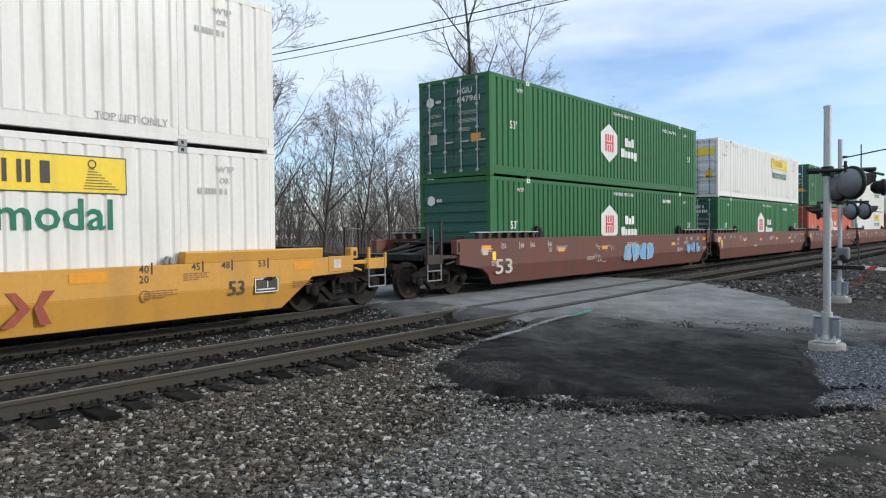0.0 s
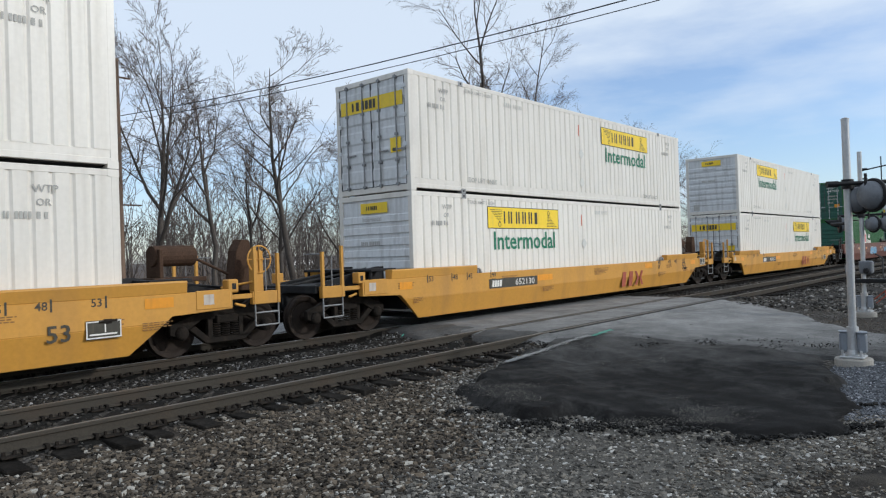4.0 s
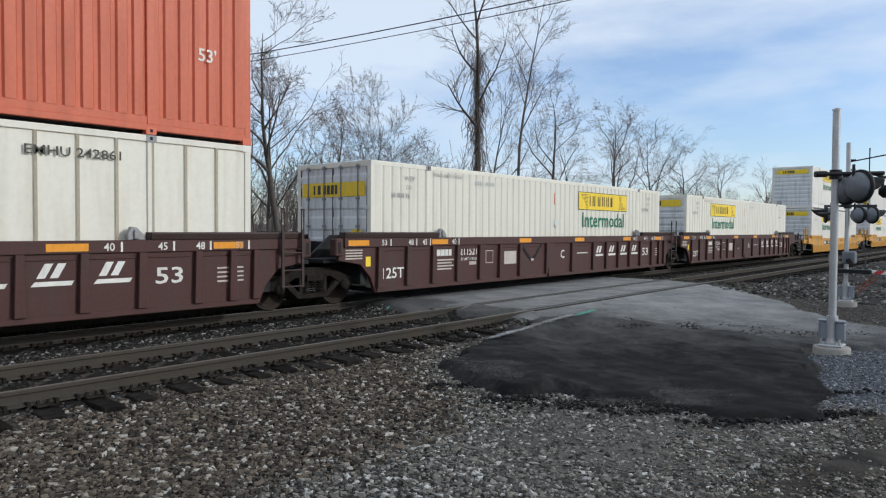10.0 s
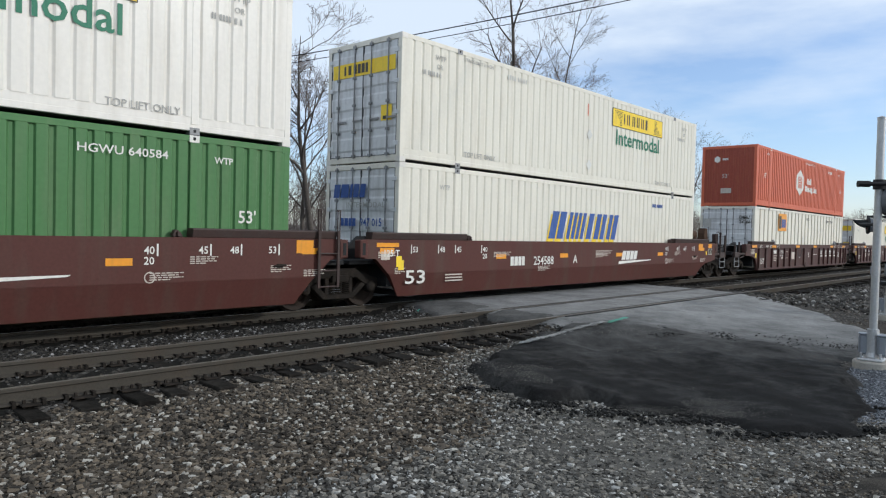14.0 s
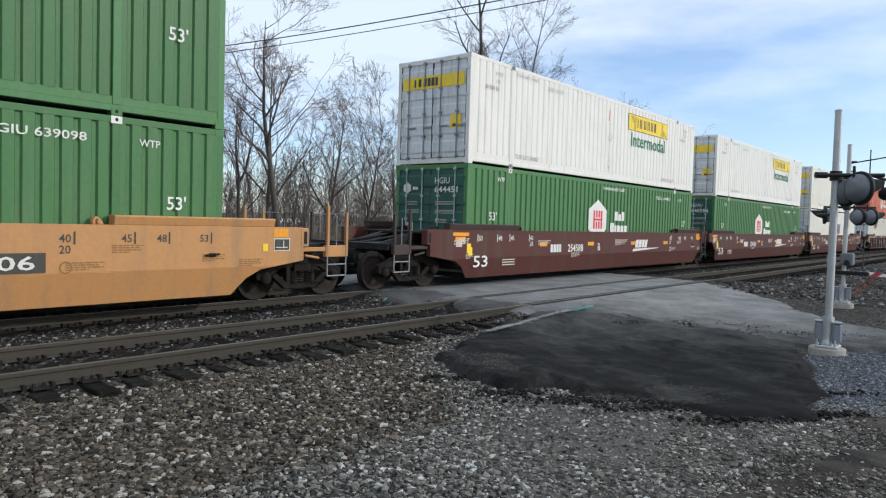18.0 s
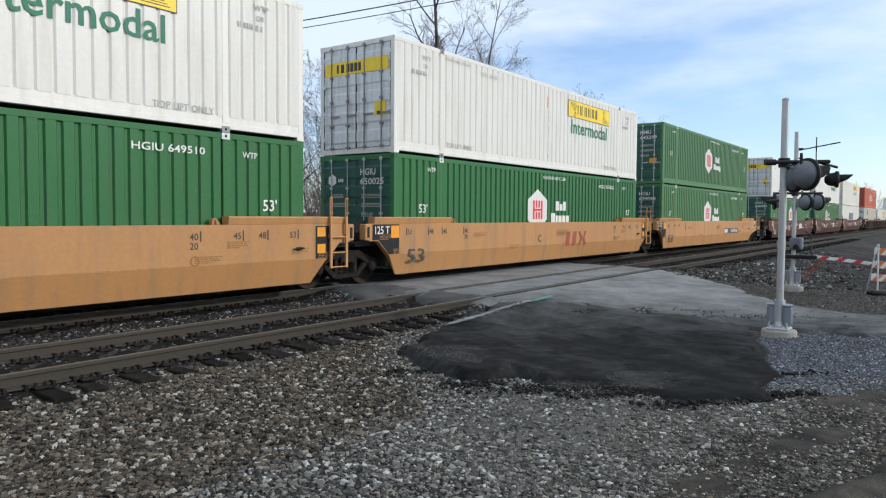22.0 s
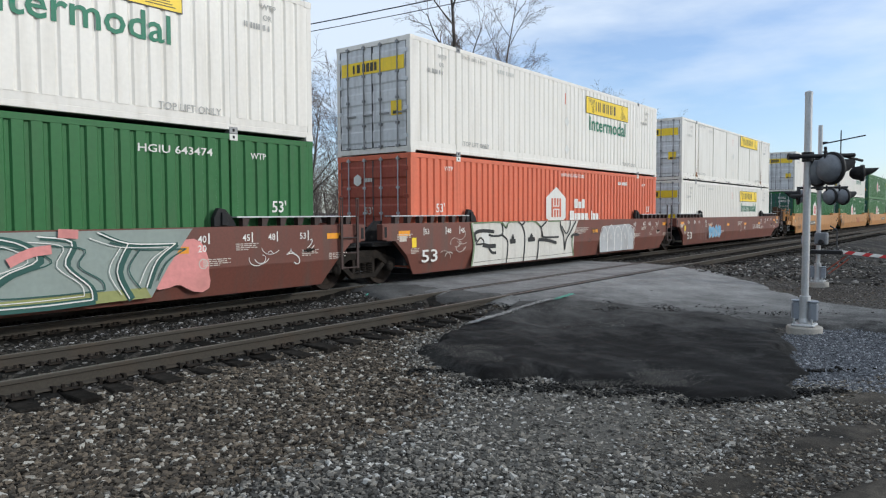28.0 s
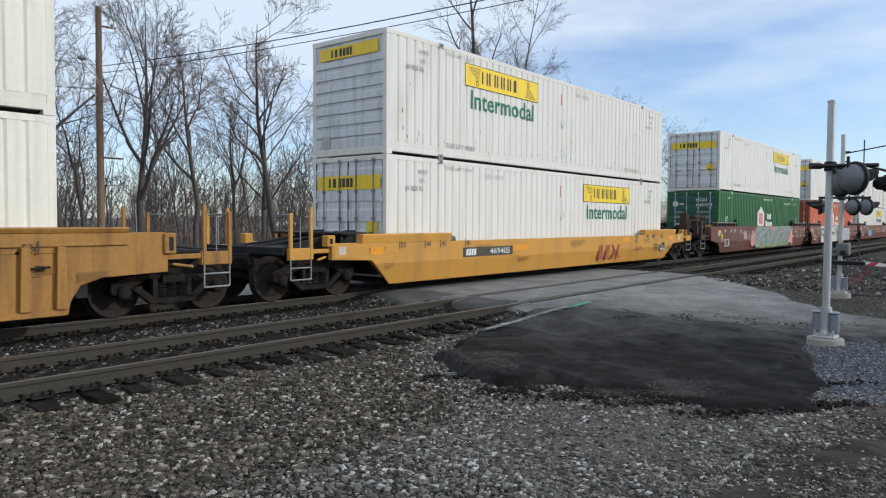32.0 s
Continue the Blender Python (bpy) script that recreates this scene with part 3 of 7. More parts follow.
def lock_rod(bm):
    h = CH - 0.20
    tube(bm, (-0.02, 0, 0), (-0.02, 0, h), 0.017, n=6)
    for z in (0.05, 0.62, 1.25, 1.9, h - 0.06):
        box(bm, -0.045, 0.03, -0.045, 0.045, z - 0.03, z + 0.03)
    box(bm, -0.04, -0.02, -0.30, 0.02, 0.86, 0.90)


def frame_bars(bm):
    """Rails and posts of the box: bottom and top rails, corner posts, lift posts."""
    for y0, y1 in ((0.0, 0.09), (CW - 0.09, CW)):
        box(bm, 0.12, CL - 0.12, y0, y1, CH - 0.11, CH)
        box(bm, 0.12, CL - 0.12, y0 + 0.002, y1 - 0.002, 0.065, 0.175)
        box(bm, 0.12, CL - 0.12, y0 + 0.012, y1 - 0.012, 0.17, 0.31)
        for x in LIFT:
            box(bm, x - 0.07, x + 0.07, y0 - 0.002, y1, 0.17, CH - 0.12)
    for x in (0.0, CL - 0.13):
        for y in (0.002, CW - 0.132):
            box(bm, x, x + 0.13, y, y + 0.13, 0.10, CH - 0.10)
        box(bm, x, x + 0.13, 0.12, CW - 0.12, CH - 0.13, CH - 0.002)
        box(bm, x, x + 0.13, 0.12, CW - 0.12, 0.02, 0.17)


def casting(bm):
    box(bm, -0.09, 0.09, -0.006, 0.15, -0.001, 0.12)


def roof_sheet(bm):
    x, i = 0.14, 0
    while x < CL - 0.3:
        box(bm, x, min(x + 0.30, CL - 0.14), 0.09, CW - 0.09, CH - 0.05, CH - 0.012 - 0.02 * (i % 2))
        x, i = x + 0.30, i + 1


def floor_sheet(bm):
    box(bm, 0.1, CL - 0.1, 0.08, CW - 0.08, 0.05, 0.15)


STYLES = {
    "whitebox": dict(m=WHITE, end=SHADEWHITE, side=("c", 0.295, 0.195, 0.040, 0.024), cast=WHITE, rod=LIFTGREY),
    "creambox": dict(m=CREAM, end=SHADEWHITE, side=("c", 0.295, 0.195, 0.040, 0.024), cast=WHITE, rod=LIFTGREY),
    "smoothbox": dict(m=WHITE, end=SHADEWHITE, side=("p", 2.4), cast=WHITE, rod=LIFTGREY),
    "slanted": dict(m=CREAM, end=SHADEWHITE, side=("c", 0.295, 0.195, 0.040, 0.026), cast=WHITE, rod=LIFTGREY),
    "posted": dict(m=CREAM, end=SHADEWHITE, side=("p", 0.62), cast=WHITE, rod=LIFTGREY),
    # green and red ends: darker copies of the side paint stand in for shade
    "hexbox": dict(m=GREEN, end=SHADEGREEN, side=("c", 0.275, 0.160, 0.028, 0.040), cast=GREEN, rod=GALV),
    "hexdeep": dict(m=DEEPGREEN, end=SHADEGREEN, side=("c", 0.275, 0.160, 0.028, 0.040), cast=DEEPGREEN, rod=GALV),
    "red": dict(m=ORANGE, end=DKRED_INK_SHADE, side=("c", 0.275, 0.150, 0.030, 0.040), cast=ORANGE, rod=GALV),
}


def lettering(c, me, x, z, name="lettering", label=""):
    part(name, me, c, (x, -0.004 - CW / 2, z), label=label)
    part(name, me, c, (CL - x, 0.004 + CW / 2, z), (0, 0, 180))


def container(style, x0, z0, doors="rear", label="", extra=(), group="containers on the train", small=False):
    """A 53 foot container with its rear lower edge at x = 0; doors: which end carries them."""
    s = STYLES[style]
    c = thing("shipping_container", label, "container", group)
    m, e, yo = s["m"], s["end"], -CW / 2
    kind = s["side"]
    span = (0.12, CL - 0.12, 0.30, CH - 0.105)
    wall = folded_wall(*kind[1:], *span) if kind[0] == "c" else post_wall(kind[1], *span)
    side = mesh(f"side_{style}", m, wall)
    part("side_wall", side, c, (0, yo + 0.004, 0))
    part("side_wall", side, c, (CL, -yo - 0.004, 0), (0, 0, 180))
    part("frame", mesh("container_frame", m, frame_bars, 0.008), c, (0, yo, 0))
    part("roof", mesh("container_roof", m, roof_sheet), c, (0, yo, 0))
    part("underside", mesh("container_floor", BLACK, floor_sheet), c, (0, yo, 0))
    for x in (0.09, LIFT[0], LIFT[1], CL - 0.09):
        for z in (0.0, CH - 0.119):
            cm = LIFTGREY if 1 < x < CL - 1 and s["cast"] == WHITE else s["cast"]
            if style in ("hexbox", "hexdeep", "red") and 1 < x < CL - 1 and z > 1:
                cm = WHITEINK
            cc = part("corner_casting", mesh("casting", cm, casting), c, (x, yo, z))
            if 1 < x < CL - 1:
                part("casting_hole", mesh("casting_hole", BLACK, lambda bm: box(bm, -0.025, 0.025, -0.012, 0.0, 0.035, 0.09), 0.008), cc)
            part("corner_casting", mesh("casting", cm, casting), c, (x, -yo, z), (0, 0, 180))
    nose_at, door_at = ((CL, 0, 180), (0, 0, 0)) if doors == "rear" else ((0, 0, 0), (CL, 0, 180))
    sg = lambda rz: 1 if rz == 0 else -1
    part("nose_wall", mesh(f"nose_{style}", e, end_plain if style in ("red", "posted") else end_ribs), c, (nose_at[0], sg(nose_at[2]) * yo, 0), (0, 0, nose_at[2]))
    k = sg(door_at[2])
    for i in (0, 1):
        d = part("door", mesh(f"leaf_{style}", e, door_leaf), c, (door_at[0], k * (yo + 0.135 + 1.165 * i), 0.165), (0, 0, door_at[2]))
        for y in (0.28, 0.86):
            part("lock_rod", mesh("lock_rod", s["rod"], lock_rod), d, (0, y, -0.03))
        part("gasket", mesh("gasket", DARKROD, lambda bm: (box(bm, 0.0, 0.03, -0.012, 0.012, 0, CH - 0.30), box(bm, 0.0, 0.03, 1.143, 1.167, 0, CH - 0.30), box(bm, 0.0, 0.03, 0, 1.155, -0.012, 0.012))), d, label="black rubber door seal")
        for z in (0.25, 0.95, 1.65, 2.35):
            part("hinge", mesh("hinge", e, lambda bm: box(bm, -0.015, 0.03, -0.06, 0.08, -0.05, 0.05), 0.006), d, (0, 0.0 if i == 0 else 1.155, z))
    rear_sign(c, style, doors, yo, small)
    near = doors == "front"      # the nose points backwards
    if style in ("whitebox", "creambox", "smoothbox"):
        panel_sign(c, 2.98 if near else CL - 2.98 - 3.62, style)
    for f in extra:
        f(c)
    MOVERS.append((c, x0, 0.0, z0))
    return c


def rear_sign(c, style, doors, yo, small=False):
    """What is written on the end that looks backwards."""
    at = lambda x, y, z: (x, yo + y, z)
    r = (0, 0, -90)
    def put(name, me, y, z, d=-0.05, label=""):
        part(name, me, c, at(d, CW - y, z), r, label)
    if style in ("whitebox", "creambox", "smoothbox"):
        if doors == "rear":
            put("sign_panel", rect(2.2, 0.34, SIGN), 0.2, 2.08, -0.008, "yellow brand panel")
            put("brand_bars", bars((.3, -.1, .5, -.1, .5, .5, .5, .4), 0.22, INK, 0.14), 0.62, 2.14, -0.012)
            put("warning_label", rect(0.36, 0.36, SIGN), 1.95, 0.95, -0.008, "yellow warning label")
            put("warning_bars", bars((2.0,), 0.08, INK), 2.02, 0.98, -0.012)
        elif small:
            put("sign_panel", rect(0.95, 0.26, SIGN), 0.82, 2.42, -0.002, "small yellow brand panel")
            put("brand_bars", bars((.3, -.1, .5, -.1, .5, .5, .5, .4), 0.10, INK, 0.14), 1.02, 2.50, -0.006)
            put("lettering", words("Intermodal", 0.11, GREYINK), 0.88, 2.22, -0.002)
            put("number_bars", bars((.5, .5, .5, .5, -.3, .5, .5, .5, .5, .5, .5), 0.10, GREYINK, 0.14), 0.80, 1.62, -0.002)
            put("placard", rect(0.3, 0.3, GREYINK), 0.35, 0.22, -0.002)
        else:
            put("sign_panel", rect(2.05, 0.30, SIGN), 0.27, 2.38, -0.002, "yellow brand panel")
            put("brand_bars", bars((.3, -.1, .5, -.1, .5, .5, .5, .4), 0.19, INK, 0.14), 0.7, 2.43, -0.006)
            put("placard", rect(0.3, 0.3, GREYINK), 0.35, 0.22, -0.002)
    elif style in ("hexbox", "hexdeep"):
        hexagon = plate("small_hex", [(0.16 * math.sin(a * 1.0472), 0.16 * math.cos(a * 1.0472)) for a in range(6)], WHITEINK)
        put("emblem", hexagon, 0.45, 2.25, -0.008)
        put("brand_bars", bars((.5, .4, .5, .4), 0.09, WHITEINK, 0.12), 0.66, 2.2, -0.008)
        if doors == "rear":
            if small:
                put("serial_number", words(small[:4] if " " in small else "HGIU", 0.17, WHITEINK, 0.52), 1.5, 2.36, -0.052)
                put("serial_number", words(small.split()[-1], 0.17, WHITEINK, 0.80), 1.5, 2.12, -0.052)
            else:
                put("number_bars", bars((.5, .5, .4, -.3, .5), 0.15, WHITEINK, 0.14), 1.5, 2.36, -0.052)
                put("number_bars", bars((.5, .5, .5, -.2, .5, .5, .5), 0.15, WHITEINK, 0.12), 1.5, 2.14, -0.052)
            for i, (y, z, w) in enumerate(((0.4, 1.78, .55), (0.4, 1.55, .62), (1.5, 1.78, .8), (1.5, 1.55, .8), (1.5, 1.3, .5))):
                [put("small_print", print_line(w * 0.8, PALEINK, i + q), y, z + 0.04 * q, -0.008) for q in range(3)]
            put("warning_label", rect(0.34, 0.24, GOLDINK), 1.95, 0.98, -0.008, "orange warning label")
            put("notice", rect(0.3, 0.3, PALEINK), 0.4, 1.0, -0.008)
    elif style == "red":
        hexagon = plate("small_hex", [(0.16 * math.sin(a * 1.0472), 0.16 * math.cos(a * 1.0472)) for a in range(6)], WHITEINK)
        put("emblem", hexagon, 0.75, 2.25, -0.008)
        put("brand_bars", bars((.5, .4, .5, .4, .4), 0.10, WHITEINK, 0.12), 1.0, 2.2, -0.008)
        put("length_mark", words("53'", 0.2, PALEINK), 1.0, 1.35, -0.008)
        put("notice", rect(0.5, 0.24, PALEINK), 0.95, 0.62, -0.008)
    elif style == "slanted":
        put("brand_bars", bars((.7, .9, .3, .6, .6), 0.32, BLUEINK, 0.12, 0.15), 0.35, 2.1, -0.05)
        put("lettering", words("INTERMODAL", 0.13, GREYINK, 1.35), 0.85, 1.86, -0.05)
        put("serial_number", words("947 015", 0.19, BLUEINK, 0.75), 1.35, 1.42, -0.05)
        put("number_bars", bars((.6, .7, .6, .6), 0.19, BLUEINK, 0.12), 0.65, 1.42, -0.05)
    elif style == "posted":
        put("serial_number", words("EMHU", 0.15, INK, 0.46), 1.9, 2.3, -0.05)
        put("serial_number", words("242861", 0.15, INK, 0.58), 1.9, 2.08, -0.05)
        put("notice", rect(0.36, 0.4, GREYINK), 0.2, 1.9, -0.05)


def panel_sign(c, x, style):
    """Yellow panel with plain dark bars in place of the brand, and the word under it."""
    w, h, z = 3.62, 0.60, (2.24 if style == "smoothbox" else 2.02)
    lettering(c, rect(w, h, INK), x - 0.02, z - 0.02, "sign_border")
    part("sign_panel", rect(w - 0.04, h - 0.04, SIGN), c, (x, -CW / 2 - 0.008, z), label="yellow brand panel")
    part("brand_bars", bars((.2, -.10, .2, .2, -.22, .2, .2, -.06, .2, .2, -.06, .2, .2, -.06, .42), 0.34, INK, 0.16), c, (x + 0.72, -CW / 2 - 0.012, z + 0.12))
    def scroll(bm):
        for i in range(8):
            zz = 0.485 - i * 0.045
            box(bm, 0.10 + 0.055 * i, 0.66 - 0.012 * i, -0.001, 0.001, zz, zz + 0.013)
        lathe(bm, [(0.05, -0.001), (0.07, -0.001), (0.07, 0.001), (0.05, 0.001)], 14, "y", (0.52, 0, 0.10), True)
    part("emblem", mesh("wing_lines", INK, scroll), c, (x, -CW / 2 - 0.012, z))
    part("emblem", mesh("wing_lines", INK, scroll), c, (x + w - 0.05, -CW / 2 - 0.012, z), (0, 180, 0)).matrix_basis = pose(x + w - 0.06, -CW / 2 - 0.012, z + 0.55, 0, 180, 0)
    if style != "smoothbox":
        part("lettering", words("Intermodal", 0.50, GREENINK, 3.12), c, (x + 0.24, -CW / 2 - 0.008, z - 0.60), label="green lettering")


RUST = paint("rust_bloom", (0.19, 0.085, 0.035), 0.9, 0, 0.25, (0.5, 0.42, 0.32), 0.7, 6, False, 0.3, 40)


def rust_runs(c):
    """Rust over the lower rail, thickest at the lifting posts, with thin runs above it."""
    rng, d = random.Random(6), -CW / 2 - 0.004
    def run(x, z, w, h):
        part("rust_stain", plate(f"rust{x:.2f}_{z:.2f}", [(-w / 2, 0), (w / 2, 0), (w * 0.42, h * 0.4), (w * 0.2, h * 0.8), (0, h), (-w * 0.25, h * 0.7), (-w * 0.38, h * 0.3)], RUST), c, (x, d, z))
    for x, n in ((14.02, 9), (2.05, 5)):
        part("rust_stain", plate(f"rust_bloom{x}", blob(rng, 0.42, 0.30, 26, 0.34), RUST), c, (x - 0.2, d, 0.16))
        for i in range(n):
            run(x + rng.gauss(0.05, 0.10), 0.40 + rng.uniform(-0.05, 0.5), rng.uniform(0.012, 0.04), rng.uniform(0.12, 0.5))
    for i in range(26):
        run(rng.uniform(0.3, CL - 0.3), rng.uniform(0.10, 0.30), rng.uniform(0.02, 0.05), rng.uniform(0.03, 0.14))
    for i in range(34):
        part("scuff", rect(round(rng.uniform(0.08, 0.3), 1), 0.03, DARKROD), c, (rng.uniform(0.3, CL - 0.5), d, rng.choice((0.075, 0.12))))


def specks(c):
    """A few small rust spots and short runs."""
    rng, d = random.Random(16), -CW / 2 - 0.004
    for i in range(44):
        x, z = rng.uniform(0.2, CL - 0.2), rng.choice((0.33, 0.45, 0.9, 1.5)) + rng.uniform(-0.1, 0.2)
        w, h = rng.uniform(0.015, 0.035), rng.uniform(0.03, 0.16)
        part("rust_stain", plate(f"speck{i}", [(-w / 2, 0), (w / 2, h * 0.5), (w * 0.3, h), (-w * 0.3, h)], RUST), c, (x, d, z))


FAINTINK = paint("worn_pale_ink", (0.54, 0.53, 0.49), 0.55, 0, 0.1, (0.66, 0.65, 0.6), 0.5, 3, True, 0, 12)


def small_marks(ink, number=True):
    def f(c):
        d = -CW / 2 - 0.008
        part("lettering", words("TOP LIFT ONLY", 0.13, ink), c, (2.2, d, 0.30))
        part("lettering", words("TOP LIFT ONLY", 0.13, ink), c, (CL - 3.5, d, 0.30))
        part("lettering", words("STACK LIMIT 3 HIGH", 0.09, ink), c, (2.15, d, CH - 0.25))
        signed = any(ch.name.startswith("sign_panel") and 2.5 < ch.matrix_basis.translation.x < 6 for ch in c.children)
        part("number_bars", bars((.5, .5, .5, .5, -.3, .3, .3, .3, .3, .3, .3), 0.12, FAINTINK, 0.3), c, (8.9 if signed else 3.9, d, CH - 0.38))
        for xx in (0.95, CL - 1.45):
            part("lettering", words("WTP", 0.12, ink), c, (xx + 0.15, d, CH - 0.42))
            part("lettering", words("OR", 0.11, ink), c, (xx + 0.2, d, CH - 0.62))
            part("small_print", bars((.3, .3, -.3, .4, .4, .4, .4, -.3, .5, -.2, .4), 0.11, ink, 0.16), c, (xx - 0.25, d, CH - 0.82))
        part("red_mark", rect(0.05, 0.36, ORANGE), c, (CL / 2 - 0.1, d, 2.12))
        for z in (1.55, 0.62):
            part("placard_holder", plate("diamond", [(0, -0.17), (0.17, 0), (0, 0.17), (-0.17, 0)], PALEPATCH), c, (CL / 2 + 0.05, d, z))
    return f


def hex_marks(ink=WHITEINK, red=REDINK, inc=False, n="", x=6.72):
    """White hexagon with red bars, white blocks for the name, small white lettering."""
    def f(c):
        d = -CW / 2 - 0.008
        hexa = [(0, 0.36), (0.66, 0.0), (1.32, 0.36), (1.32, 1.02), (0.66, 1.38), (0, 1.02)]
        part("emblem", plate("emblem_hex", hexa, ink), c, (x, d, 0.86), label="white hexagon emblem")
        def strokes(bm):
            for a, b, z0, z1 in ((.34, .45, .38, 1.0), (.52, .63, .38, .62), (.52, .63, .76, 1.0), (.70, .81, .38, .62), (.70, .81, .76, 1.0), (.88, .99, .38, 1.0), (.45, .88, .655, .725)):
                box(bm, a, b, -0.001, 0.001, z0, z1)
        part("emblem_bars", mesh("emblem_strokes", red, strokes), c, (x, d - 0.004, 0.86))
        part("brand_bars", blocks(((.8, 0, 1), (.7, 0, .72), (.7, 0, 1)), 0.32, ink, 0.12), c, (x + 1.95, d, 1.54))
        part("brand_bars", blocks(((.95, 0, 1), (.5, 0, .74), (.8, 0, .74), (.75, 0, .74), (.78, -.25, .74)) + (((.14, -.1, .15), (-.3, 0, 1), (.28, 0, 1), (.7, 0, .72), (.62, 0, .72), (.14, 0, .15)) if inc else ()), 0.32, ink, 0.12), c, (x + 1.62, d, 1.13))
        for xx in (1.0, CL - 1.1):
            part("length_mark", words("53'", 0.24, ink), c, (xx, d, 1.40))
        part("lettering", words("WARNING HIGH CUBE", 0.12, ink), c, (7.7, d, CH - 0.30))
        if n:
            part("serial_number", words(n if " " in n else "HGIU " + n, 0.14, ink, 1.45), c, (CL - 3.9, d, CH - 0.45))
        else:
            part("number_bars", bars((.5, .5, .3, .5, -.3, .5, .5, .5, .5, .5, .5), 0.13, ink, 0.14), c, (CL - 3.9, d, CH - 0.45))
        part("lettering", words("WTP", 0.12, ink), c, (1.35, d, CH - 0.40))
        part("lettering", words("WTP", 0.12, ink), c, (CL - 1.6, d, CH - 0.45))
    return f


def slant_marks(c):
    d = -CW / 2 - 0.008
    for mat, dx, dz, dd in ((SIGN, -0.09, -0.09, 0.0), (BLUEINK, 0.0, 0.0, -0.004)):
        part("brand_bars", bars((.42, .42, -.02, .22, .22, .22, .22, -.02, .36, -.02, .36, .30, -.02, .28, .36), 0.80, mat, 0.10, 0.30, "slant" + mat.name), c, (6.0 + dx, d + dd, 1.22 + dz))
    part("number_bars", bars((.5, .5, .5, .5, -.3, .5, .5, .5, .5, .5, .5), 0.12, BLUEINK, 0.14), c, (CL - 3.6, d, CH - 0.50))
    part("lettering", words("WTP", 0.12, GREYINK), c, (1.35, d, CH - 0.55))


STAINED = paint("stained_post", (0.40, 0.34, 0.25), 0.6, 0, 0.1, (0.20, 0.15, 0.10), 0.5, 1.5, True, 0.05, 16)


def posted_marks(c):
    d = -CW / 2 - 0.010
    n = int((CL - 0.24) / 0.62)
    strip = mesh("post_strip", STAINED, lambda bm: box(bm, -0.022, 0.022, -0.006, 0.006, 0.31, CH - 0.11))
    for i in range(1, n + 1):
        x = 0.12 + i * (CL - 0.24) / (n + 1)
        part("post", strip, c, (x, -CW / 2 + 0.003, 0))
        part("post", strip, c, (x, CW / 2 - 0.003, 0))
    d -= 0.004
    part("serial_number", words("EMHU 242861", 0.15, INK, 1.45), c, (12.2, d, 2.42))
    part("lettering", words("53/102", 0.14, INK, 0.55), c, (8.12, d, 2.46))
    part("placard_holder", plate("round_holder", blob(random.Random(3), 0.32, 0.36, 14, 0.05), PALEPATCH), c, (7.55, d, 1.18))
    part("sign_panel", rect(1.28, 0.87, GOLDINK), c, (3.43, d, 1.80), label="orange brand panel")
    part("brand_bars", bars((.55,), 0.62, INK), c, (3.51, d - 0.004, 1.92))
    part("brand_bars", bars((.8, .6), 0.42, BLUEINK, 0.1), c, (3.92, d - 0.004, 1.98))


# ---- rail cars ----
def truck_frame(bm):
    """Side frames with their windows, bolster and spring nests; wheels are apart."""
    for s in (-1, 1):
        y0, y1 = s * 1.02, s * 1.14
        prism(bm, [(-1.10, .44), (-1.10, .62), (-0.85, .70), (-0.42, .86), (0.42, .86), (0.85, .70), (1.10, .62), (1.10, .44), (0.98, .40), (0.72, .52), (0.48, .66), (-0.48, .66), (-0.72, .52), (-0.98, .40)], y0, y1)
        prism(bm, [(-0.74, .50), (-0.40, .22), (0.40, .22), (0.74, .50), (0.62, .56), (0.34, .33), (-0.34, .33), (-0.62, .56)], y0, y1)
        for x in (-0.32, 0.32):
            box(bm, x - 0.05, x + 0.05, y0, y1, .30, .70)
        for x in (-0.88, 0.88):
            lathe(bm, [(0.13, s * 1.0), (0.13, s * 1.16), (0.09, s * 1.20), (0.03, s * 1.21)], 12, "y", (x, 0, 0.457))
    box(bm, -0.22, 0.22, -1.2, 1.2, .58, .72)


def springs(bm):
    for x in (-0.19, 0.0, 0.19):
        for i in range(6):
            z = 0.34 + i * 0.042
            lathe(bm, [(0.085, z), (0.092, z + 0.012), (0.085, z + 0.024), (0.07, z + 0.012)], 10, "z", (x, 0, 0), True)


def wheelset(bm):
    for s in (-1, 1):
        lathe(bm, [(0.06, s * 0.86), (0.11, s * 0.86), (0.12, s * 0.78), (0.33, s * 0.765), (0.37, s * 0.80), (0.445, s * 0.82), (0.457, s * 0.80), (0.457, s * 0.72), (0.485, s * 0.71), (0.485, s * 0.685), (0.36, s * 0.69), (0.12, s * 0.70)], 28, "y")
        for i in range(3):
            a = i * 2.094
            box(bm, 0.08 * math.cos(a) - 0.015, 0.08 * math.cos(a) + 0.015, s * 1.0 if s > 0 else -1.02, s * 1.02 if s > 0 else -1.0, 0.08 * math.sin(a) - 0.015, 0.08 * math.sin(a) + 0.015)
    tube(bm, (0, -1.0, 0), (0, 1.0, 0), 0.08, n=12)


def truck(car, x):
    t = part("truck", mesh("truck_frame", STEEL, truck_frame, 0.012), car, (x, 0, 0))
    for s in (-1, 1):
        part("spring_nest", mesh("springs", STEEL, springs, smooth=True), t, (0, s * 1.09, 0))
    for dx in (-0.89, 0.89):
        w = part("wheelset", mesh("wheelset", WHEEL, wheelset), t, (dx, 0, 0.457))
        SPINNERS.append((w, dx))
    return t


def mirror(bm, fn, back):
    """Builds something that is drawn for the rear end, and turns it round for the front end."""
    n = len(bm.verts)
    fn(bm)
    bm.verts.ensure_lookup_table()
    if not back:
        for v in bm.verts[n:]:
            v.co.x = CL - v.co.x


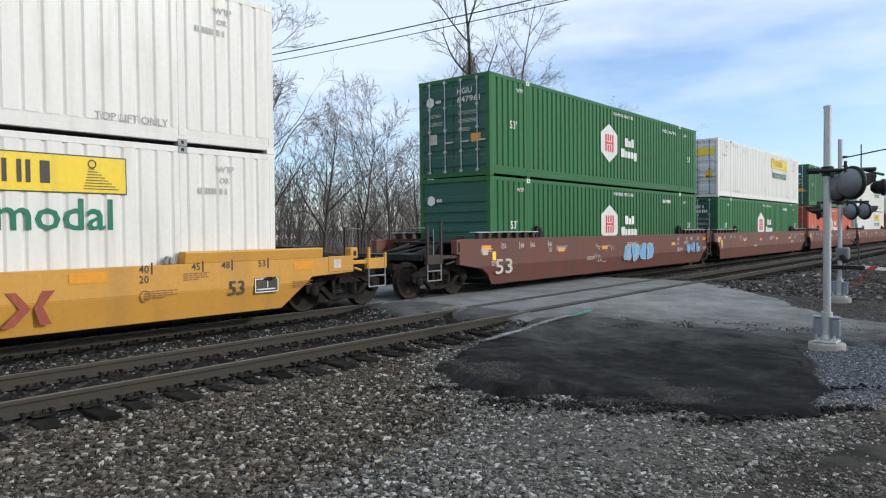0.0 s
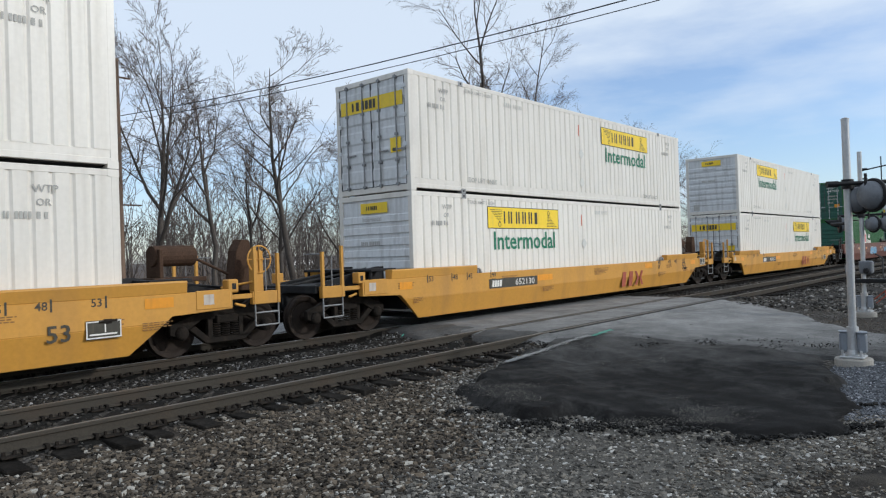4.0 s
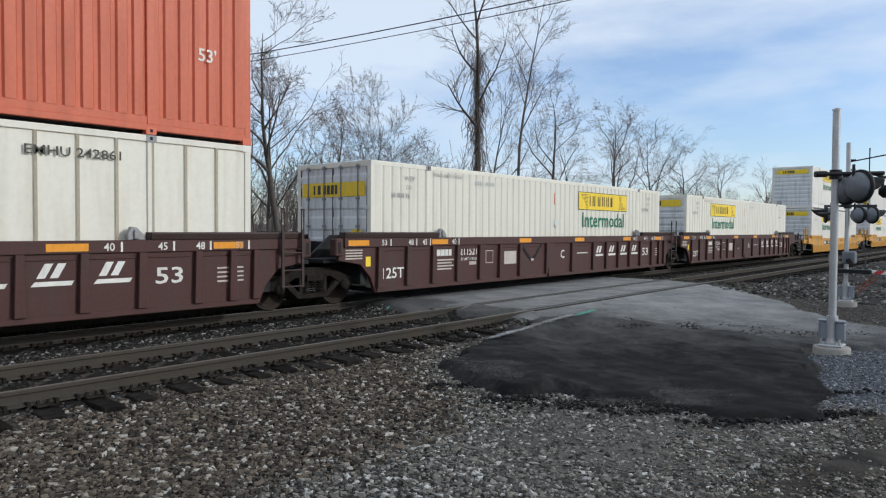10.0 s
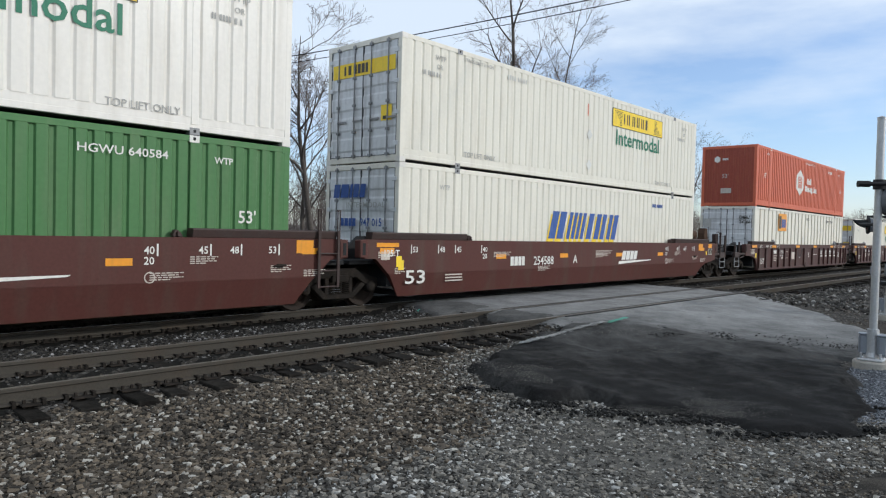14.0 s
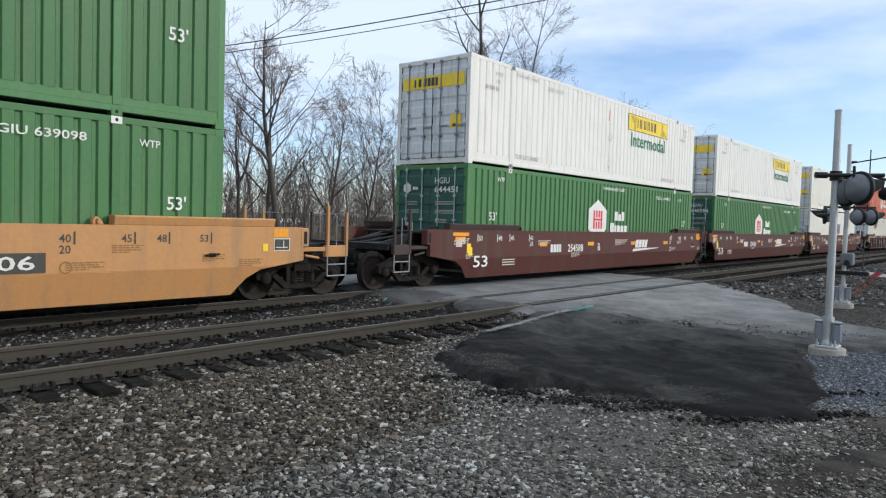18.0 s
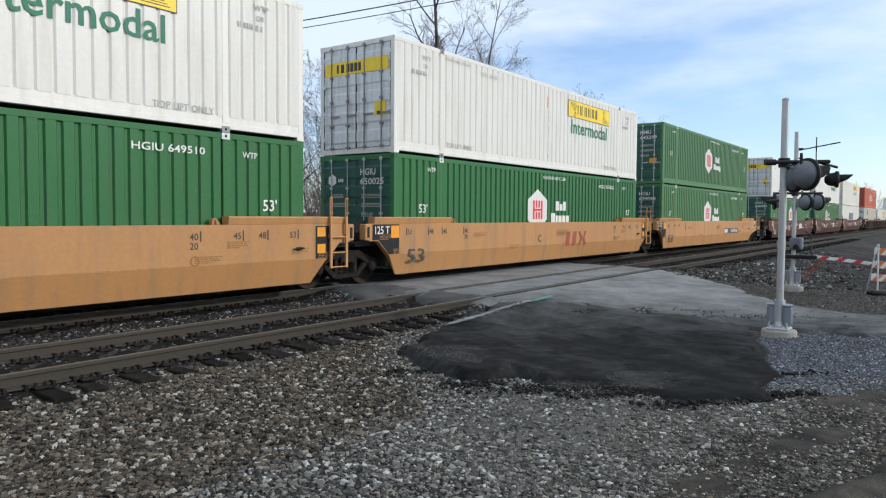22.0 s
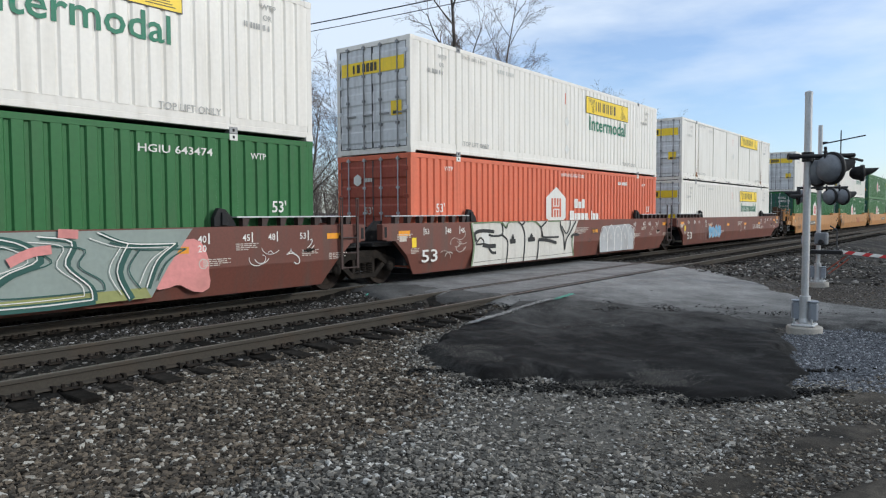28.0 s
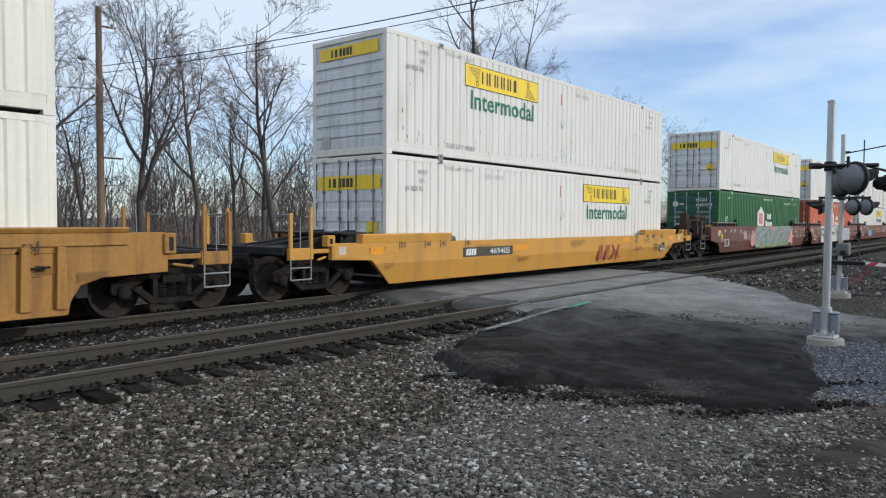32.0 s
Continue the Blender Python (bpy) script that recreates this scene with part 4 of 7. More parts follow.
WORNYELLOW = paint("rusty_yellow_paint", (0.34, 0.165, 0.035), 0.6, 0, 0.10, (0.13, 0.065, 0.03), 0.85, 0.8, True, 0.08, 16, 0.06)
RIBMAROON = paint("dull_maroon_paint", (0.066, 0.025, 0.021), 0.6, 0, 0.10, (0.060, 0.040, 0.033), 0.8, 0.6, True, 0.06, 20, 0.08)
RUSTYSTEEL = paint("rusty_brown_steel", (0.075, 0.045, 0.03), 0.85, 0, 0.2, (0.03, 0.022, 0.018), 0.6, 4, False, 0.3, 40, gloss=0.1)
DARKMAROON = paint("sooty_maroon_paint", (0.045, 0.026, 0.022), 0.6, 0, 0.12, (0.05, 0.04, 0.035), 0.6, 3, False, 0.1, 20)


SIDES = {"slab": (1.18, 0.22), "fold": (1.49, 0.22), "rib": (1.48, 0.26), "ribtan": (1.47, 0.22)}     # top and foot of a side


def side_end(style, joint):
    """How far a side reaches past the container, and the edge over the truck."""
    low = SIDES[style][1]
    if style == "slab":
        r, arch = 1.88, [(-0.02, low), (-0.72, 0.80), (-1.88, 0.85)]
    elif style == "fold":
        r, arch = (1.18, [(-0.08, low), (-0.42, 0.68), (-0.86, 1.07), (-1.18, 1.08)]) if joint else (1.72, [(-0.12, low), (-0.40, 0.52), (-0.70, 0.68), (-1.72, 0.83)])
    elif style == "rib":
        r, arch = (1.14, [(-0.05, low), (-0.20, 0.60), (-0.50, 0.90), (-1.14, 1.0)]) if joint else (1.62, [(-0.05, low), (-0.14, 0.52), (-0.36, 0.80), (-0.85, 0.92), (-1.62, 0.95)])
    else:
        r, arch = 1.70, [(-0.06, low), (-0.10, 0.42), (-0.25, 0.66), (-0.60, 0.76), (-1.70, 0.80)]
    return r, arch


def side_outline(style, joints):
    """Outline of a side sill in x and z; joints: whether a truck is shared at the rear and at the front."""
    top, low = SIDES[style]
    ends = []
    for joint in joints:
        r, arch = side_end(style, joint)
        ends.append(arch + [(-r, top - 0.04), (-r + 0.04, top), (-0.9, top), (-0.4, top)])
    return ends[0] + [(CL - x, z) for x, z in ends[1]][::-1], top, low


def cut(poly, z, above):
    """The part of an outline above or below a height."""
    out = []
    for a, b in zip(poly, poly[1:] + poly[:1]):
        ina, inb = (a[1] >= z) == above or a[1] == z, (b[1] >= z) == above or b[1] == z
        if ina:
            out.append(a)
        if ina != inb:
            u = (z - a[1]) / (b[1] - a[1])
            out.append((a[0] + u * (b[0] - a[0]), z))
    return out


def ledge_bar(bm, style, top, a, b, h):
    """The raised edge over the end of a side, leaning out a little."""
    prism(bm, [(-0.094, top), (-0.125, top + h - 0.02), (-0.11, top + h), (0.10, top + h), (0.10, top)], a, b, "x")


def walkway(bm, top, a, b):
    """A thin grating on brackets over the end of a side."""
    box(bm, a, b, -0.11, 0.12, top + 0.165, top + 0.190)


def walkway_bracket(bm):
    prism(bm, [(-0.05, 0.0), (0.05, 0.0), (0.12, 0.165), (-0.05, 0.165)], -0.08, 0.05)


def well_car(style, mat, x0, joint_rear, joint_front, label, extra=(), group="well cars of the train", brake="", low_posts=""):
    """One well of a container car; its container stands from x = 0 to CL. joint: True where it shares a truck with the next well; brake: the end that carries the brake gear."""
    car = thing("well_car", label, "rail car", group)
    outline, top, low = side_outline(style, (joint_rear, joint_front))
    key = f"{style}{joint_rear}{joint_front}"
    yo = 1.44
    fittings = mat if mat in (TAN, YELLOW, WORNYELLOW) else DARKMAROON
    for s, rz in ((-1, 0), (1, 180)):
        def panel(bm):
            if style in ("slab", "fold"):
                zf = 0.70 if style == "slab" else 0.74
                upper, lower = cut(outline, zf, True), cut(outline, zf, False)
                prism(bm, upper, -0.095, 0.04)
                n = len(bm.verts)
                prism(bm, lower, -0.095, 0.04)
                bm.verts.ensure_lookup_table()
                for v in bm.verts[n:]:
                    if v.co.y < 0:
                        v.co.y += (zf - v.co.z) * 0.24
            else:
                fl = 0.20
                prism(bm, outline, -0.05, 0.05)
                box(bm, -1.0, CL + 1.0, -0.09, -0.045, top - fl, top - 0.002)
                box(bm, -0.02, CL + 0.02, -0.085, -0.045, low, low + 0.10)
                ribs = (0.05, 1.0, 1.92, 2.88, 3.84, 4.76, 5.75, 7.2, 8.75, 10.17, 11.12, 12.04, 12.95, 13.88, 14.9, 15.6, 16.1)
                box(bm, 7.2, 7.57, -0.125, -0.045, low + 0.1, top - fl)
                box(bm, 7.23, 7.55, -0.15, -0.1, low + 0.02, low + 0.28)
                for x in ribs:
                    prism(bm, [(x - 0.085, low + 0.1), (x - 0.06, top - fl), (x + 0.06, top - fl), (x + 0.085, low + 0.1)], -0.13, -0.045)
                for a, b in zip(ribs, ribs[1:]):
                    x = (a + b) / 2
                    box(bm, x - 0.38, x + 0.38, -0.065, -0.045, top - fl - 0.10, top - fl - 0.07)
        if s > 0:
            outline = [(CL - x, z) for x, z in outline]
        part("side_sill", mesh(key + ("n" if s < 0 else "f"), mat, panel, 0.008), car, (0, -yo, 0) if s < 0 else (CL, yo, 0), (0, 0, rz))
        at = lambda x, z=0.0: ((x, -yo, z) if s < 0 else (CL - x, yo, z), (0, 0, rz))
        grated = mat is REDBROWN
        for k, (a, b) in enumerate(((-1.0, 2.12), (CL - 2.12, CL + 1.0))):
            if grated:
                part("walkway", mesh(f"walkway{k}", GALV, lambda bm: walkway(bm, top, a, b)), car, *at(0), label="pale grating on brackets")
                for i in range(7):
                    part("bracket", mesh("walkway_bracket", DARKMAROON, walkway_bracket), car, *at(a + 0.2 + i * 0.45, top))
            else:
                h = {"slab": 0.21, "fold": 0.16, "rib": 0.13, "ribtan": 0.09}[style]
                part("top_ledge", mesh(f"ledge{style}{k}", fittings, lambda bm: ledge_bar(bm, style, top, a, b, h), 0.008), car, *at(0))
        k, gm = {"slab": (0.55, LIFTGREY), "fold": (0.5, fittings), "rib": (0.85, LIFTGREY), "ribtan": (0.8, mat)}[style]
        if grated:
            k, gm = 1.35, BLACK
        def guide(bm):
            prism(bm, [(-0.16 * k, 0), (0.20 * k, 0), (0.16 * k, 0.10 * k), (0.03 * k, 0.24 * k), (-0.08 * k, 0.26 * k), (-0.16 * k, 0.12 * k)], -0.02, 0.09)
            box(bm, -0.05 * k, 0.05 * k, -0.06, -0.01, 0.02 * k, 0.2 * k)
        for x in (2.34, CL - 2.34):
            part("container_guide", mesh("guide" + style + str(k), gm, guide, 0.01), car, *at(x, top))
    def deck(bm):
        for x in (0.35, 2.1, 5.4, 8.08, 10.8, 14.0, CL - 0.35):
            box(bm, x - 0.18, x + 0.18, -1.38, 1.38, low - 0.02, low + 0.09)
        box(bm, -0.4, -0.22, -1.38, 1.38, 0.45, top - 0.1)
        box(bm, CL + 0.22, CL + 0.4, -1.38, 1.38, 0.45, top - 0.1)
        box(bm, 0.0, CL, -1.36, -1.22, low, low + 0.07)
        box(bm, 0.0, CL, 1.22, 1.36, low, low + 0.07)
    part("well_floor", mesh("floor" + style, BLACK, deck), car)
    for back, joint in ((True, joint_rear), (False, joint_front)):
        part("end_sill", mesh(f"end_sill{style}{back}{joint}", BLACK, lambda bm: mirror(bm, lambda b: end_structure(b, joint, max(top, 1.40)), back), 0.01), car)
        r, _ = side_end(style, joint)
        lo, hi = (top - 0.05, top + 0.19) if style == "slab" else (1.10, top - 0.01)
        for s in (-1, 1):
            post = part("end_bracket", mesh(f"bracket{style}{back}{joint}{s}", mat, lambda bm: mirror(bm, lambda b: box(b, -r - 0.13, -r + 0.09, s * 1.445 - 0.100, s * 1.445 + 0.10, lo, hi), back), 0.02), car)
            part("bracket_hole", mesh(f"hole{style}{back}{joint}{s}", BLACK, lambda bm: mirror(bm, lambda b: box(b, -r - 0.07, -r + 0.01, s * 1.547 - 0.004, s * 1.547 + 0.004, lo + 0.06, hi - 0.07), back)), post, label="dark square hole")
        if joint:
            continue
        for s in (-1, 1):
            def platform(b):
                box(b, -2.42, -r, s * 1.44 - 0.03, s * 1.44 + 0.03, 1.00, 1.09)
                box(b, -2.96, -2.34, s * 1.44 - 0.05, s * 1.44 + 0.05, 0.88, 1.12)
                tube(b, (-r - 0.1, s * 1.44, 0.92), (-2.2, s * 1.44, 0.86), 0.03, n=6)
            part("end_platform", mesh(f"platform{style}{back}{s}", fittings, lambda bm: mirror(bm, platform, back), 0.01), car)
            tall = 1.57 if style == "rib" else 1.95
            if ("rear" if back else "front") in low_posts:
                tall = 1.36
            def posts(b):
                y = s * 1.47
                box(b, -2.43, -2.37, y - 0.03, y + 0.03, 0.9, tall)
                box(b, -2.95, -2.89, y - 0.03, y + 0.03, 0.9, tall - 0.12)
            part("end_post", mesh(f"posts{style}{back}{s}{tall}", fittings, lambda bm: mirror(bm, posts, back)), car)
            def stirrup(b):
                y = s * 1.47
                for x in (-2.92, -2.40):
                    tube(b, (x, y, 0.48), (x, y, 0.95), 0.016, n=6)
                for z in (0.48, 0.72):
                    tube(b, (-2.92, y, z), (-2.40, y, z), 0.016, n=6)
                tube(b, (-2.92, y, tall - 0.16), (-2.92, s * 0.9, tall - 0.16), 0.016, n=6)
                tube(b, (-2.66, y - s * 0.02, 1.12), (-2.66, y - s * 0.02, tall - 0.2), 0.013, n=6)
            part("step", mesh(f"stirrup{style}{back}{s}{tall}", LIFTGREY, lambda bm: mirror(bm, stirrup, back)), car, label="worn steel stirrup step")
        part("coupler", mesh(f"coupler{back}", STEEL, lambda bm: mirror(bm, coupler, back), 0.015), car)
        truck(car, -1.98 if back else CL + 1.98)
    for end, back in (("rear", True), ("front", False)):
        if end in brake:
            part("brake_cylinder", mesh(f"brake_cylinder{back}", RUSTYSTEEL, lambda bm: mirror(bm, brake_cylinder, back), 0.01), car, label="rusty brake cylinder")
            part("brake_wheel", mesh(f"brake_wheel{back}", fittings, lambda bm: mirror(bm, brake_wheel, back), 0.008), car)
    if joint_rear:
        truck(car, -1.53)
    if joint_front:
        for s in (-1, 1):
            part("ladder", mesh(f"joint_ladder{style}{s}", fittings, lambda bm: joint_ladder(bm, s)), car)
    for e in extra:
        e(car, top, low)
    MOVERS.append((car, x0, 0.0, 0.0))
    return car


def end_structure(b, joint, top):
    reach = -1.5 if joint else -3.1
    box(b, reach, -0.3, -0.32, 0.32, 0.62, 0.98)
    box(b, -2.2 if not joint else -1.4, -0.35, -1.30, 1.30, 0.95, 1.04)
    for s in (-1, 1):
        prism(b, [(-0.3, 1.0), (-0.3, top + 0.06), (-0.55, top + 0.06), (reach + 0.3, 1.06), (reach + 0.3, 1.0)], s * 0.55 - 0.04, s * 0.55 + 0.04)
    if not joint:
        box(b, -3.05, -0.8, -0.62, 0.62, 1.06, 1.12)
        box(b, -3.05, -2.95, -1.38, 1.38, 0.98, 1.14)
        for y in (-0.3, 0.3):
            tube(b, (-3.0, y, 1.12), (-0.6, y, 1.42), 0.03, n=6)
        box(b, -1.3, -0.5, -1.2, 1.2, 1.36, 1.42)
        for y in (-1.1, -0.4, 0.4, 1.1):
            box(b, -1.25, -1.19, y - 0.03, y + 0.03, 1.04, 1.38)


def coupler(b):
    box(b, -3.45, -3.0, -0.11, 0.11, 0.68, 0.90)
    prism(b, [(-3.62, -0.18), (-3.45, -0.20), (-3.40, 0.20), (-3.55, 0.16), (-3.50, 0.02), (-3.62, -0.02)], 0.62, 0.95, "z")
    tube(b, (-3.1, 0.35, 0.8), (-3.35, 0.42, 0.5), 0.03, n=6)
    tube(b, (-3.35, 0.42, 0.5), (-3.6, 0.3, 0.62), 0.03, n=6)


def brake_cylinder(b):
    tube(b, (-1.65, -0.6, 1.83), (-0.85, -0.6, 1.83), 0.19, n=16)
    box(b, -0.95, -0.88, -0.85, -0.35, 1.40, 1.95)
    prism(b, [(-2.95, 1.12), (-2.40, 1.12), (-2.50, 1.90), (-2.62, 2.12), (-2.80, 2.10)], -0.75, -0.45)
    tube(b, (-2.4, -0.6, 1.45), (-1.65, -0.6, 1.80), 0.03, n=6)
    box(b, -1.7, -0.7, -1.0, -0.2, 1.36, 1.44)


def brake_wheel(b):
    lathe(b, [(0.26, -1.275), (0.28, -1.26), (0.26, -1.245), (0.24, -1.26)], 20, "y", (-2.66, 0, 1.72), True)
    for a in range(4):
        tube(b, (-2.66, -1.26, 1.72), (-2.66 + 0.27 * math.cos(a * 1.571), -1.26, 1.72 + 0.27 * math.sin(a * 1.571)), 0.014, n=5)
    box(b, -2.76, -2.56, -1.24, -1.05, 1.10, 1.88)
    tube(b, (-2.6, -1.2, 1.3), (-2.1, -0.8, 1.2), 0.025, n=6)


def joint_ladder(b, s):
    y = s * 1.60
    for x in (CL + 0.52, CL + 1.0):
        box(b, x - 0.03, x + 0.03, y - 0.018, y + 0.018, 0.52, 1.66)
        for dx in (-0.03, 0.03):
            tube(b, (x + dx, y, 1.60), (x + dx, y, 2.06), 0.013, n=6)
        box(b, x - 0.043, x + 0.043, y - 0.013, y + 0.013, 2.045, 2.075)
        box(b, x - 0.03, x + 0.03, min(y, s * 1.5), max(y, s * 1.5), 1.18, 1.26)
    for z in (0.54, 0.86, 1.20):
        tube(b, (CL + 0.52, y, z), (CL + 1.0, y, z), 0.017, n=6)


def side_put(car, name, me, x, z, y=-1.548, label=""):
    return part(name, me, car, (x, y, z), label=label)


def print_line(w, mat, k):
    """One line of print too small to read: short dashes."""
    def fn(bm):
        rng, x = random.Random(k * 7 + int(w * 100)), 0.0
        while x < w:
            d = min(rng.uniform(0.04, 0.13), w - x + 0.02)
            box(bm, x, x + d, -0.001, 0.001, 0, 0.018)
            x += d + 0.02
    return mesh(f"print{w:.3f}{k}", mat, fn)


def common_marks(ink, yy=-1.541, tape=True):
    """Length marks along the top, small print, reflective strips; on the bulged middle of the side they sit further out."""
    def f(car, top, low):
        fine = {INK.name: BROWNINK, WHITEINK.name: PALEINK}.get(ink.name, ink)
        out = lambda x: yy
        if top < 1.3:
            top += 0.16
        for x, s in ((0.25, "53"), (1.15, "48"), (1.75, "45"), (2.75, "40"), (CL - 0.60, "53"), (CL - 1.4, "48"), (CL - 2.0, "45"), (CL - 2.95, "40")):
            side_put(car, "length_mark", words(s, 0.13, ink), x, top - 0.28, out(x))
            side_put(car, "length_tick", rect(0.03, 0.20, ink), x - 0.06 if x < 5 else x + 0.21, top - 0.31, out(x))
        for x in (2.75, CL - 2.95):
            side_put(car, "length_mark", words("20", 0.13, ink), x, top - 0.45, out(x))
        side_put(car, "emblem", mesh("round_stencil" + ink.name, fine, lambda bm: lathe(bm, [(0.075, -0.002), (0.095, -0.002), (0.095, 0.002), (0.075, 0.002)], 20, "y", (0, 0, 0), True)), CL - 2.85, top - 0.66, out(0))
        side_put(car, "latch", mesh("side_latch", STEEL, lambda bm: (tube(bm, (0, -0.02, 0), (0.28, -0.02, 0.02), 0.02, n=6), box(bm, 0.08, 0.2, -0.03, 0.01, -0.03, 0.04)), 0.004), CL - 0.5, top - 0.52, out(0))
        for x, z, w in ((-0.8, 0.28, 0.55), (3.2, 0.30, 0.7), (5.2, 0.70, 0.6), (8.3, 0.28, 1.0), (8.3, 0.36, 0.8), (13.3, 0.60, 0.6), (14.0, 0.34, 0.5), (CL - 0.55, 0.52, 0.45), (CL + 0.2, 0.62, 0.5), (-0.3, 0.64, 0.3)):
            for k in range(4):
                side_put(car, "small_print", print_line(w * (1, 0.86, 0.94, 0.55)[k], fine, k), x, top - z - 0.036 * k, out(x))
        if tape:
            for x in (-0.75, 3.3, 6.3, 9.6, 12.6, CL + 0.15):
                side_put(car, "reflector", rect(0.42, 0.12, GOLDINK), x, top - 0.46 if 0 < x < CL else top - 0.3, out(x))
            side_put(car, "notice", rect(0.17, 0.24, SIGN), -0.26, top - 0.60, yy)
            side_put(car, "notice", rect(0.26, 0.14, PALEINK), -0.72, top - 0.44, yy)
    return f


RAILMARK = [([(0.06, 0.0), (0.34, 0.0), (0.46, 0.50), (0.18, 0.50)], "mark_stem"), ([(0.58, 0.0), (0.86, 0.0), (0.98, 0.50), (0.70, 0.50)], "mark_stem_two"),
            ([(1.12, 0.50), (1.26, 0.50), (1.46, 0.25), (1.22, 0.0), (1.06, 0.0), (1.30, 0.25)], "mark_chevron"), ([(1.62, 0.50), (1.80, 0.50), (1.62, 0.27), (1.74, 0.0), (1.58, 0.0), (1.50, 0.25)], "mark_tail")]


def yellow_marks(number, at53=(14.9, 0.57), notice=(15.46, 0.56)):
    def f(car, top, low):
        y = -1.543
        side_put(car, "number_panel", rect(2.30, 0.25, INK), 2.62, 0.75, y, "black number panel")
        side_put(car, "mark_bars", bars((.55, .5, .5, .6), 0.17, WHITEINK, 0.12, 0.15), 2.74, 0.79, y - 0.004)
        side_put(car, "car_number", words(number, 0.17, WHITEINK, 0.95), 3.82, 0.79, y - 0.004)
        side_put(car, "length_mark", words("53", 0.26, INK, 0.34), *at53, y - 0.006)
        side_put(car, "notice_panel", rect(0.54, 0.29, INK), *notice, y - 0.012, "black notice panel")
        for dx, dz, w, h in ((0.02, 0.26, 0.50, 0.02), (0.02, 0.01, 0.50, 0.02), (0.0, 0.01, 0.02, 0.27), (0.52, 0.01, 0.02, 0.27), (0.28, 0.1, 0.02, 0.16), (0.05, 0.06, 0.42, 0.025)):
            side_put(car, "notice_line", rect(w, h, WHITEINK), notice[0] + dx, notice[1] + dz, y - 0.016)
        for pts, nm in RAILMARK:
            side_put(car, "brand_shape", plate(nm, pts, DKRED_INK_SHADE), 10.1, 0.38, y - 0.008)
        for x, z, w in ((16.4, 0.96, 0.5), (-0.75, 0.92, 0.42), (4.95, 0.85, 0.8), (12.1, 0.95, 0.6)):
            side_put(car, "fresh_paint", rect(w, 0.17, GOLDINK), x, z, y)
        for x in (-1.84, CL + 1.16):
            side_put(car, "placard_box", mesh("placard_box", YELLOW, lambda bm: box(bm, 0, 0.68, -0.012, 0.03, 0, 0.33), 0.01), x, 0.87, -1.535)
            side_put(car, "placard", rect(0.2, 0.18, PALEINK), x + 0.14, 0.95, -1.550)
    return f


def fold_marks(number, unit, ink, brand="wedge"):
    def f(car, top, low):
        y = -1.543
        side_put(car, "length_mark", words("53", 0.31, ink, 0.64), 0.02, 0.50, y - 0.004)
        side_put(car, "mark_bars", bars((.6, .62, .55, .5), 0.24, ink, 0.12), 3.92, 0.84, y)
        side_put(car, "car_number", words(number, 0.24, ink), 4.98, 0.84, y)
        side_put(car, "unit_letter", words(unit, 0.24, ink), 7.0, 0.86, y)
        if brand == "wedge":
            side_put(car, "brand_bars", bars((.85, .85, .75, .75), 0.29, ink, 0.12, 0.3), 9.95, 0.92, y)
            side_put(car, "brand_stripe", plate("wedge", [(0, 0), (2.3, 0.10), (2.35, 0.13), (0.05, 0.10)], ink), 9.75, 0.78, y)
        side_put(car, "notice_panel", rect(0.17, 0.22, SIGN), -0.2, 0.82, y)
        side_put(car, "reflector", rect(0.40, 0.25, GOLDINK), CL + 0.02, 1.21, y)
        side_put(car, "load_limit", words("125 T", 0.15, ink), -0.62, 1.12, y)
        side_put(car, "reflector", rect(0.66, 0.09, GOLDINK), -0.85, 1.33, y)
        for k in range(3):
            side_put(car, "load_plate", rect(0.62, 0.03, PALEINK), 1.35, 0.52 + 0.07 * k, y - 0.004)
    return f


def tan_ends(car, top, low):
    """A black painted rear end with the load limit and a reflector."""
    side_put(car, "end_panel", plate("tan_slope", [(-1.06, 1.10), (-0.85, 1.10), (-0.47, 0.745), (-0.08, 0.745), (-0.08, 1.47), (-1.06, 1.47)], BLACK), 0, 0, -1.541, "black painted end panel")
    side_put(car, "load_limit", words("125 T", 0.19, WHITEINK, 0.52), -0.98, 1.24, -1.552)
    side_put(car, "reflector", rect(0.30, 0.30, GOLDINK), -0.40, 1.14, -1.552)


def black_front(car, top, low):
    side_put(car, "end_panel", rect(0.42, 0.70, BLACK), CL + 0.12, 0.75, -1.541, "black painted end panel")
    for z in (1.22, 0.86):
        side_put(car, "reflector", rect(0.24, 0.20, GOLDINK), CL + 0.16, z, -1.552)


def rear_reflector(car, top, low):
    side_put(car, "reflector", rect(0.42, 0.22, GOLDINK), -1.55, 1.24, -1.543)
    side_put(car, "notice", rect(0.14, 0.18, PALEINK), -0.9, 1.02, -1.543)


def framed_notice(car, top, low):
    """A small dark notice in a white frame with an orange reflector above it."""
    x, z = CL + 0.98, top - 0.46
    side_put(car, "reflector", rect(0.34, 0.16, GOLDINK), x, z + 0.27, -1.543)
    side_put(car, "notice_panel", rect(0.38, 0.24, WHITEINK), x, z, -1.543)
    side_put(car, "notice_panel", rect(0.35, 0.21, INK), x + 0.015, z + 0.015, -1.546)
    for dx, dz, w, h in ((0.05, 0.06, 0.27, 0.015), (0.22, 0.06, 0.015, 0.14)):
        side_put(car, "notice_line", rect(w, h, WHITEINK), x + dx, z + dz, -1.549)
    side_put(car, "notice", rect(0.11, 0.14, SIGN), x - 0.25, z, -1.543)


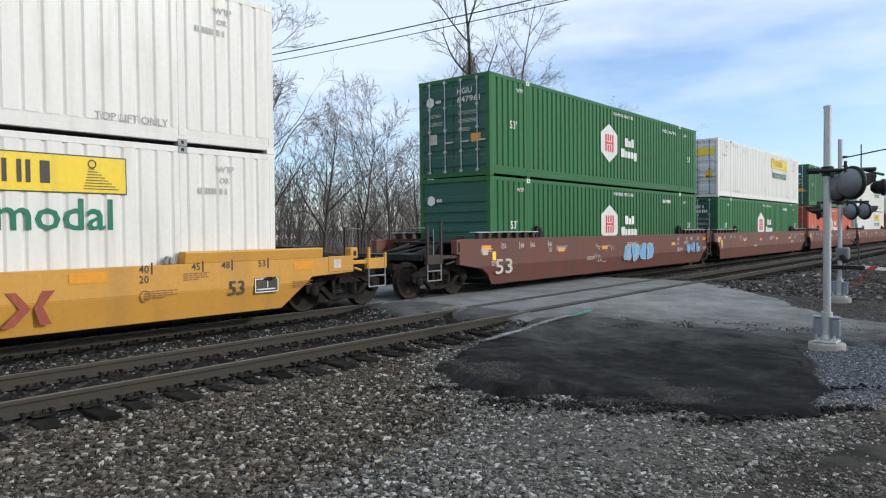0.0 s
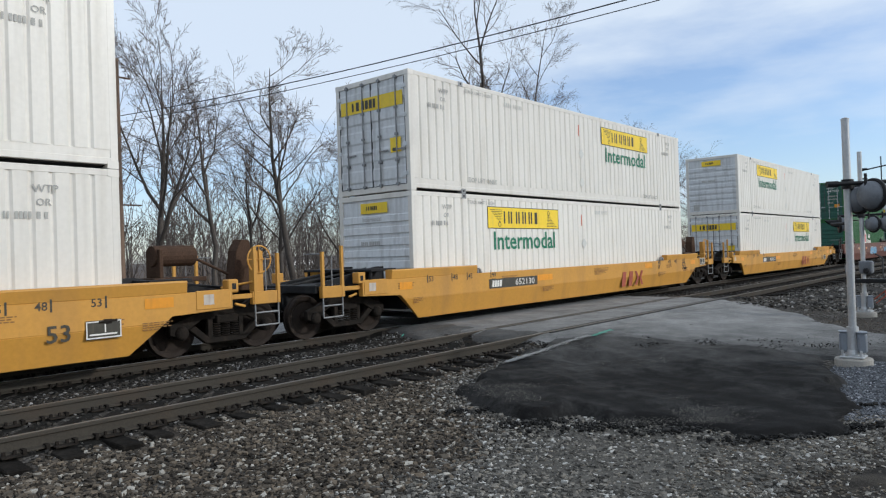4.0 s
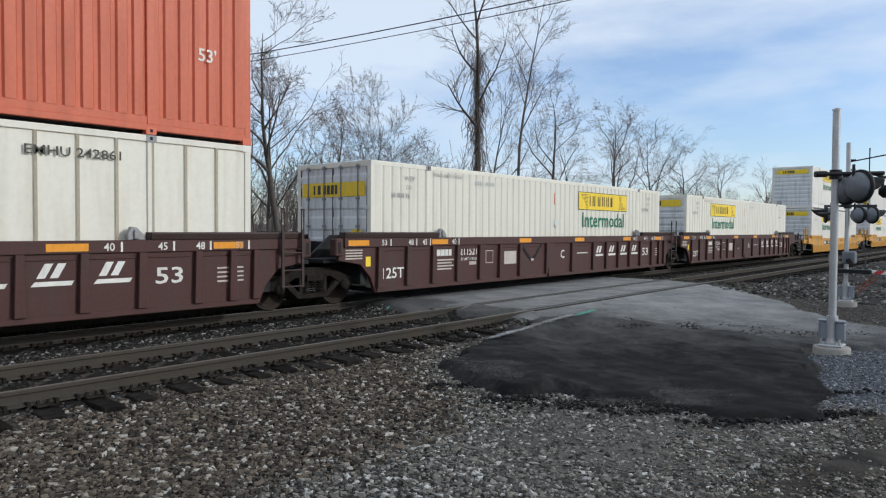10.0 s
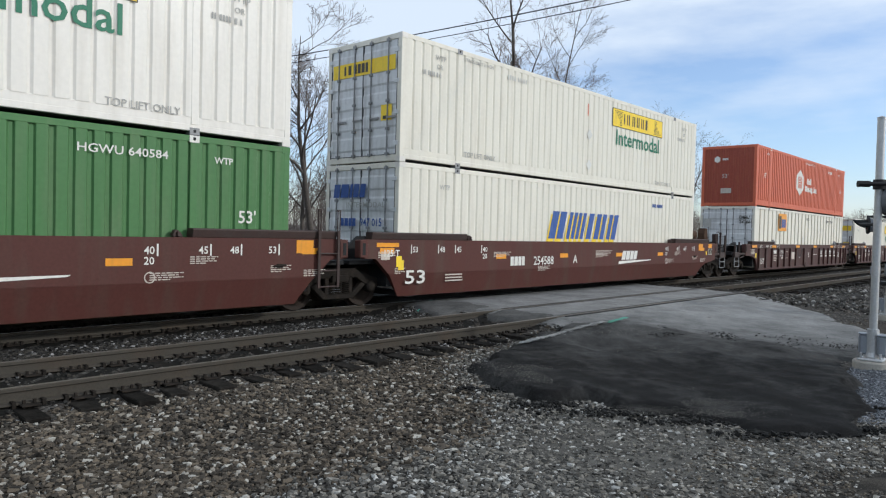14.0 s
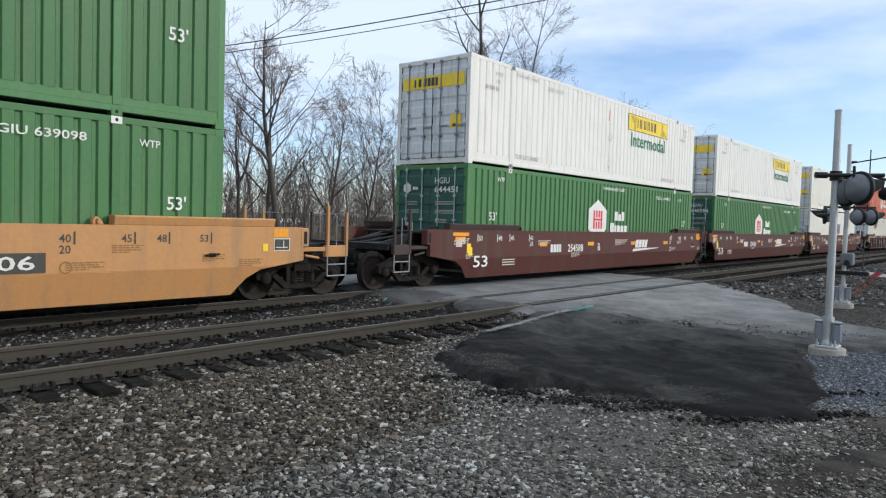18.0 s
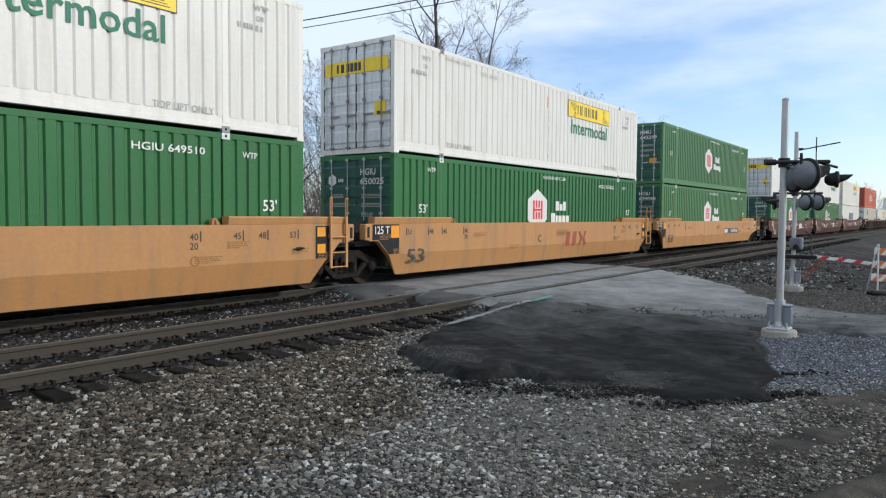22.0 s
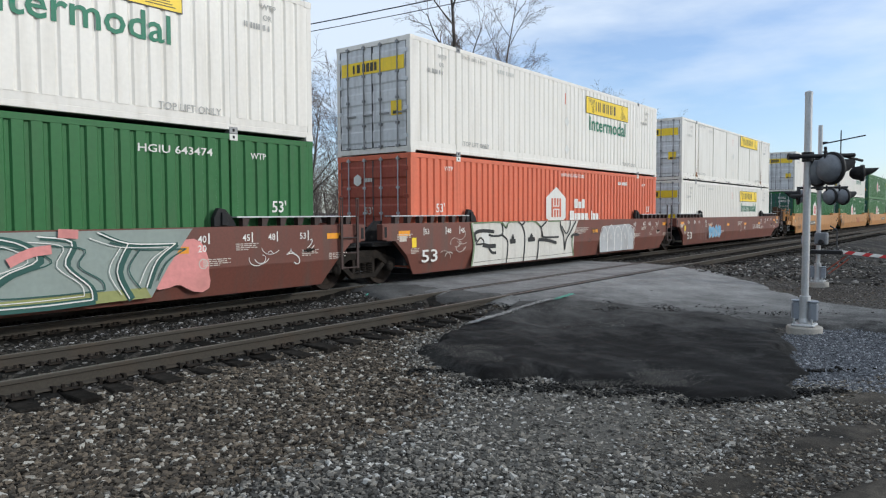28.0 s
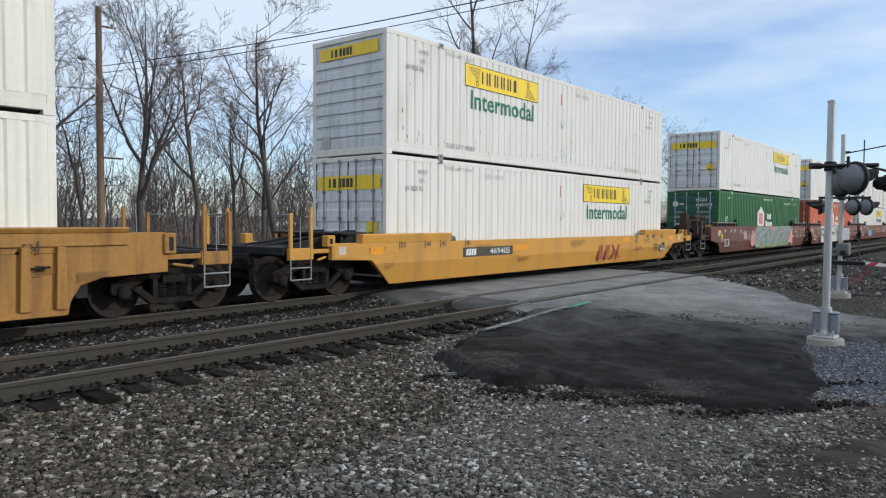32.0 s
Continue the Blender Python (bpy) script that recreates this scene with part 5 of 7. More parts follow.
def fold_marks_short(number, unit):
    def f(car, top, low):
        side_put(car, "lettering", words("AOK", 0.24, WHITEINK, 0.62), 11.38, 0.78, -1.545)
        side_put(car, "car_number", words(number, 0.24, WHITEINK, 0.85), 12.2, 0.78, -1.545)
        side_put(car, "unit_letter", words(unit, 0.26, WHITEINK), 9.6, 0.78, -1.545)
        side_put(car, "emblem", mesh("ring_mark", PALEINK, lambda bm: lathe(bm, [(0.15, -0.002), (0.17, -0.002), (0.17, 0.002), (0.15, 0.002)], 24, "y", (0, 0, 0), True)), 8.95, 0.85, -1.545)
    return f


def number_panel(number, x=9.87):
    def f(car, top, low):
        side_put(car, "number_panel", rect(3.15, 0.30, INK), x, 0.76, -1.543, "black number panel")
        side_put(car, "mark_bars", bars((.75, .7, .7, .8), 0.21, WHITEINK, 0.12, 0.15), x + 0.12, 0.805, -1.548)
        side_put(car, "car_number", words(number, 0.21, WHITEINK, 1.55), x + 1.45, 0.805, -1.548)
    return f


def rib_marks(number, unit):
    def f(car, top, low):
        y = -1.492
        side_put(car, "load_limit", words("125T", 0.25, WHITEINK, 0.72), 0.17, 0.55, y)
        side_put(car, "mark_bars", bars((.75, .75, .65, .6), 0.19, WHITEINK, 0.1), 2.08, 1.02, y)
        side_put(car, "car_number", words(number, 0.19, WHITEINK, 0.72), 3.0, 1.02, y)
        side_put(car, "unit_letter", words(unit, 0.26, WHITEINK), 8.08, 0.80, y)
        for i, x in enumerate((10.32, 11.26, 12.18, 13.09)):
            side_put(car, "brand_bars", bars((.55, .55), 0.22, WHITEINK, 0.3, 0.55), x + 0.10, 0.92, y)
            side_put(car, "brand_stripe", plate("slant_stripe", [(0, 0), (0.58, 0), (0.62, 0.07), (0.06, 0.07)], WHITEINK), x + 0.02, 0.80, y)
        side_put(car, "length_mark", words("53", 0.28, WHITEINK, 0.5), 14.13, 0.74, y)
        side_put(car, "load_limit", words("LD LMT 119100", 0.075, WHITEINK, 0.72), 3.0, 0.88, y)
        chain = [(5.86 + 0.09 * i, 0.80 + 0.46 * abs(i - 6) ** 1.25 / 6 ** 1.25) for i in range(13)]
        side_put(car, "hanging_hose", plate("hose", stroke_line(chain, 0.07), BLACK), 0, 0, y - 0.02, "black hose hung in a loop")
        side_put(car, "hose_fitting", rect(0.16, 0.06, SILVER), 6.32, 0.78, y - 0.03)
        side_put(car, "notice_panel", rect(0.60, 0.36, PALEINK), 5.0, 0.72, y, "pale notice panel")
        side_put(car, "notice_panel", rect(0.34, 0.34, PALEINK), 4.12, 0.78, y)
        side_put(car, "notice_panel", rect(0.30, 0.30, RIBMAROON), 4.14, 0.80, y - 0.003)
        for k in range(4):
            side_put(car, "small_print", rect(0.64 - 0.08 * (k % 2), 0.035, PALEINK), 2.1, 0.90 - 0.075 * k, y)
            side_put(car, "small_print", rect(0.3, 0.025, PALEINK), 3.4, 0.82 - 0.02 * k, y)
            side_put(car, "small_print", rect(0.55, 0.03, PALEINK), 15.3, 0.95 - 0.08 * k, y)
            side_put(car, "small_print", rect(0.5, 0.03, PALEINK), -0.95, 1.20 - 0.06 * k, y)
        side_put(car, "small_print", rect(0.72, 0.03, WHITEINK), 9.1, 0.92, y)
        side_put(car, "notice", rect(0.15, 0.22, SIGN), -0.35, 0.85, y)
        for x in (-0.9, 1.85, 5.7, 8.9, 12.4, 15.2):
            side_put(car, "reflector", rect(0.62, 0.12, GOLDINK), x, top - 0.165, -1.534)
        for x, s in ((0.12, "53"), (1.0, "48"), (1.5, "45"), (2.62, "40"), (CL - 2.9, "40"), (CL - 2.0, "45"), (CL - 1.3, "48"), (CL - 0.5, "53")):
            side_put(car, "length_mark", words(s, 0.13, WHITEINK), x, top - 0.17, -1.534)
            side_put(car, "length_tick", rect(0.035, 0.16, WHITEINK), x + 0.27, top - 0.185, -1.534)
    return f


def blob(rng, w, h, n=22, lump=0.16):
    """A swollen uneven outline inside a w by h box."""
    a0, a1 = rng.uniform(0, 6.28), rng.uniform(0, 6.28)
    pts = []
    for i in range(n):
        a = 6.2832 * i / n
        c, s = math.cos(a), math.sin(a)
        r = (abs(c) ** 4 + abs(s) ** 4) ** -0.25 * (1 - lump + lump * math.sin(3 * a + a0) * 0.6 + lump * math.sin(5 * a + a1) * 0.4)
        pts.append((w / 2 + c * r * w / 2, h / 2 + s * r * h / 2))
    return pts


def stroke_line(pts, w):
    """Outline of a bent band of width w."""
    left, right = [], []
    for i, p in enumerate(pts):
        a, b = Vector(pts[max(i - 1, 0)]), Vector(pts[min(i + 1, len(pts) - 1)])
        d = (b - a).normalized()
        left.append((p[0] - d.y * w / 2, p[1] + d.x * w / 2))
        right.append((p[0] + d.y * w / 2, p[1] - d.x * w / 2))
    return left + right[::-1]


def graffiti(seed, x0, x1, z0, z1, count, fill, line, back=None, accent=None):
    """Swollen sprayed shapes in a row, with outlines and inner strokes."""
    def f(car, top, low):
        rng = random.Random(seed)
        y = -1.550
        if back:
            side_put(car, "graffiti_ground", plate(f"gb{seed}", [(p[0] * 1.0, p[1]) for p in blob(rng, x1 - x0 + 0.3, z1 - z0, 40, 0.05)], back), x0 - 0.15, z0, y)
        w = (x1 - x0) / count
        for i in range(count):
            hh = (z1 - z0) * rng.uniform(0.80, 0.98)
            out = blob(rng, w * 1.10, hh)
            k = f"g{seed}_{i}"
            side_put(car, "graffiti_outline", plate(k + "o", out, line), x0 + i * w - 0.05 * w, z0 + 0.02, y - 0.004 - 0.0003 * i)
            inner = [((p[0] - w * 0.55) * 0.90 + w * 0.55, (p[1] - hh / 2) * 0.90 + hh / 2) for p in out]
            side_put(car, "graffiti_fill", plate(k + "f", inner, fill), x0 + i * w - 0.05 * w, z0 + 0.02, y - 0.008 - 0.0003 * i)
            for j in range(3):
                a = (rng.uniform(0.2, 0.9) * w, rng.uniform(0.15, 0.85) * hh)
                ang = rng.choice((0.3, 1.5, 1.7, 2.6)) + rng.uniform(-0.3, 0.3)
                ln = rng.uniform(0.25, 0.5) * hh
                pts = [(a[0] + ln * (u - 0.5) * math.cos(ang) + 0.12 * ln * math.sin(6 * u), a[1] + ln * (u - 0.5) * math.sin(ang)) for u in (0, 0.2, 0.4, 0.6, 0.8, 1.0)]
                pts = [(min(max(px, 0.08 * w), 1.0 * w), min(max(pz, 0.1 * hh), 0.9 * hh)) for px, pz in pts]
                side_put(car, "graffiti_stroke", plate(k + f"s{j}", stroke_line(pts, rng.uniform(0.04, 0.09)), accent if accent and j == 0 else line), x0 + i * w - 0.05 * w, z0 + 0.02, y - 0.013 - 0.0003 * i)
    return f


def sprayed(name, base, grounds, strokes):
    """A hand-sprayed panel: filled grounds, then bent lines on top; outlines in metres along the car and above the rail."""
    def f(car, top, low):
        y = -1.544
        for i, (mat, pts) in enumerate(grounds):
            side_put(car, "graffiti_ground", plate(f"{name}_ground{i}", pts, mat), 0, 0, y - 0.0015 * i)
        for i, (mat, w, pts) in enumerate(strokes):
            smooth = []
            for k in range(len(pts) - 1):
                p = [Vector(pts[min(max(k + d, 0), len(pts) - 1)]) for d in (-1, 0, 1, 2)]
                for u in (0, 0.25, 0.5, 0.75):
                    smooth.append(tuple(0.5 * (2 * p[1] + (p[2] - p[0]) * u + (2 * p[0] - 5 * p[1] + 4 * p[2] - p[3]) * u * u + (3 * p[1] - p[0] - 3 * p[2] + p[3]) * u ** 3)))
            smooth.append(tuple(pts[-1]))
            side_put(car, "graffiti_stroke", plate(f"{name}_stroke{i}", stroke_line(smooth, w), mat), 0, 0, y - 0.007 - 0.0006 * i)
    return f


FAINT = paint("worn_silver_spray", (0.24, 0.19, 0.17), 0.6, 0, 0.08, (0.16, 0.06, 0.045), 0.8, 2.5, False, 0, 12)
SPRAYBLACK = paint("black_spray", (0.02, 0.02, 0.02), 0.6, 0, 0.1, (0.06, 0.06, 0.05), 0.4, 3, False, 0, 12)
SPRAYLIME = paint("dull_green_spray", (0.16, 0.22, 0.11), 0.6, 0, 0.1, (0.1, 0.12, 0.08), 0.4, 3, False, 0, 12)


def long_white_panel():
    k, g = SPRAYBLACK, SPRAYLIME
    ground = [(2.2, 0.28), (2.32, 0.85), (2.2, 1.47), (8.5, 1.47), (8.2, 1.05), (8.12, 0.28)]
    b = [(k, 0.10, [(2.45, 0.95), (2.38, 1.17), (2.75, 1.24), (3.34, 1.20)]), (k, 0.12, [(2.75, 0.85), (3.1, 0.80), (3.42, 0.80)]), (k, 0.05, [(2.42, 0.87), (2.62, 1.04), (2.78, 0.98), (2.78, 0.88), (2.42, 0.87)]),
         (k, 0.06, [(3.05, 1.12), (3.3, 1.08), (3.72, 1.10), (3.78, 1.28), (3.70, 1.45)]), (k, 0.06, [(3.72, 1.10), (4.0, 0.95), (4.04, 0.7), (3.95, 0.28)]), (k, 0.08, [(3.02, 0.80), (3.2, 0.62), (3.42, 0.60)]),
         (k, 0.06, [(3.75, 1.45), (3.95, 1.30), (4.05, 1.44)]), (k, 0.06, [(4.62, 1.46), (4.82, 1.36), (4.98, 1.1), (4.98, 0.7), (4.9, 0.28)]), (k, 0.06, [(4.82, 1.36), (5.0, 1.46)]),
         (k, 0.14, [(4.16, 0.90), (4.46, 0.90)]), (k, 0.12, [(4.24, 0.98), (4.38, 0.98)]), (k, 0.08, [(4.28, 1.06), (4.35, 1.06)]),
         (k, 0.13, [(5.17, 0.92), (5.58, 0.92)]), (k, 0.11, [(5.28, 1.0), (5.46, 1.0)]), (k, 0.07, [(5.33, 1.07), (5.42, 1.07)]),
         (k, 0.06, [(5.62, 1.46), (5.95, 1.28), (6.02, 1.08), (6.1, 0.97), (7.1, 0.95)]), (k, 0.06, [(5.95, 1.28), (6.3, 1.46)]), (k, 0.06, [(5.70, 0.28), (5.78, 0.6), (5.80, 0.90)]), (k, 0.10, [(5.80, 0.90), (6.4, 0.86), (6.95, 0.76)]),
         (k, 0.05, [(7.2, 1.46), (7.26, 1.2), (7.42, 1.0), (7.50, 0.5)]), (k, 0.06, [(7.5, 0.5), (7.62, 0.85), (7.85, 1.05), (8.3, 1.46)]), (k, 0.05, [(7.3, 1.3), (7.6, 1.05), (7.85, 1.25), (7.9, 1.46)]), (k, 0.09, [(7.95, 0.92), (8.15, 1.0), (8.5, 0.98)]),
         (g, 0.06, [(2.2, 0.28), (2.33, 0.85), (2.2, 1.47)]), (g, 0.05, [(8.12, 0.28), (8.02, 0.7), (8.06, 0.95)]), (g, 0.04, [(2.3, 1.46), (3.6, 1.47), (3.9, 1.34), (4.1, 1.46), (4.6, 1.47)]), (g, 0.04, [(5.1, 1.46), (5.5, 1.47), (5.9, 1.34)]), (g, 0.04, [(6.4, 1.46), (7.2, 1.47)]),
         (INK, 0.012, [(2.3, 0.38), (4.0, 0.40), (6.2, 0.38), (8.1, 0.40)])]
    return sprayed("white_panel", BONE, [(BONE, ground), (PALEPATCH, [(2.7, 0.8), (3.1, 0.8), (3.1, 1.25), (2.7, 1.25)])], b)


GREYGREEN = paint("grey_green_spray", (0.24, 0.28, 0.25), 0.6, 0, 0.06, (0.18, 0.2, 0.18), 0.4, 1.5, False, 0, 12)


def long_green_panel():
    k, w, p = TEAL, WHITEINK, PINK
    ground = [(5.5, 0.30), (5.2, 0.6), (5.14, 0.95), (5.28, 1.25), (5.5, 1.46), (13.1, 1.47), (12.9, 1.2), (12.6, 0.8), (12.3, 0.32), (8.6, 0.28)]
    foot = [(5.5, 0.30), (5.45, 0.42), (7.0, 0.50), (9.0, 0.46), (12.2, 0.50), (12.3, 0.32), (8.6, 0.28)]
    main = [[(6.5, 1.40), (5.9, 1.28), (5.55, 1.08), (5.42, 0.90), (5.9, 0.80), (6.3, 0.68), (6.38, 0.48), (6.1, 0.42), (5.6, 0.36)], [(6.5, 1.40), (6.3, 1.18), (6.5, 1.0), (6.9, 0.82), (7.0, 0.5)],
            [(7.7, 1.44), (7.5, 1.25), (7.16, 1.15), (6.8, 1.1)], [(7.16, 1.15), (7.35, 0.8), (7.3, 0.42), (7.9, 0.36)], [(7.7, 1.44), (8.0, 1.1), (8.1, 0.8), (7.98, 0.38), (8.5, 0.5), (8.75, 0.95)],
            [(9.1, 0.34), (8.9, 0.75), (9.1, 1.15), (9.5, 1.43)], [(9.5, 1.43), (10.2, 1.32), (10.5, 1.05), (10.0, 0.82), (9.7, 0.42), (10.4, 0.36), (11.3, 0.38)], [(10.5, 1.40), (11.0, 1.30), (10.9, 0.95), (11.25, 0.6), (11.3, 0.38)],
            [(11.4, 1.44), (11.9, 1.25), (12.75, 1.22)], [(11.9, 1.25), (11.7, 0.8), (11.9, 0.34)], [(12.75, 1.22), (12.4, 0.95), (12.2, 0.5)]]
    strokes = []
    for i, line in enumerate(main):
        strokes.append((k, 0.07 if i % 3 else 0.12, [(a + 0.05, b - 0.02) for a, b in line]))
    for line in main:
        strokes.append((w, 0.022, line))
        strokes.append((k, 0.022, [(a + 0.20, 0.86 + (b - 0.86) * 0.72) for a, b in line]))
        strokes.append((w, 0.014, [(a - 0.13, 0.86 + (b - 0.86) * 0.85) for a, b in line]))
    strokes += [(p, 0.16, [(8.2, 1.42), (8.7, 1.32), (9.0, 1.42)]), (p, 0.14, [(10.1, 1.02), (10.4, 1.16), (10.7, 1.2)]), (p, 0.14, [(10.8, 1.44), (11.1, 1.42)])]
    return sprayed("green_panel", GREYGREEN, [(GREYGREEN, ground), (OLIVE, foot)], strokes)


def silver_throwup(x0, x1):
    """Bubble shapes of silver paint with thin white outlines."""
    n, w, ln = 5, (x1 - x0) / 5, []
    for i in range(n):
        a = x0 + i * w
        ln.append((WHITEINK, 0.03, [(a, 0.32), (a - 0.02, 0.8), (a + 0.2 * w, 1.15), (a + 0.6 * w, 1.22 + 0.06 * (i % 2)), (a + 0.95 * w, 1.0), (a + w, 0.6), (a + 0.9 * w, 0.32)]))
        ln.append((WHITEINK, 0.03, [(a + 0.35 * w, 0.75), (a + 0.5 * w, 0.95), (a + 0.65 * w, 0.72)]))
    return sprayed(f"silver{x0}", SILVER, [(SILVER, [(x0, 0.30), (x0 - 0.05, 0.8), (x0 + 0.3, 1.25), (x1 - 0.4, 1.30), (x1, 1.0), (x1 - 0.1, 0.30)])], ln)


def car_code(number, x, faded=False):
    def f(car, top, low):
        side_put(car, "lettering", words("AOK", 0.24, WHITEINK, 0.62), x, 0.80, -1.546)
        side_put(car, "car_number", words(number, 0.24, PALEINK if faded else WHITEINK, 0.85), x + 0.8, 0.80, -1.546)
    return f


def pink_clouds(car, top, low):
    rng = random.Random(12)
    for x, w in ((4.45, 1.1), (12.2, 1.4)):
        side_put(car, "graffiti_cloud", plate(f"cloud{x}", blob(rng, w, 1.0, 30, 0.2), PINK), x, 0.30, -1.5405)


def faint(seed, x0, x1, n):
    """Tall loops of thin worn silver spray."""
    w = (x1 - x0) / n
    return sprayed(f"faint{seed}", SILVER, [], [(FAINT, 0.022, [(x0 + i * w, 0.45), (x0 + (i + 0.15) * w, 0.95), (x0 + (i + 0.5) * w, 1.2 - 0.1 * (i % 3)), (x0 + (i + 0.8) * w, 0.9), (x0 + (i + 0.7) * w, 0.5 + 0.1 * (i % 2)), (x0 + (i + 1.1) * w, 0.38)]) for i in range(n)])


def tags(seed, x0, x1, z0, z1, n, ink):
    """Thin sprayed scribbles."""
    def f(car, top, low):
        rng = random.Random(seed)
        for i in range(n):
            x, z = rng.uniform(x0, x1), rng.uniform(z0, z1)
            r, w = rng.uniform(0.05, 0.12), rng.uniform(0.012, 0.022)
            a0, turn = rng.uniform(0, 6.28), rng.uniform(2.5, 6.0) * rng.choice((-1, 1))
            pts = [(r * (1 + 0.4 * u) * math.cos(a0 + turn * u) + 0.25 * u, r * math.sin(a0 + turn * u)) for u in [k / 9 for k in range(10)]]
            side_put(car, "graffiti_tag", plate(f"tag{seed}_{i}", stroke_line(pts, w), ink), x, z, -1.551)
    return f


def big_53(ink, x=0.1, size=0.32):
    return lambda car, top, low: side_put(car, "length_mark", words("53", size, ink, size * 2.0), x, 0.50, -1.547)


# the train, from its head to its tail: start x of each container at 0 s
WHITEBOX, HEXGREEN, RD = "white corrugated 53 foot container with a yellow brand panel", "green corrugated 53 foot container with a white hexagon", "orange-red corrugated 53 foot container with a white hexagon"
Z1, Z2 = 0.354, 0.354 + 2.902
GM = small_marks(GREYINK)
AOKG = "red-brown articulated well car with worn lettering"


def stack(x, low, high=None):
    for spec, z in ((low, Z1), (high, Z2)):
        if spec:
            style, doors, extra, label, *rest = spec
            container(style, x, z, doors, label, extra, small=rest[0] if rest else "")


def whitebox(doors, style="whitebox", label=WHITEBOX, *small):
    return (style, doors, (GM, rust_runs) if style == "smoothbox" else (GM,), label, *small)


def hexbox(doors, code="", style="hexdeep", x=6.72):
    return (style, doors, (hex_marks(n=code, x=x),), HEXGREEN, code)


def red(doors, x=6.72):
    return ("red", doors, (hex_marks(WHITEINK, ORANGE, True, x=x),), RD)


MAR = "maroon articulated well car with white lettering"
TANL = "faded orange articulated well car with a black number panel"
YEL = "yellow-orange well car with a black number panel"

# cars ahead
stack(131.0, whitebox("rear"), whitebox("rear"))
well_car("fold", MAROON, 131.0, True, False, MAR, (common_marks(WHITEINK),))
stack(111.8, whitebox("front"), whitebox("rear"))
well_car("fold", MAROON, 111.8, True, True, MAR, (common_marks(WHITEINK),))
stack(92.6, red("rear"), whitebox("rear"))
well_car("fold", MAROON, 92.6, False, True, MAR, (common_marks(WHITEINK),))
stack(73.4, whitebox("rear"), whitebox("rear"))
well_car("fold", REDBROWN, 73.4, True, False, AOKG, (common_marks(PALEINK),))
stack(54.45, red("rear"), hexbox("rear"))
well_car("fold", REDBROWN, 54.45, True, True, AOKG, (common_marks(PALEINK),))
stack(35.28, hexbox("rear"), whitebox("rear"))
well_car("fold", REDBROWN, 35.28, True, True, AOKG, (common_marks(PALEINK),))
stack(16.1, hexbox("front"), hexbox("rear", "647961"))
well_car("fold", REDBROWN, 16.1, False, True, "red-brown well car with blue spray paint on its side", (common_marks(PALEINK), big_53(PALEINK, -0.12, 0.42), graffiti(3, 8.0, 10.7, 0.48, 1.28, 4, SKYBLUE, SILVER), graffiti(4, 14.2, 15.9, 0.6, 1.2, 3, SKYBLUE, REDBROWN), tags(5, 5.6, 7.3, 0.6, 1.2, 9, PALEINK)))
# three single cars
stack(-7.4, whitebox("rear"), whitebox("front", "whitebox", WHITEBOX, True))
well_car("slab", YELLOW, -7.4, False, False, YEL, (common_marks(INK, tape=False), yellow_marks("469311")), low_posts="front")
stack(-30.85, whitebox("front", "whitebox", WHITEBOX, True), whitebox("rear"))
well_car("slab", YELLOW, -30.85, False, False, YEL, (common_marks(INK, tape=False), yellow_marks("652130", (15.5, 0.80), (17.38, 0.90))), brake="front")
stack(-53.95, whitebox("front"), whitebox("front"))
well_car("slab", YELLOW, -53.95, False, False, YEL, (common_marks(INK, tape=False), yellow_marks("652130")), brake="front")
# ribbed three-well car
RIB = "dark maroon ribbed well car with white lettering"
stack(-76.9, whitebox("front", "creambox"))
well_car("rib", RIBMAROON, -76.9, True, False, RIB, (rib_marks("211521", "A"),))
stack(-96.0, whitebox("rear", "creambox"))
well_car("rib", RIBMAROON, -96.0, True, True, RIB, (rib_marks("211521", "C"),))
stack(-115.35, ("posted", "rear", (posted_marks,), "white 53 foot container with narrow posts and an orange panel"), red("front", 6.12))
well_car("rib", RIBMAROON, -115.35, False, True, RIB, (rib_marks("211521", "B"),))
# smooth maroon three-well car
stack(-138.5, ("slanted", "rear", (slant_marks,), "cream corrugated 53 foot container with slanted blue blocks"), whitebox("rear", "creambox"))
well_car("fold", MAROON, -138.5, True, False, MAR, (common_marks(WHITEINK), fold_marks("254588", "A", WHITEINK), framed_notice), brake="front")
stack(-157.6, hexbox("rear", "HGWU 640584", "hexbox", 6.54), whitebox("rear"))
well_car("fold", MAROON, -157.6, True, True, MAR, (common_marks(WHITEINK), fold_marks("254588", "C", WHITEINK)))
stack(-176.75, hexbox("rear", "644451", "hexbox"), whitebox("rear"))
well_car("fold", MAROON, -176.75, False, True, MAR, (common_marks(WHITEINK), fold_marks("254588", "B", WHITEINK)))
# faded orange three-well car
stack(-200.25, hexbox("rear", "639098", "hexbox"), hexbox("rear", "NHIU 642299", "hexbox"))
well_car("fold", TAN, -200.25, True, False, TANL, (common_marks(INK, tape=False), tan_ends, framed_notice, big_53(INK, 0.24, 0.35), number_panel("765906"), lambda car, top, low: side_put(car, "unit_letter", words("A", 0.24, INK), 9.2, 0.84, -1.545)))
stack(-219.7, hexbox("rear", "650025"), whitebox("rear"))
well_car("fold", TAN, -219.7, True, True, TANL, (common_marks(INK, tape=False), tan_ends, black_front, big_53(INK, 0.24, 0.35), lambda car, top, low: side_put(car, "unit_letter", words("C", 0.24, INK), 7.0, 0.84, -1.545), lambda car, top, low: side_put(car, "brand_bars", rect(0.01, 0.01, DKRED_INK_SHADE), 8.95, 0.66, -1.545), lambda car, top, low: [side_put(car, "brand_shape", plate(nm, pts, DKRED_INK_SHADE), 8.9, 0.66, -1.548) for pts, nm in RAILMARK]))
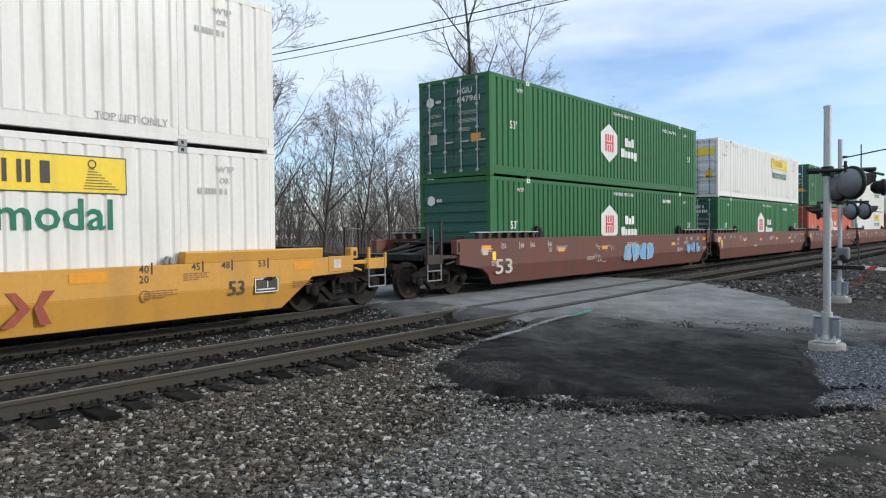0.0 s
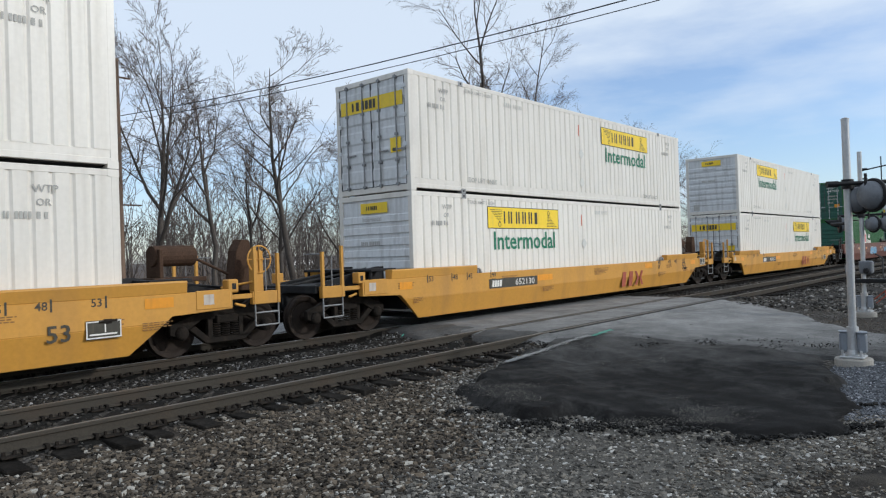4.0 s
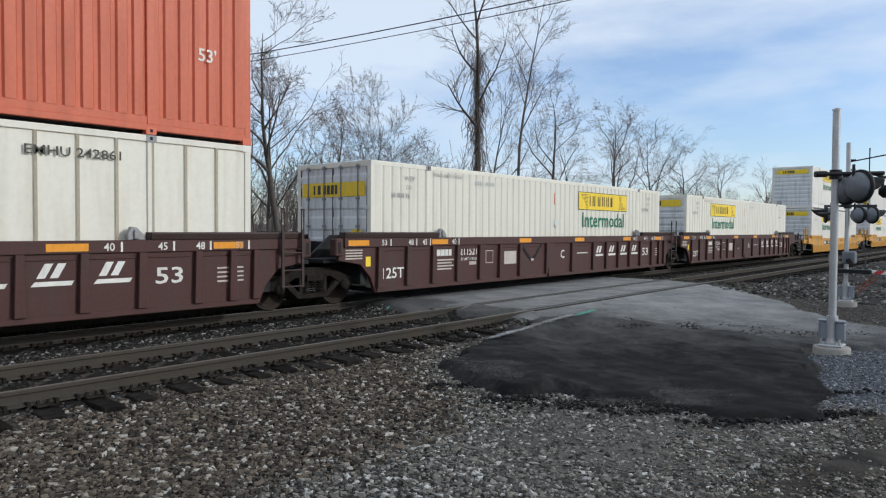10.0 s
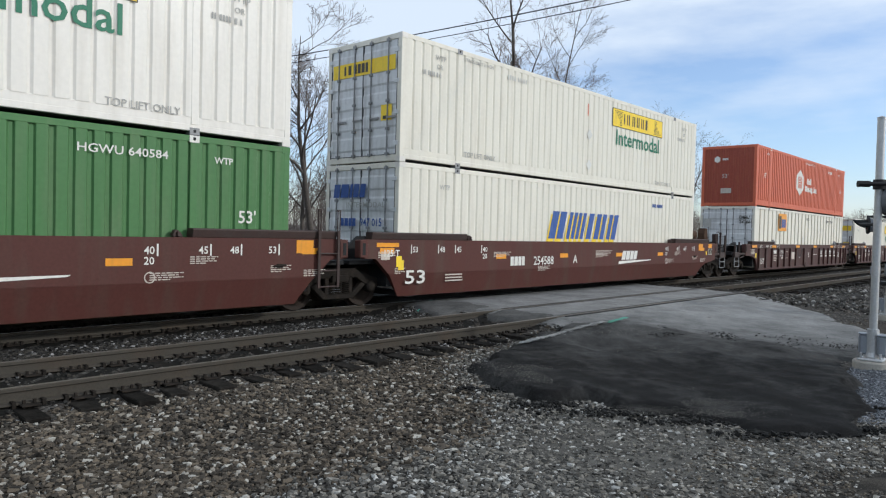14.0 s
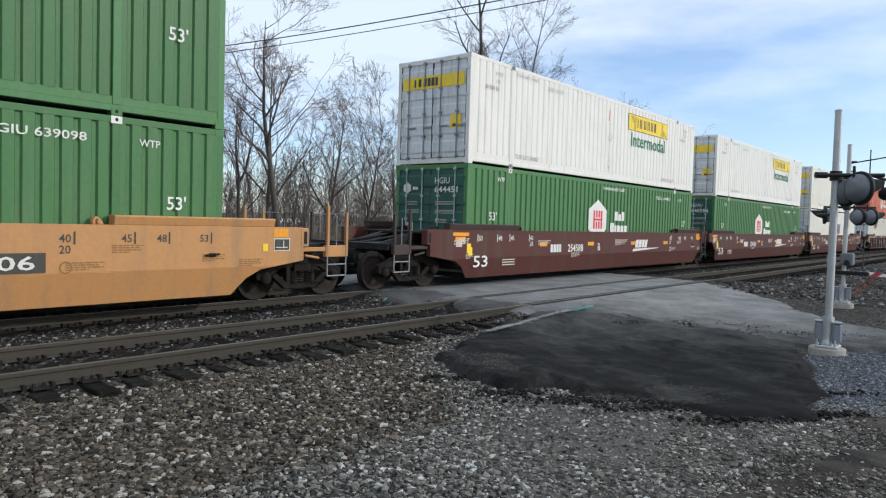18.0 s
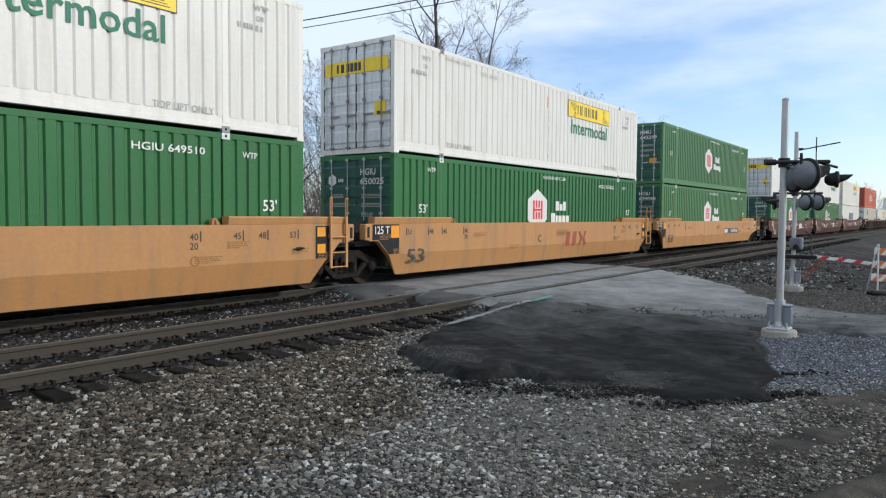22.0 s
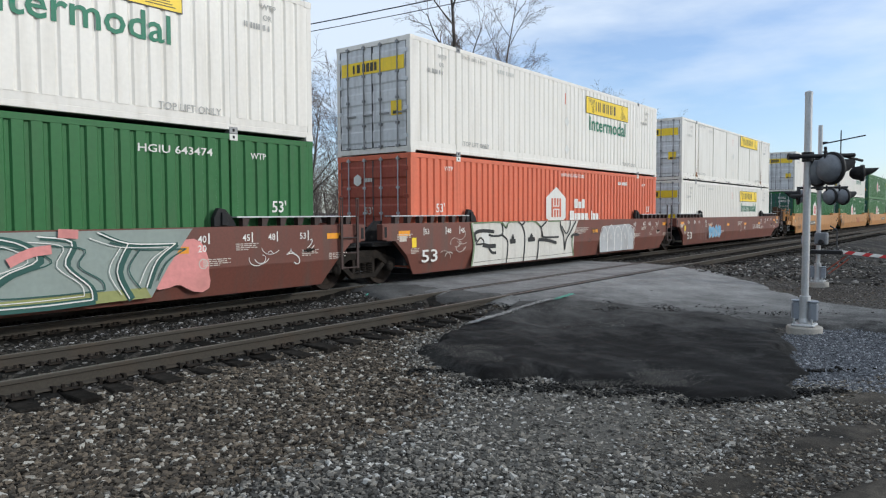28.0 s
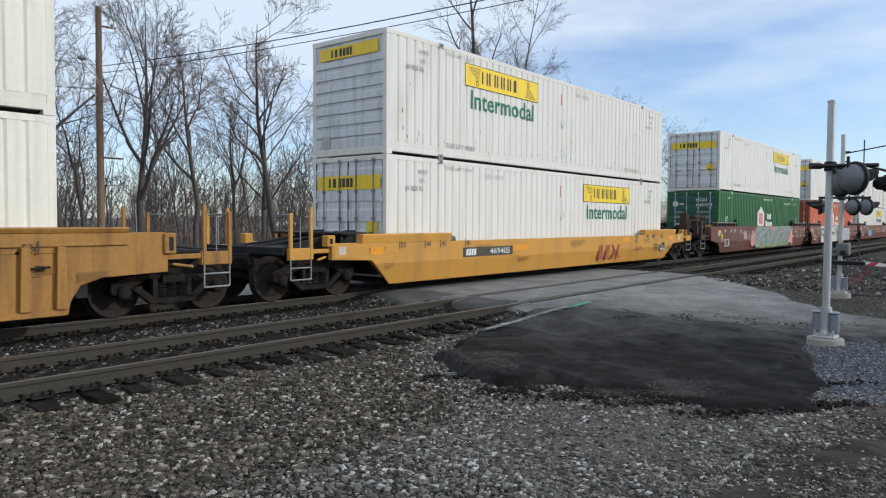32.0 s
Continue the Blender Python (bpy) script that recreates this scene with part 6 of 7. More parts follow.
stack(-238.85, hexbox("rear", "649510"), whitebox("rear"))
well_car("fold", TAN, -238.85, False, True, TANL, (common_marks(INK, tape=False), rear_reflector, black_front, number_panel("765906", 3.2), big_53(INK, 0.24, 0.35), lambda car, top, low: side_put(car, "unit_letter", words("B", 0.24, INK), 6.8, 0.84, -1.545)), brake="rear")
# red-brown three-well car with spray paint
stack(-262.45, whitebox("rear"), whitebox("rear", "smoothbox", "smooth white 53 foot container with a yellow brand panel"))
well_car("fold", REDBROWN, -262.45, True, False, AOKG, (common_marks(WHITEINK), big_53(WHITEINK), framed_notice, fold_marks_short("55192", "A"), faint(21, 1.7, 3.2, 4), graffiti(22, 3.2, 5.2, 0.4, 1.15, 4, SKYBLUE, SILVER)))
stack(-281.75, red("rear"), whitebox("rear"))
well_car("fold", REDBROWN, -281.75, True, True, "red-brown articulated well car covered with white graffiti", (common_marks(WHITEINK), big_53(WHITEINK), long_white_panel(), silver_throwup(10.2, 13.25), tags(33, 0.9, 1.7, 0.6, 1.2, 8, PALEINK), tags(35, 9.2, 10.0, 0.7, 1.2, 6, INK), tags(34, 14.0, 15.8, 0.7, 1.25, 6, PALEINK)))
stack(-301.1, hexbox("rear", "643474", x=6.54), whitebox("rear"))
well_car("fold", REDBROWN, -301.1, False, True, "red-brown articulated well car with pale green graffiti", (common_marks(WHITEINK), big_53(BONE, 0.15, 0.38), pink_clouds, long_green_panel(), car_code("55192", 3.27, True), faint(44, 1.0, 3.2, 5), tags(43, 3.0, 4.8, 1.08, 1.2, 7, PALEINK), tags(45, 14.2, 16.0, 0.8, 1.1, 8, WHITEINK)), brake="rear")
# yellow cars at the end
stack(-324.4, whitebox("rear"), ("whitebox", "front", (GM, specks), WHITEBOX))
well_car("slab", YELLOW, -324.4, False, False, YEL, (common_marks(INK, tape=False), yellow_marks("469405")), low_posts="front")
stack(-347.8, whitebox("rear", "creambox"), whitebox("rear", "creambox"))
well_car("ribtan", WORNYELLOW, -347.8, False, False, "weathered yellow ribbed well car", (common_marks(INK, tape=False),))

# ---- loose stone ----
def stone_material(name, lo, mid, hi, warm):
    m, n, l, b = node_material(name)
    geo = n.new("ShaderNodeNewGeometry")
    ramp = n.new("ShaderNodeValToRGB")
    e = ramp.color_ramp.elements
    e[0].color, e[1].color = (*lo, 1), (*hi, 1)
    for p, c in ((0.45, mid), (0.84, warm), (0.97, hi)):
        e.new(p).color = (*c, 1)
    l.new(geo.outputs["Random Per Island"], ramp.inputs["Fac"])
    co = n.new("ShaderNodeTexCoord")
    tex = n.new("ShaderNodeTexNoise")
    tex.inputs["Scale"].default_value, tex.inputs["Detail"].default_value = 120, 3
    l.new(co.outputs["Object"], tex.inputs["Vector"])
    t = n.new("ShaderNodeMapRange")
    t.inputs["To Min"].default_value, t.inputs["To Max"].default_value = 0.6, 1.4
    l.new(tex.outputs["Fac"], t.inputs["Value"])
    hs = n.new("ShaderNodeHueSaturation")
    l.new(ramp.outputs["Color"], hs.inputs["Color"])
    l.new(t.outputs["Result"], hs.inputs["Value"])
    l.new(hs.outputs["Color"], b.inputs["Base Color"])
    b.inputs["Roughness"].default_value = 0.85
    b.inputs["Specular IOR Level"].default_value = 0.15
    return m


STONE = stone_material("crushed_stone", (0.038, 0.036, 0.032), (0.120, 0.113, 0.102), (0.42, 0.41, 0.385), (0.20, 0.183, 0.155))
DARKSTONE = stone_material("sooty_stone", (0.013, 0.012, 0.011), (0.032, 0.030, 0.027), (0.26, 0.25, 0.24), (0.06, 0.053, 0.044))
BROWNSTONE = stone_material("weathered_ballast", (0.021, 0.018, 0.015), (0.076, 0.064, 0.051), (0.36, 0.34, 0.30), (0.138, 0.110, 0.081))
DIRTSTONE = stone_material("dirty_pebbles", (0.03, 0.026, 0.022), (0.075, 0.065, 0.054), (0.34, 0.32, 0.28), (0.14, 0.115, 0.085))
YARDSTONE = stone_material("yard_rubble", (0.02, 0.019, 0.018), (0.065, 0.062, 0.057), (0.30, 0.29, 0.27), (0.11, 0.10, 0.088))
GRIT = stone_material("pale_grit", (0.07, 0.066, 0.06), (0.15, 0.142, 0.128), (0.40, 0.38, 0.34), (0.22, 0.205, 0.18))
CRUMB = stone_material("black_crumbs", (0.010, 0.010, 0.0095), (0.018, 0.0175, 0.017), (0.05, 0.048, 0.045), (0.026, 0.025, 0.023))
PALESTONE = stone_material("fine_pale_stone", (0.055, 0.058, 0.066), (0.118, 0.125, 0.138), (0.32, 0.33, 0.35), (0.155, 0.163, 0.177))


def shapes(rng, count):
    """Broken stones: a box of eight corners, each pushed about, with a cap and a foot corner; all faces flat and sharp."""
    v = np.array([(x, y, z) for z in (-0.7, 0.7) for x, y in ((-0.8, -0.8), (0.8, -0.8), (0.8, 0.8), (-0.8, 0.8))] + [(0, 0, 1.0), (0, 0, -1.0)])
    f = np.array([t for i in range(4) for j in [(i + 1) % 4] for t in ((i, j, j + 4), (i, j + 4, i + 4), (i + 4, j + 4, 8), (j, i, 9))])
    return [(v + rng.uniform(-0.42, 0.42, (10, 3))) * rng.uniform((0.85, 0.6, 0.45), (1.25, 0.95, 0.8)) for _ in range(count)], f


def scatter(name, mat, spots, sizes, seed, lift=0.25, holes=(), up=0.0):
    rng = np.random.default_rng(seed)
    kinds, f = shapes(rng, 40)
    xs, ys = spots
    ok = np.ones(len(xs), bool)
    for poly in holes:
        ok &= ~(inside(xs, ys, poly) & (edge_distance(xs, ys, poly) > 0.04))
    ok &= ~((ys > -5.32) & (ys < -2.6) & (np.abs((xs + 1.25) % 0.5 - 0.25) < 0.135))      # ties stay bare
    xs, ys = xs[ok], ys[ok]
    n = len(xs)
    size = rng.uniform(*sizes, n) * rng.choice((0.7, 1.0, 1.0, 1.35), n)
    zs = land(xs, ys) + bumps(xs, ys) * (ys < -5.3) + size * lift + up
    allv = np.empty((n, 10, 3))
    for k, v in enumerate(kinds):
        idx = np.where(np.arange(n) % len(kinds) == k)[0]
        a = rng.uniform(0, 6.283, len(idx))
        tilt = rng.uniform(-0.6, 0.6, len(idx))
        ca, sa, ct, st = np.cos(a), np.sin(a), np.cos(tilt), np.sin(tilt)
        x, y, z = v[:, 0][None], v[:, 1][None], v[:, 2][None]
        y2, z2 = y * ct[:, None] - z * st[:, None], y * st[:, None] + z * ct[:, None]
        allv[idx] = np.stack([x * ca[:, None] - y2 * sa[:, None], x * sa[:, None] + y2 * ca[:, None], z2], 2) * size[idx, None, None] / 2
    allv += np.stack([xs, ys, zs], 1)[:, None]
    faces = (f[None] + 10 * np.arange(n)[:, None, None]).reshape(-1, 3)
    me = bpy.data.meshes.new(name)
    me.vertices.add(n * 10)
    me.vertices.foreach_set("co", allv.ravel())
    me.loops.add(len(faces) * 3)
    me.loops.foreach_set("vertex_index", faces.ravel().astype(np.int32))
    me.polygons.add(len(faces))
    me.polygons.foreach_set("loop_start", np.arange(0, len(faces) * 3, 3, dtype=np.int32))
    me.update()
    me.validate()
    me.shade_flat()
    me.materials.append(mat)
    return new(name, me)


def spread(seed, *areas):
    rng = np.random.default_rng(seed)
    xs, ys = [], []
    for x0, x1, y0, y1, per in areas:
        n = int((x1 - x0) * (y1 - y0) * per)
        xs.append(rng.uniform(x0, x1, n))
        ys.append(rng.uniform(y0, y1, n))
    return np.concatenate(xs), np.concatenate(ys)


DIRT = [(3.4, -11.1), (4.4, -10.9), (5.6, -11.0), (6.5, -11.1), (7.5, -11.6), (8.3, -11.35), (9.2, -11.45), (10.3, -12.1), (10.6, -13.4), (3.4, -13.4)]
PALE = [(9.0, -11.05), (10.6, -10.6), (12.3, -10.15), (13.3, -10.3), (13.3, -12.6), (10.4, -12.0), (9.2, -11.3)]
CLEAN = [(0.4, -13.2), (0.4, -8.5), (2.4, -8.25), (4.4, -8.3), (5.6, -8.2), (6.5, -7.6), (7.2, -6.4), (8.2, -5.6), (12.4, -5.0), (12.4, -13.2)]      # grey stone tipped by the road; the rest is old ballast
def both_sides(seed, *areas):
    """Spots in the areas, split into those on the clean stone and those on the old ballast, with a ragged border."""
    xs, ys = spread(seed, *areas)
    rng = np.random.default_rng(seed + 100)
    jx, jy = xs + rng.normal(0, 0.22, len(xs)), ys + rng.normal(0, 0.22, len(ys))
    m = inside(jx, jy, CLEAN)
    return (xs[m], ys[m]), (xs[~m], ys[~m])


clean, old = both_sides(1, (-6.0, 0.6, -10.0, -5.0, 170), (0.6, 3.0, -12.3, -4.95, 1080), (3.0, 5.5, -11.0, -4.95, 950), (5.5, 9.2, -8.9, -4.95, 760), (5.5, 9.2, -11.6, -8.9, 330), (9.2, 12.0, -6.0, -4.9, 420))
tagged(scatter("gravel", STONE, clean, (0.020, 0.048), 5, 0.15, (PATCH, DIRT, PALE)), "loose grey crushed stone beside the road", "gravel", "", "stuff")
tagged(scatter("shoulder_ballast", BROWNSTONE, old, (0.024, 0.056), 22, 0.17, (PATCH, DIRT, PALE)), "brown weathered ballast stones on the track shoulder", "ballast", "", "stuff")
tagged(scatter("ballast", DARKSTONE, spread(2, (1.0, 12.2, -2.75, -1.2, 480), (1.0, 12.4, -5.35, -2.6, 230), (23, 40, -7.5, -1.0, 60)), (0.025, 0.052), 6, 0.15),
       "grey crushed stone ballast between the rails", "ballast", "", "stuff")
tagged(scatter("fine_gravel", PALESTONE, spread(3, (8.8, 13.4, -12.7, -10.1, 1500)), (0.014, 0.030), 7, 0.3, (PATCH,)), "fine pale blue-grey gravel round the signal mast", "gravel", "", "stuff")
tagged(scatter("trodden_gravel", STONE, spread(11, (4.4, 9.6, -11.6, -8.2, 1250)), (0.010, 0.024), 12, 0.10, (PATCH, PALE, DIRT)), "fine trodden grey gravel", "gravel", "", "stuff")
tagged(scatter("loose_gravel", STONE, spread(14, (4.2, 10.2, -12.6, -10.4, 420)), (0.010, 0.032), 15, 0.10, (PATCH, PALE)), "small grey stones pressed into dirt", "gravel", "", "stuff")
tagged(scatter("sparse_gravel", DIRTSTONE, spread(4, (3.4, 10.4, -13.2, -10.2, 800), (17.0, 30, -12.5, -7.5, 80), (23.5, 46, -9.5, -5.0, 30)), (0.010, 0.034), 8, 0.10, (PATCH, PALE)), "scattered small stones in brown dirt", "gravel", "", "stuff")
rut = lambda x, y: np.exp(-((y + 11.75 + 0.28 * (x - 5.5) + 0.05 * np.sin(2.2 * x)) / 0.16) ** 2) + np.exp(-((y + 12.55 + 0.28 * (x - 5.5) + 0.06 * np.sin(1.7 * x + 1)) / 0.18) ** 2)
DIRTMAT = asphalt("brown_dirt", (0.020, 0.0185, 0.0165), (0.105, 0.092, 0.075), (0.38, 0.74), 1.7)
tagged(blanket("dirt", DIRT, DIRTMAT, 0.07, lambda x, y: 0.004 - 0.06 * rut(x, y) + 0.05 * rut(x, y + 0.30) + 0.016 * np.sin(2.1 * x + 3 * y) * np.sin(1.3 * x - 2.3 * y) + 0.010 * np.sin(7.1 * x + 5 * y) * np.sin(6.3 * y - 3 * x), 0.22, 4, 1.0), "brown dirt with tyre ruts", "dirt", "", "structure")
FINES = asphalt("grey_stone_dust", (0.050, 0.047, 0.042), (0.125, 0.118, 0.104), (0.36, 0.66), 1.6)
tagged(blanket("fine_bed", [(4.2, -10.9), (4.6, -8.9), (5.6, -8.3), (6.6, -8.3), (8.2, -8.4), (8.6, -11.0), (7.4, -11.5), (5.6, -11.0)], FINES, 0.1, lambda x, y: 0.006 + 0 * x, 0.12, 6, 1.0), "grey stone dust between small stones", "gravel", "", "structure")
tagged(blanket("gravel_bed", PALE, asphalt("pale_gravel_bed", (0.055, 0.058, 0.066), (0.12, 0.125, 0.137), (0.3, 0.7), 14.0), 0.1, lambda x, y: 0.003 + 0 * x, 0.05, 5, 1.0), "pale blue-grey gravel bed", "gravel", "", "structure")


def clusters(seed, *spots):
    """Spots thick in the middle of each cluster and thin outwards: x, y, radius along and across, count."""
    rng = np.random.default_rng(seed)
    xs, ys = [], []
    for x, y, a, b, n in spots:
        u, v = rng.normal(0, a, n), rng.normal(0, b, n)
        xs.append(x + 0.77 * u + 0.64 * v)
        ys.append(y - 0.64 * u + 0.77 * v)
    return np.concatenate(xs), np.concatenate(ys)


# pale grit and dust trodden into the patch, black crumbs along its front
tagged(scatter("grit", GRIT, clusters(31, (7.95, -9.75, 0.26, 0.12, 1500), (8.25, -9.45, 0.28, 0.10, 1200), (7.40, -9.20, 0.20, 0.12, 900), (7.95, -8.95, 0.12, 0.07, 900), (8.5, -8.85, 0.25, 0.08, 1300), (11.3, -7.55, 0.40, 0.2, 1000), (12.3, -6.35, 0.45, 0.16, 1000)), (0.003, 0.006), 32, 0.2, (), 0.094), "pale grit trodden into fresh asphalt", "gravel", "", "stuff")
tagged(scatter("yard_stones", YARDSTONE, spread(51, (21.5, 46, -10.5, -5.4, 34), (23.6, 34, -6.4, -5.0, 60)), (0.04, 0.11), 52, 0.2), "grey stones and rubble strewn beside the tracks", "rubble", "", "stuff")
tagged(scatter("grit", GRIT, clusters(35, (8.05, -6.95, 0.42, 0.16, 1500), (7.7, -7.35, 0.25, 0.15, 1100), (7.55, -7.8, 0.2, 0.12, 700)), (0.003, 0.006), 36, 0.2, (), 0.165), "pale grit trodden into fresh asphalt", "gravel", "", "stuff")
tagged(scatter("asphalt_crumbs", CRUMB, clusters(41, (6.95, -8.15, 0.25, 0.08, 160), (7.3, -8.9, 0.35, 0.10, 260), (7.55, -9.6, 0.35, 0.10, 260), (7.75, -10.5, 0.35, 0.12, 300), (8.4, -11.1, 0.25, 0.08, 120), (9.6, -10.95, 0.4, 0.05, 70), (7.2, -7.3, 0.4, 0.08, 160)), (0.012, 0.05), 42, 0.2, (), 0.02), "black crumbs along the edge of fresh asphalt", "rubble", "", "stuff")
tagged(scatter("asphalt_crumbs", CRUMB, clusters(43, (12.6, -6.0, 0.8, 0.16, 700), (13.4, -7.4, 0.9, 0.22, 900), (13.7, -9.0, 0.8, 0.22, 700), (12.0, -5.3, 0.5, 0.12, 400)), (0.006, 0.026), 44, 0.2, (), 0.05), "black crumbs along the edge of fresh asphalt", "rubble", "", "stuff")

# ---- trees ----
TWIG = paint("twig_bark", (0.145, 0.118, 0.102), 0.9, 0, 0.2, (0.08, 0.065, 0.055), 0.4, 1, False, 0, 10, 0.15)


def grow(seed, height, radius, fork=0.35, spreadout=0.55, kids=(9, 6, 5, 4), lean=(0.0, 0.0), gnarl=0.16, levels=4, reach=1.0):
    """Branch lines of a bare tree: lists of (points, radii, level)."""
    rng = random.Random(seed)
    out = []

    def branch(p, d, length, r, level):
        n = (9, 5, 3, 2, 2)[min(level, 4)]
        pts, rad = [p.copy()], [r]
        tip = 0.07 if level == 0 else 0.3
        for i in range(n):
            w = gnarl * (0.65 if level == 0 else 1.15)
            d = (d + Vector((rng.gauss(0, w), rng.gauss(0, w), rng.gauss((0.15, 0.07, 0.03, 0.0, 0.0)[min(level, 4)], w * 0.6)))).normalized()
            p = p + d * (length / n)
            pts.append(p.copy())
            rad.append(max(r * (1 - (1 - tip) * (i + 1) / n), 0.006))
        out.append((pts, rad, level))
        if level >= levels:
            return
        count = (kids[level] if level < len(kids) else 3) + (1 if 0 < level < 3 and levels > 2 else 0)
        for k in range(count):
            lo = fork if level == 0 else 0.25
            u = lo + (1 - lo) * (k + rng.uniform(0.1, 0.9)) / count
            i = min(int(u * n), n - 1)
            q = pts[i].lerp(pts[i + 1], u * n - i)
            dd = (pts[i + 1] - pts[i]).normalized()
            side = Vector((rng.gauss(0, 1), rng.gauss(0, 1), rng.gauss(0, 0.5)))
            side = (side - side.dot(dd) * dd).normalized()
            ang = rng.uniform(0.45, 1.0) * (spreadout / 0.55)
            nd = dd * math.cos(ang) + side * math.sin(ang)
            ln = length * (0.50 if level == 0 else (0.52, 0.50, 0.42)[min(level - 1, 2)]) * rng.uniform(0.6, 1.1) * ((1.15 - 0.6 * u) * reach if level == 0 else 1.0)
            branch(q, nd, ln, max(rad[i] * (rng.uniform(0.45, 0.68) if level == 0 else rng.uniform(0.40, 0.56)), 0.005), level + 1)

    branch(Vector((0, 0, -0.3)), Vector((lean[0], lean[1], 1)).normalized(), height * 0.9, radius, 0)
    return out


def tubes(name, lines, sides, mat):
    """All lines as thin tapered tubes in one mesh."""
    vs, fs, base = [], [], 0
    for pts, rad, n in ((p, r, sides(l)) for p, r, l in lines):
        ring = [(math.cos(6.2832 * k / n), math.sin(6.2832 * k / n)) for k in range(n)]
        d = (pts[-1] - pts[0]).normalized()
        u = d.orthogonal().normalized()
        w = d.cross(u)
        for p, r in zip(pts, rad):
            for c, s in ring:
                q = p + u * (r * c) + w * (r * s)
                vs.append((q.x, q.y, q.z))
        for i in range(len(pts) - 1):
            for k in range(n):
                a, b = base + i * n + k, base + i * n + (k + 1) % n
                fs.append((a, b, b + n, a + n))
        base += len(pts) * n
    me = bpy.data.meshes.new(name)
    me.from_pydata(vs, [], fs)
    me.materials.append(mat)
    me.shade_smooth()
    return me


def bare_tree(az, el, y, seed, radius, label, fork=0.35, spreadout=0.55, kids=(10, 7, 5, 4), lean=(0, 0), vines=False, gnarl=0.16, reach=1.0):
    """A leafless tree seen from the crossing at a bearing; its top at an elevation; y: how far behind the tracks."""
    dist = (y - CAM[1]) / math.cos(radians(az))
    x = dist * math.sin(radians(az))
    z = float(land(x, y))
    h = CAM[2] + dist * math.tan(radians(el)) - z
    t = thing("tree", label, "tree", "bare trees behind the tracks", pose(x, y, z))
    lines = grow(seed, h, radius * 0.95, fork, spreadout, kids, lean, gnarl, reach=reach)
    k = h / max(p.z for pts, _, _ in lines for p in pts)
    lines = [([p * k for p in pts], rad, lv) for pts, rad, lv in lines]
    part("trunk", tubes("trunk", [l for l in lines if l[2] <= 1], lambda l: 8 if l == 0 else 6, BARK), t)
    cr = part("crown", tubes("crown", [l for l in lines if l[2] >= 2], lambda l: 4 if l == 2 else 3, TWIG), t)
    cr["kind"] = "stuff"
    if vines:
        rng = random.Random(seed)
        strands = []
        for _ in range(620):
            a, zz = rng.uniform(0, 6.283), rng.uniform(1.5, h * 0.60)
            r = rng.uniform(0.1, 0.42) * (1.5 + 0.9 * math.sin(zz * 1.3 + a)) * (1.3 - zz / h)
            stem = lines[0][0]
            j = max(i for i in range(len(stem) - 1) if stem[i].z <= zz)
            o = stem[j].lerp(stem[j + 1], min((zz - stem[j].z) / max(stem[j + 1].z - stem[j].z, 0.01), 1.0))
            p = o + Vector((r * math.cos(a), r * math.sin(a), 0))
            q = p + Vector((rng.gauss(0, 0.25), rng.gauss(0, 0.25), -rng.uniform(0.4, 1.5)))
            strands.append(([p, (p + q) / 2 + Vector((rng.gauss(0, 0.15), rng.gauss(0, 0.15), 0)), q], [0.014, 0.024, 0.010], 3))
        vn = part("vines", tubes("vines", strands, lambda l: 3, TWIG), t, label="tangled brown vines")
        vn["kind"] = "stuff"
    return t


TALL, THIN, SPREAD = "tall leafless tree with grey-brown bark behind the tracks", "slender leafless tree behind the tracks", "leafless tree with wide spreading limbs behind the tracks"
bare_tree(20.6, 22.0, 13.0, 11, 0.27, SPREAD, 0.30, 0.62, (9, 7, 6, 4), (0.02, 0))
bare_tree(22.3, 17.0, 14.5, 12, 0.15, "leaning leafless tree beside a utility pole", 0.35, 0.5, (8, 6, 5, 3), (0.22, 0))
bare_tree(24.0, 13.5, 15.5, 13, 0.13, "leaning leafless tree beside a utility pole", 0.4, 0.5, (8, 6, 5, 3), (0.14, 0.05))
bare_tree(27.6, 19.0, 13.5, 14, 0.20, TALL, 0.28, 0.45, (12, 7, 6, 4), (0.0, 0), gnarl=0.10)
bare_tree(31.4, 16.0, 14.0, 15, 0.16, TALL, 0.4, 0.5, (9, 7, 5, 4), (0.02, 0), gnarl=0.16, reach=0.75)
bare_tree(34.5, 13.0, 16.0, 16, 0.13, THIN, 0.3, 0.5, (10, 6, 5, 3))
bare_tree(37.9, 17.6, 14.0, 17, 0.20, TALL, 0.42, 0.5, (9, 7, 5, 4), (-0.10, 0), gnarl=0.15, reach=0.7)
bare_tree(36.4, 14.5, 15.0, 18, 0.14, THIN, 0.3, 0.5, (10, 7, 5, 4), gnarl=0.12)
bare_tree(41.0, 12.6, 16.5, 19, 0.13, THIN, 0.25, 0.5, (11, 7, 5, 4), gnarl=0.12)
bare_tree(44.1, 12.8, 17.0, 20, 0.12, THIN, 0.25, 0.45, (11, 7, 5, 4), gnarl=0.10)
bare_tree(46.6, 9.8, 18.0, 21, 0.12, THIN, 0.22, 0.5, (11, 7, 5, 3))
bare_tree(48.6, 8.0, 17.0, 22, 0.11, THIN, 0.2, 0.55, (11, 7, 5, 3))
bare_tree(53.1, 24.5, 14.5, 123, 0.30, "tall leafless tree hung with brown vines", 0.40, 0.50, (9, 7, 6, 4), (0.0, 0), True, 0.11, 0.62)
bare_tree(53.6, 15.0, 15.0, 24, 0.13, THIN, 0.4, 0.4, (8, 6, 5, 3), gnarl=0.1)
bare_tree(55.5, 20.8, 15.5, 325, 0.17, TALL, 0.45, 0.50, (9, 7, 6, 4), (0.20, 0), gnarl=0.08, reach=0.55)
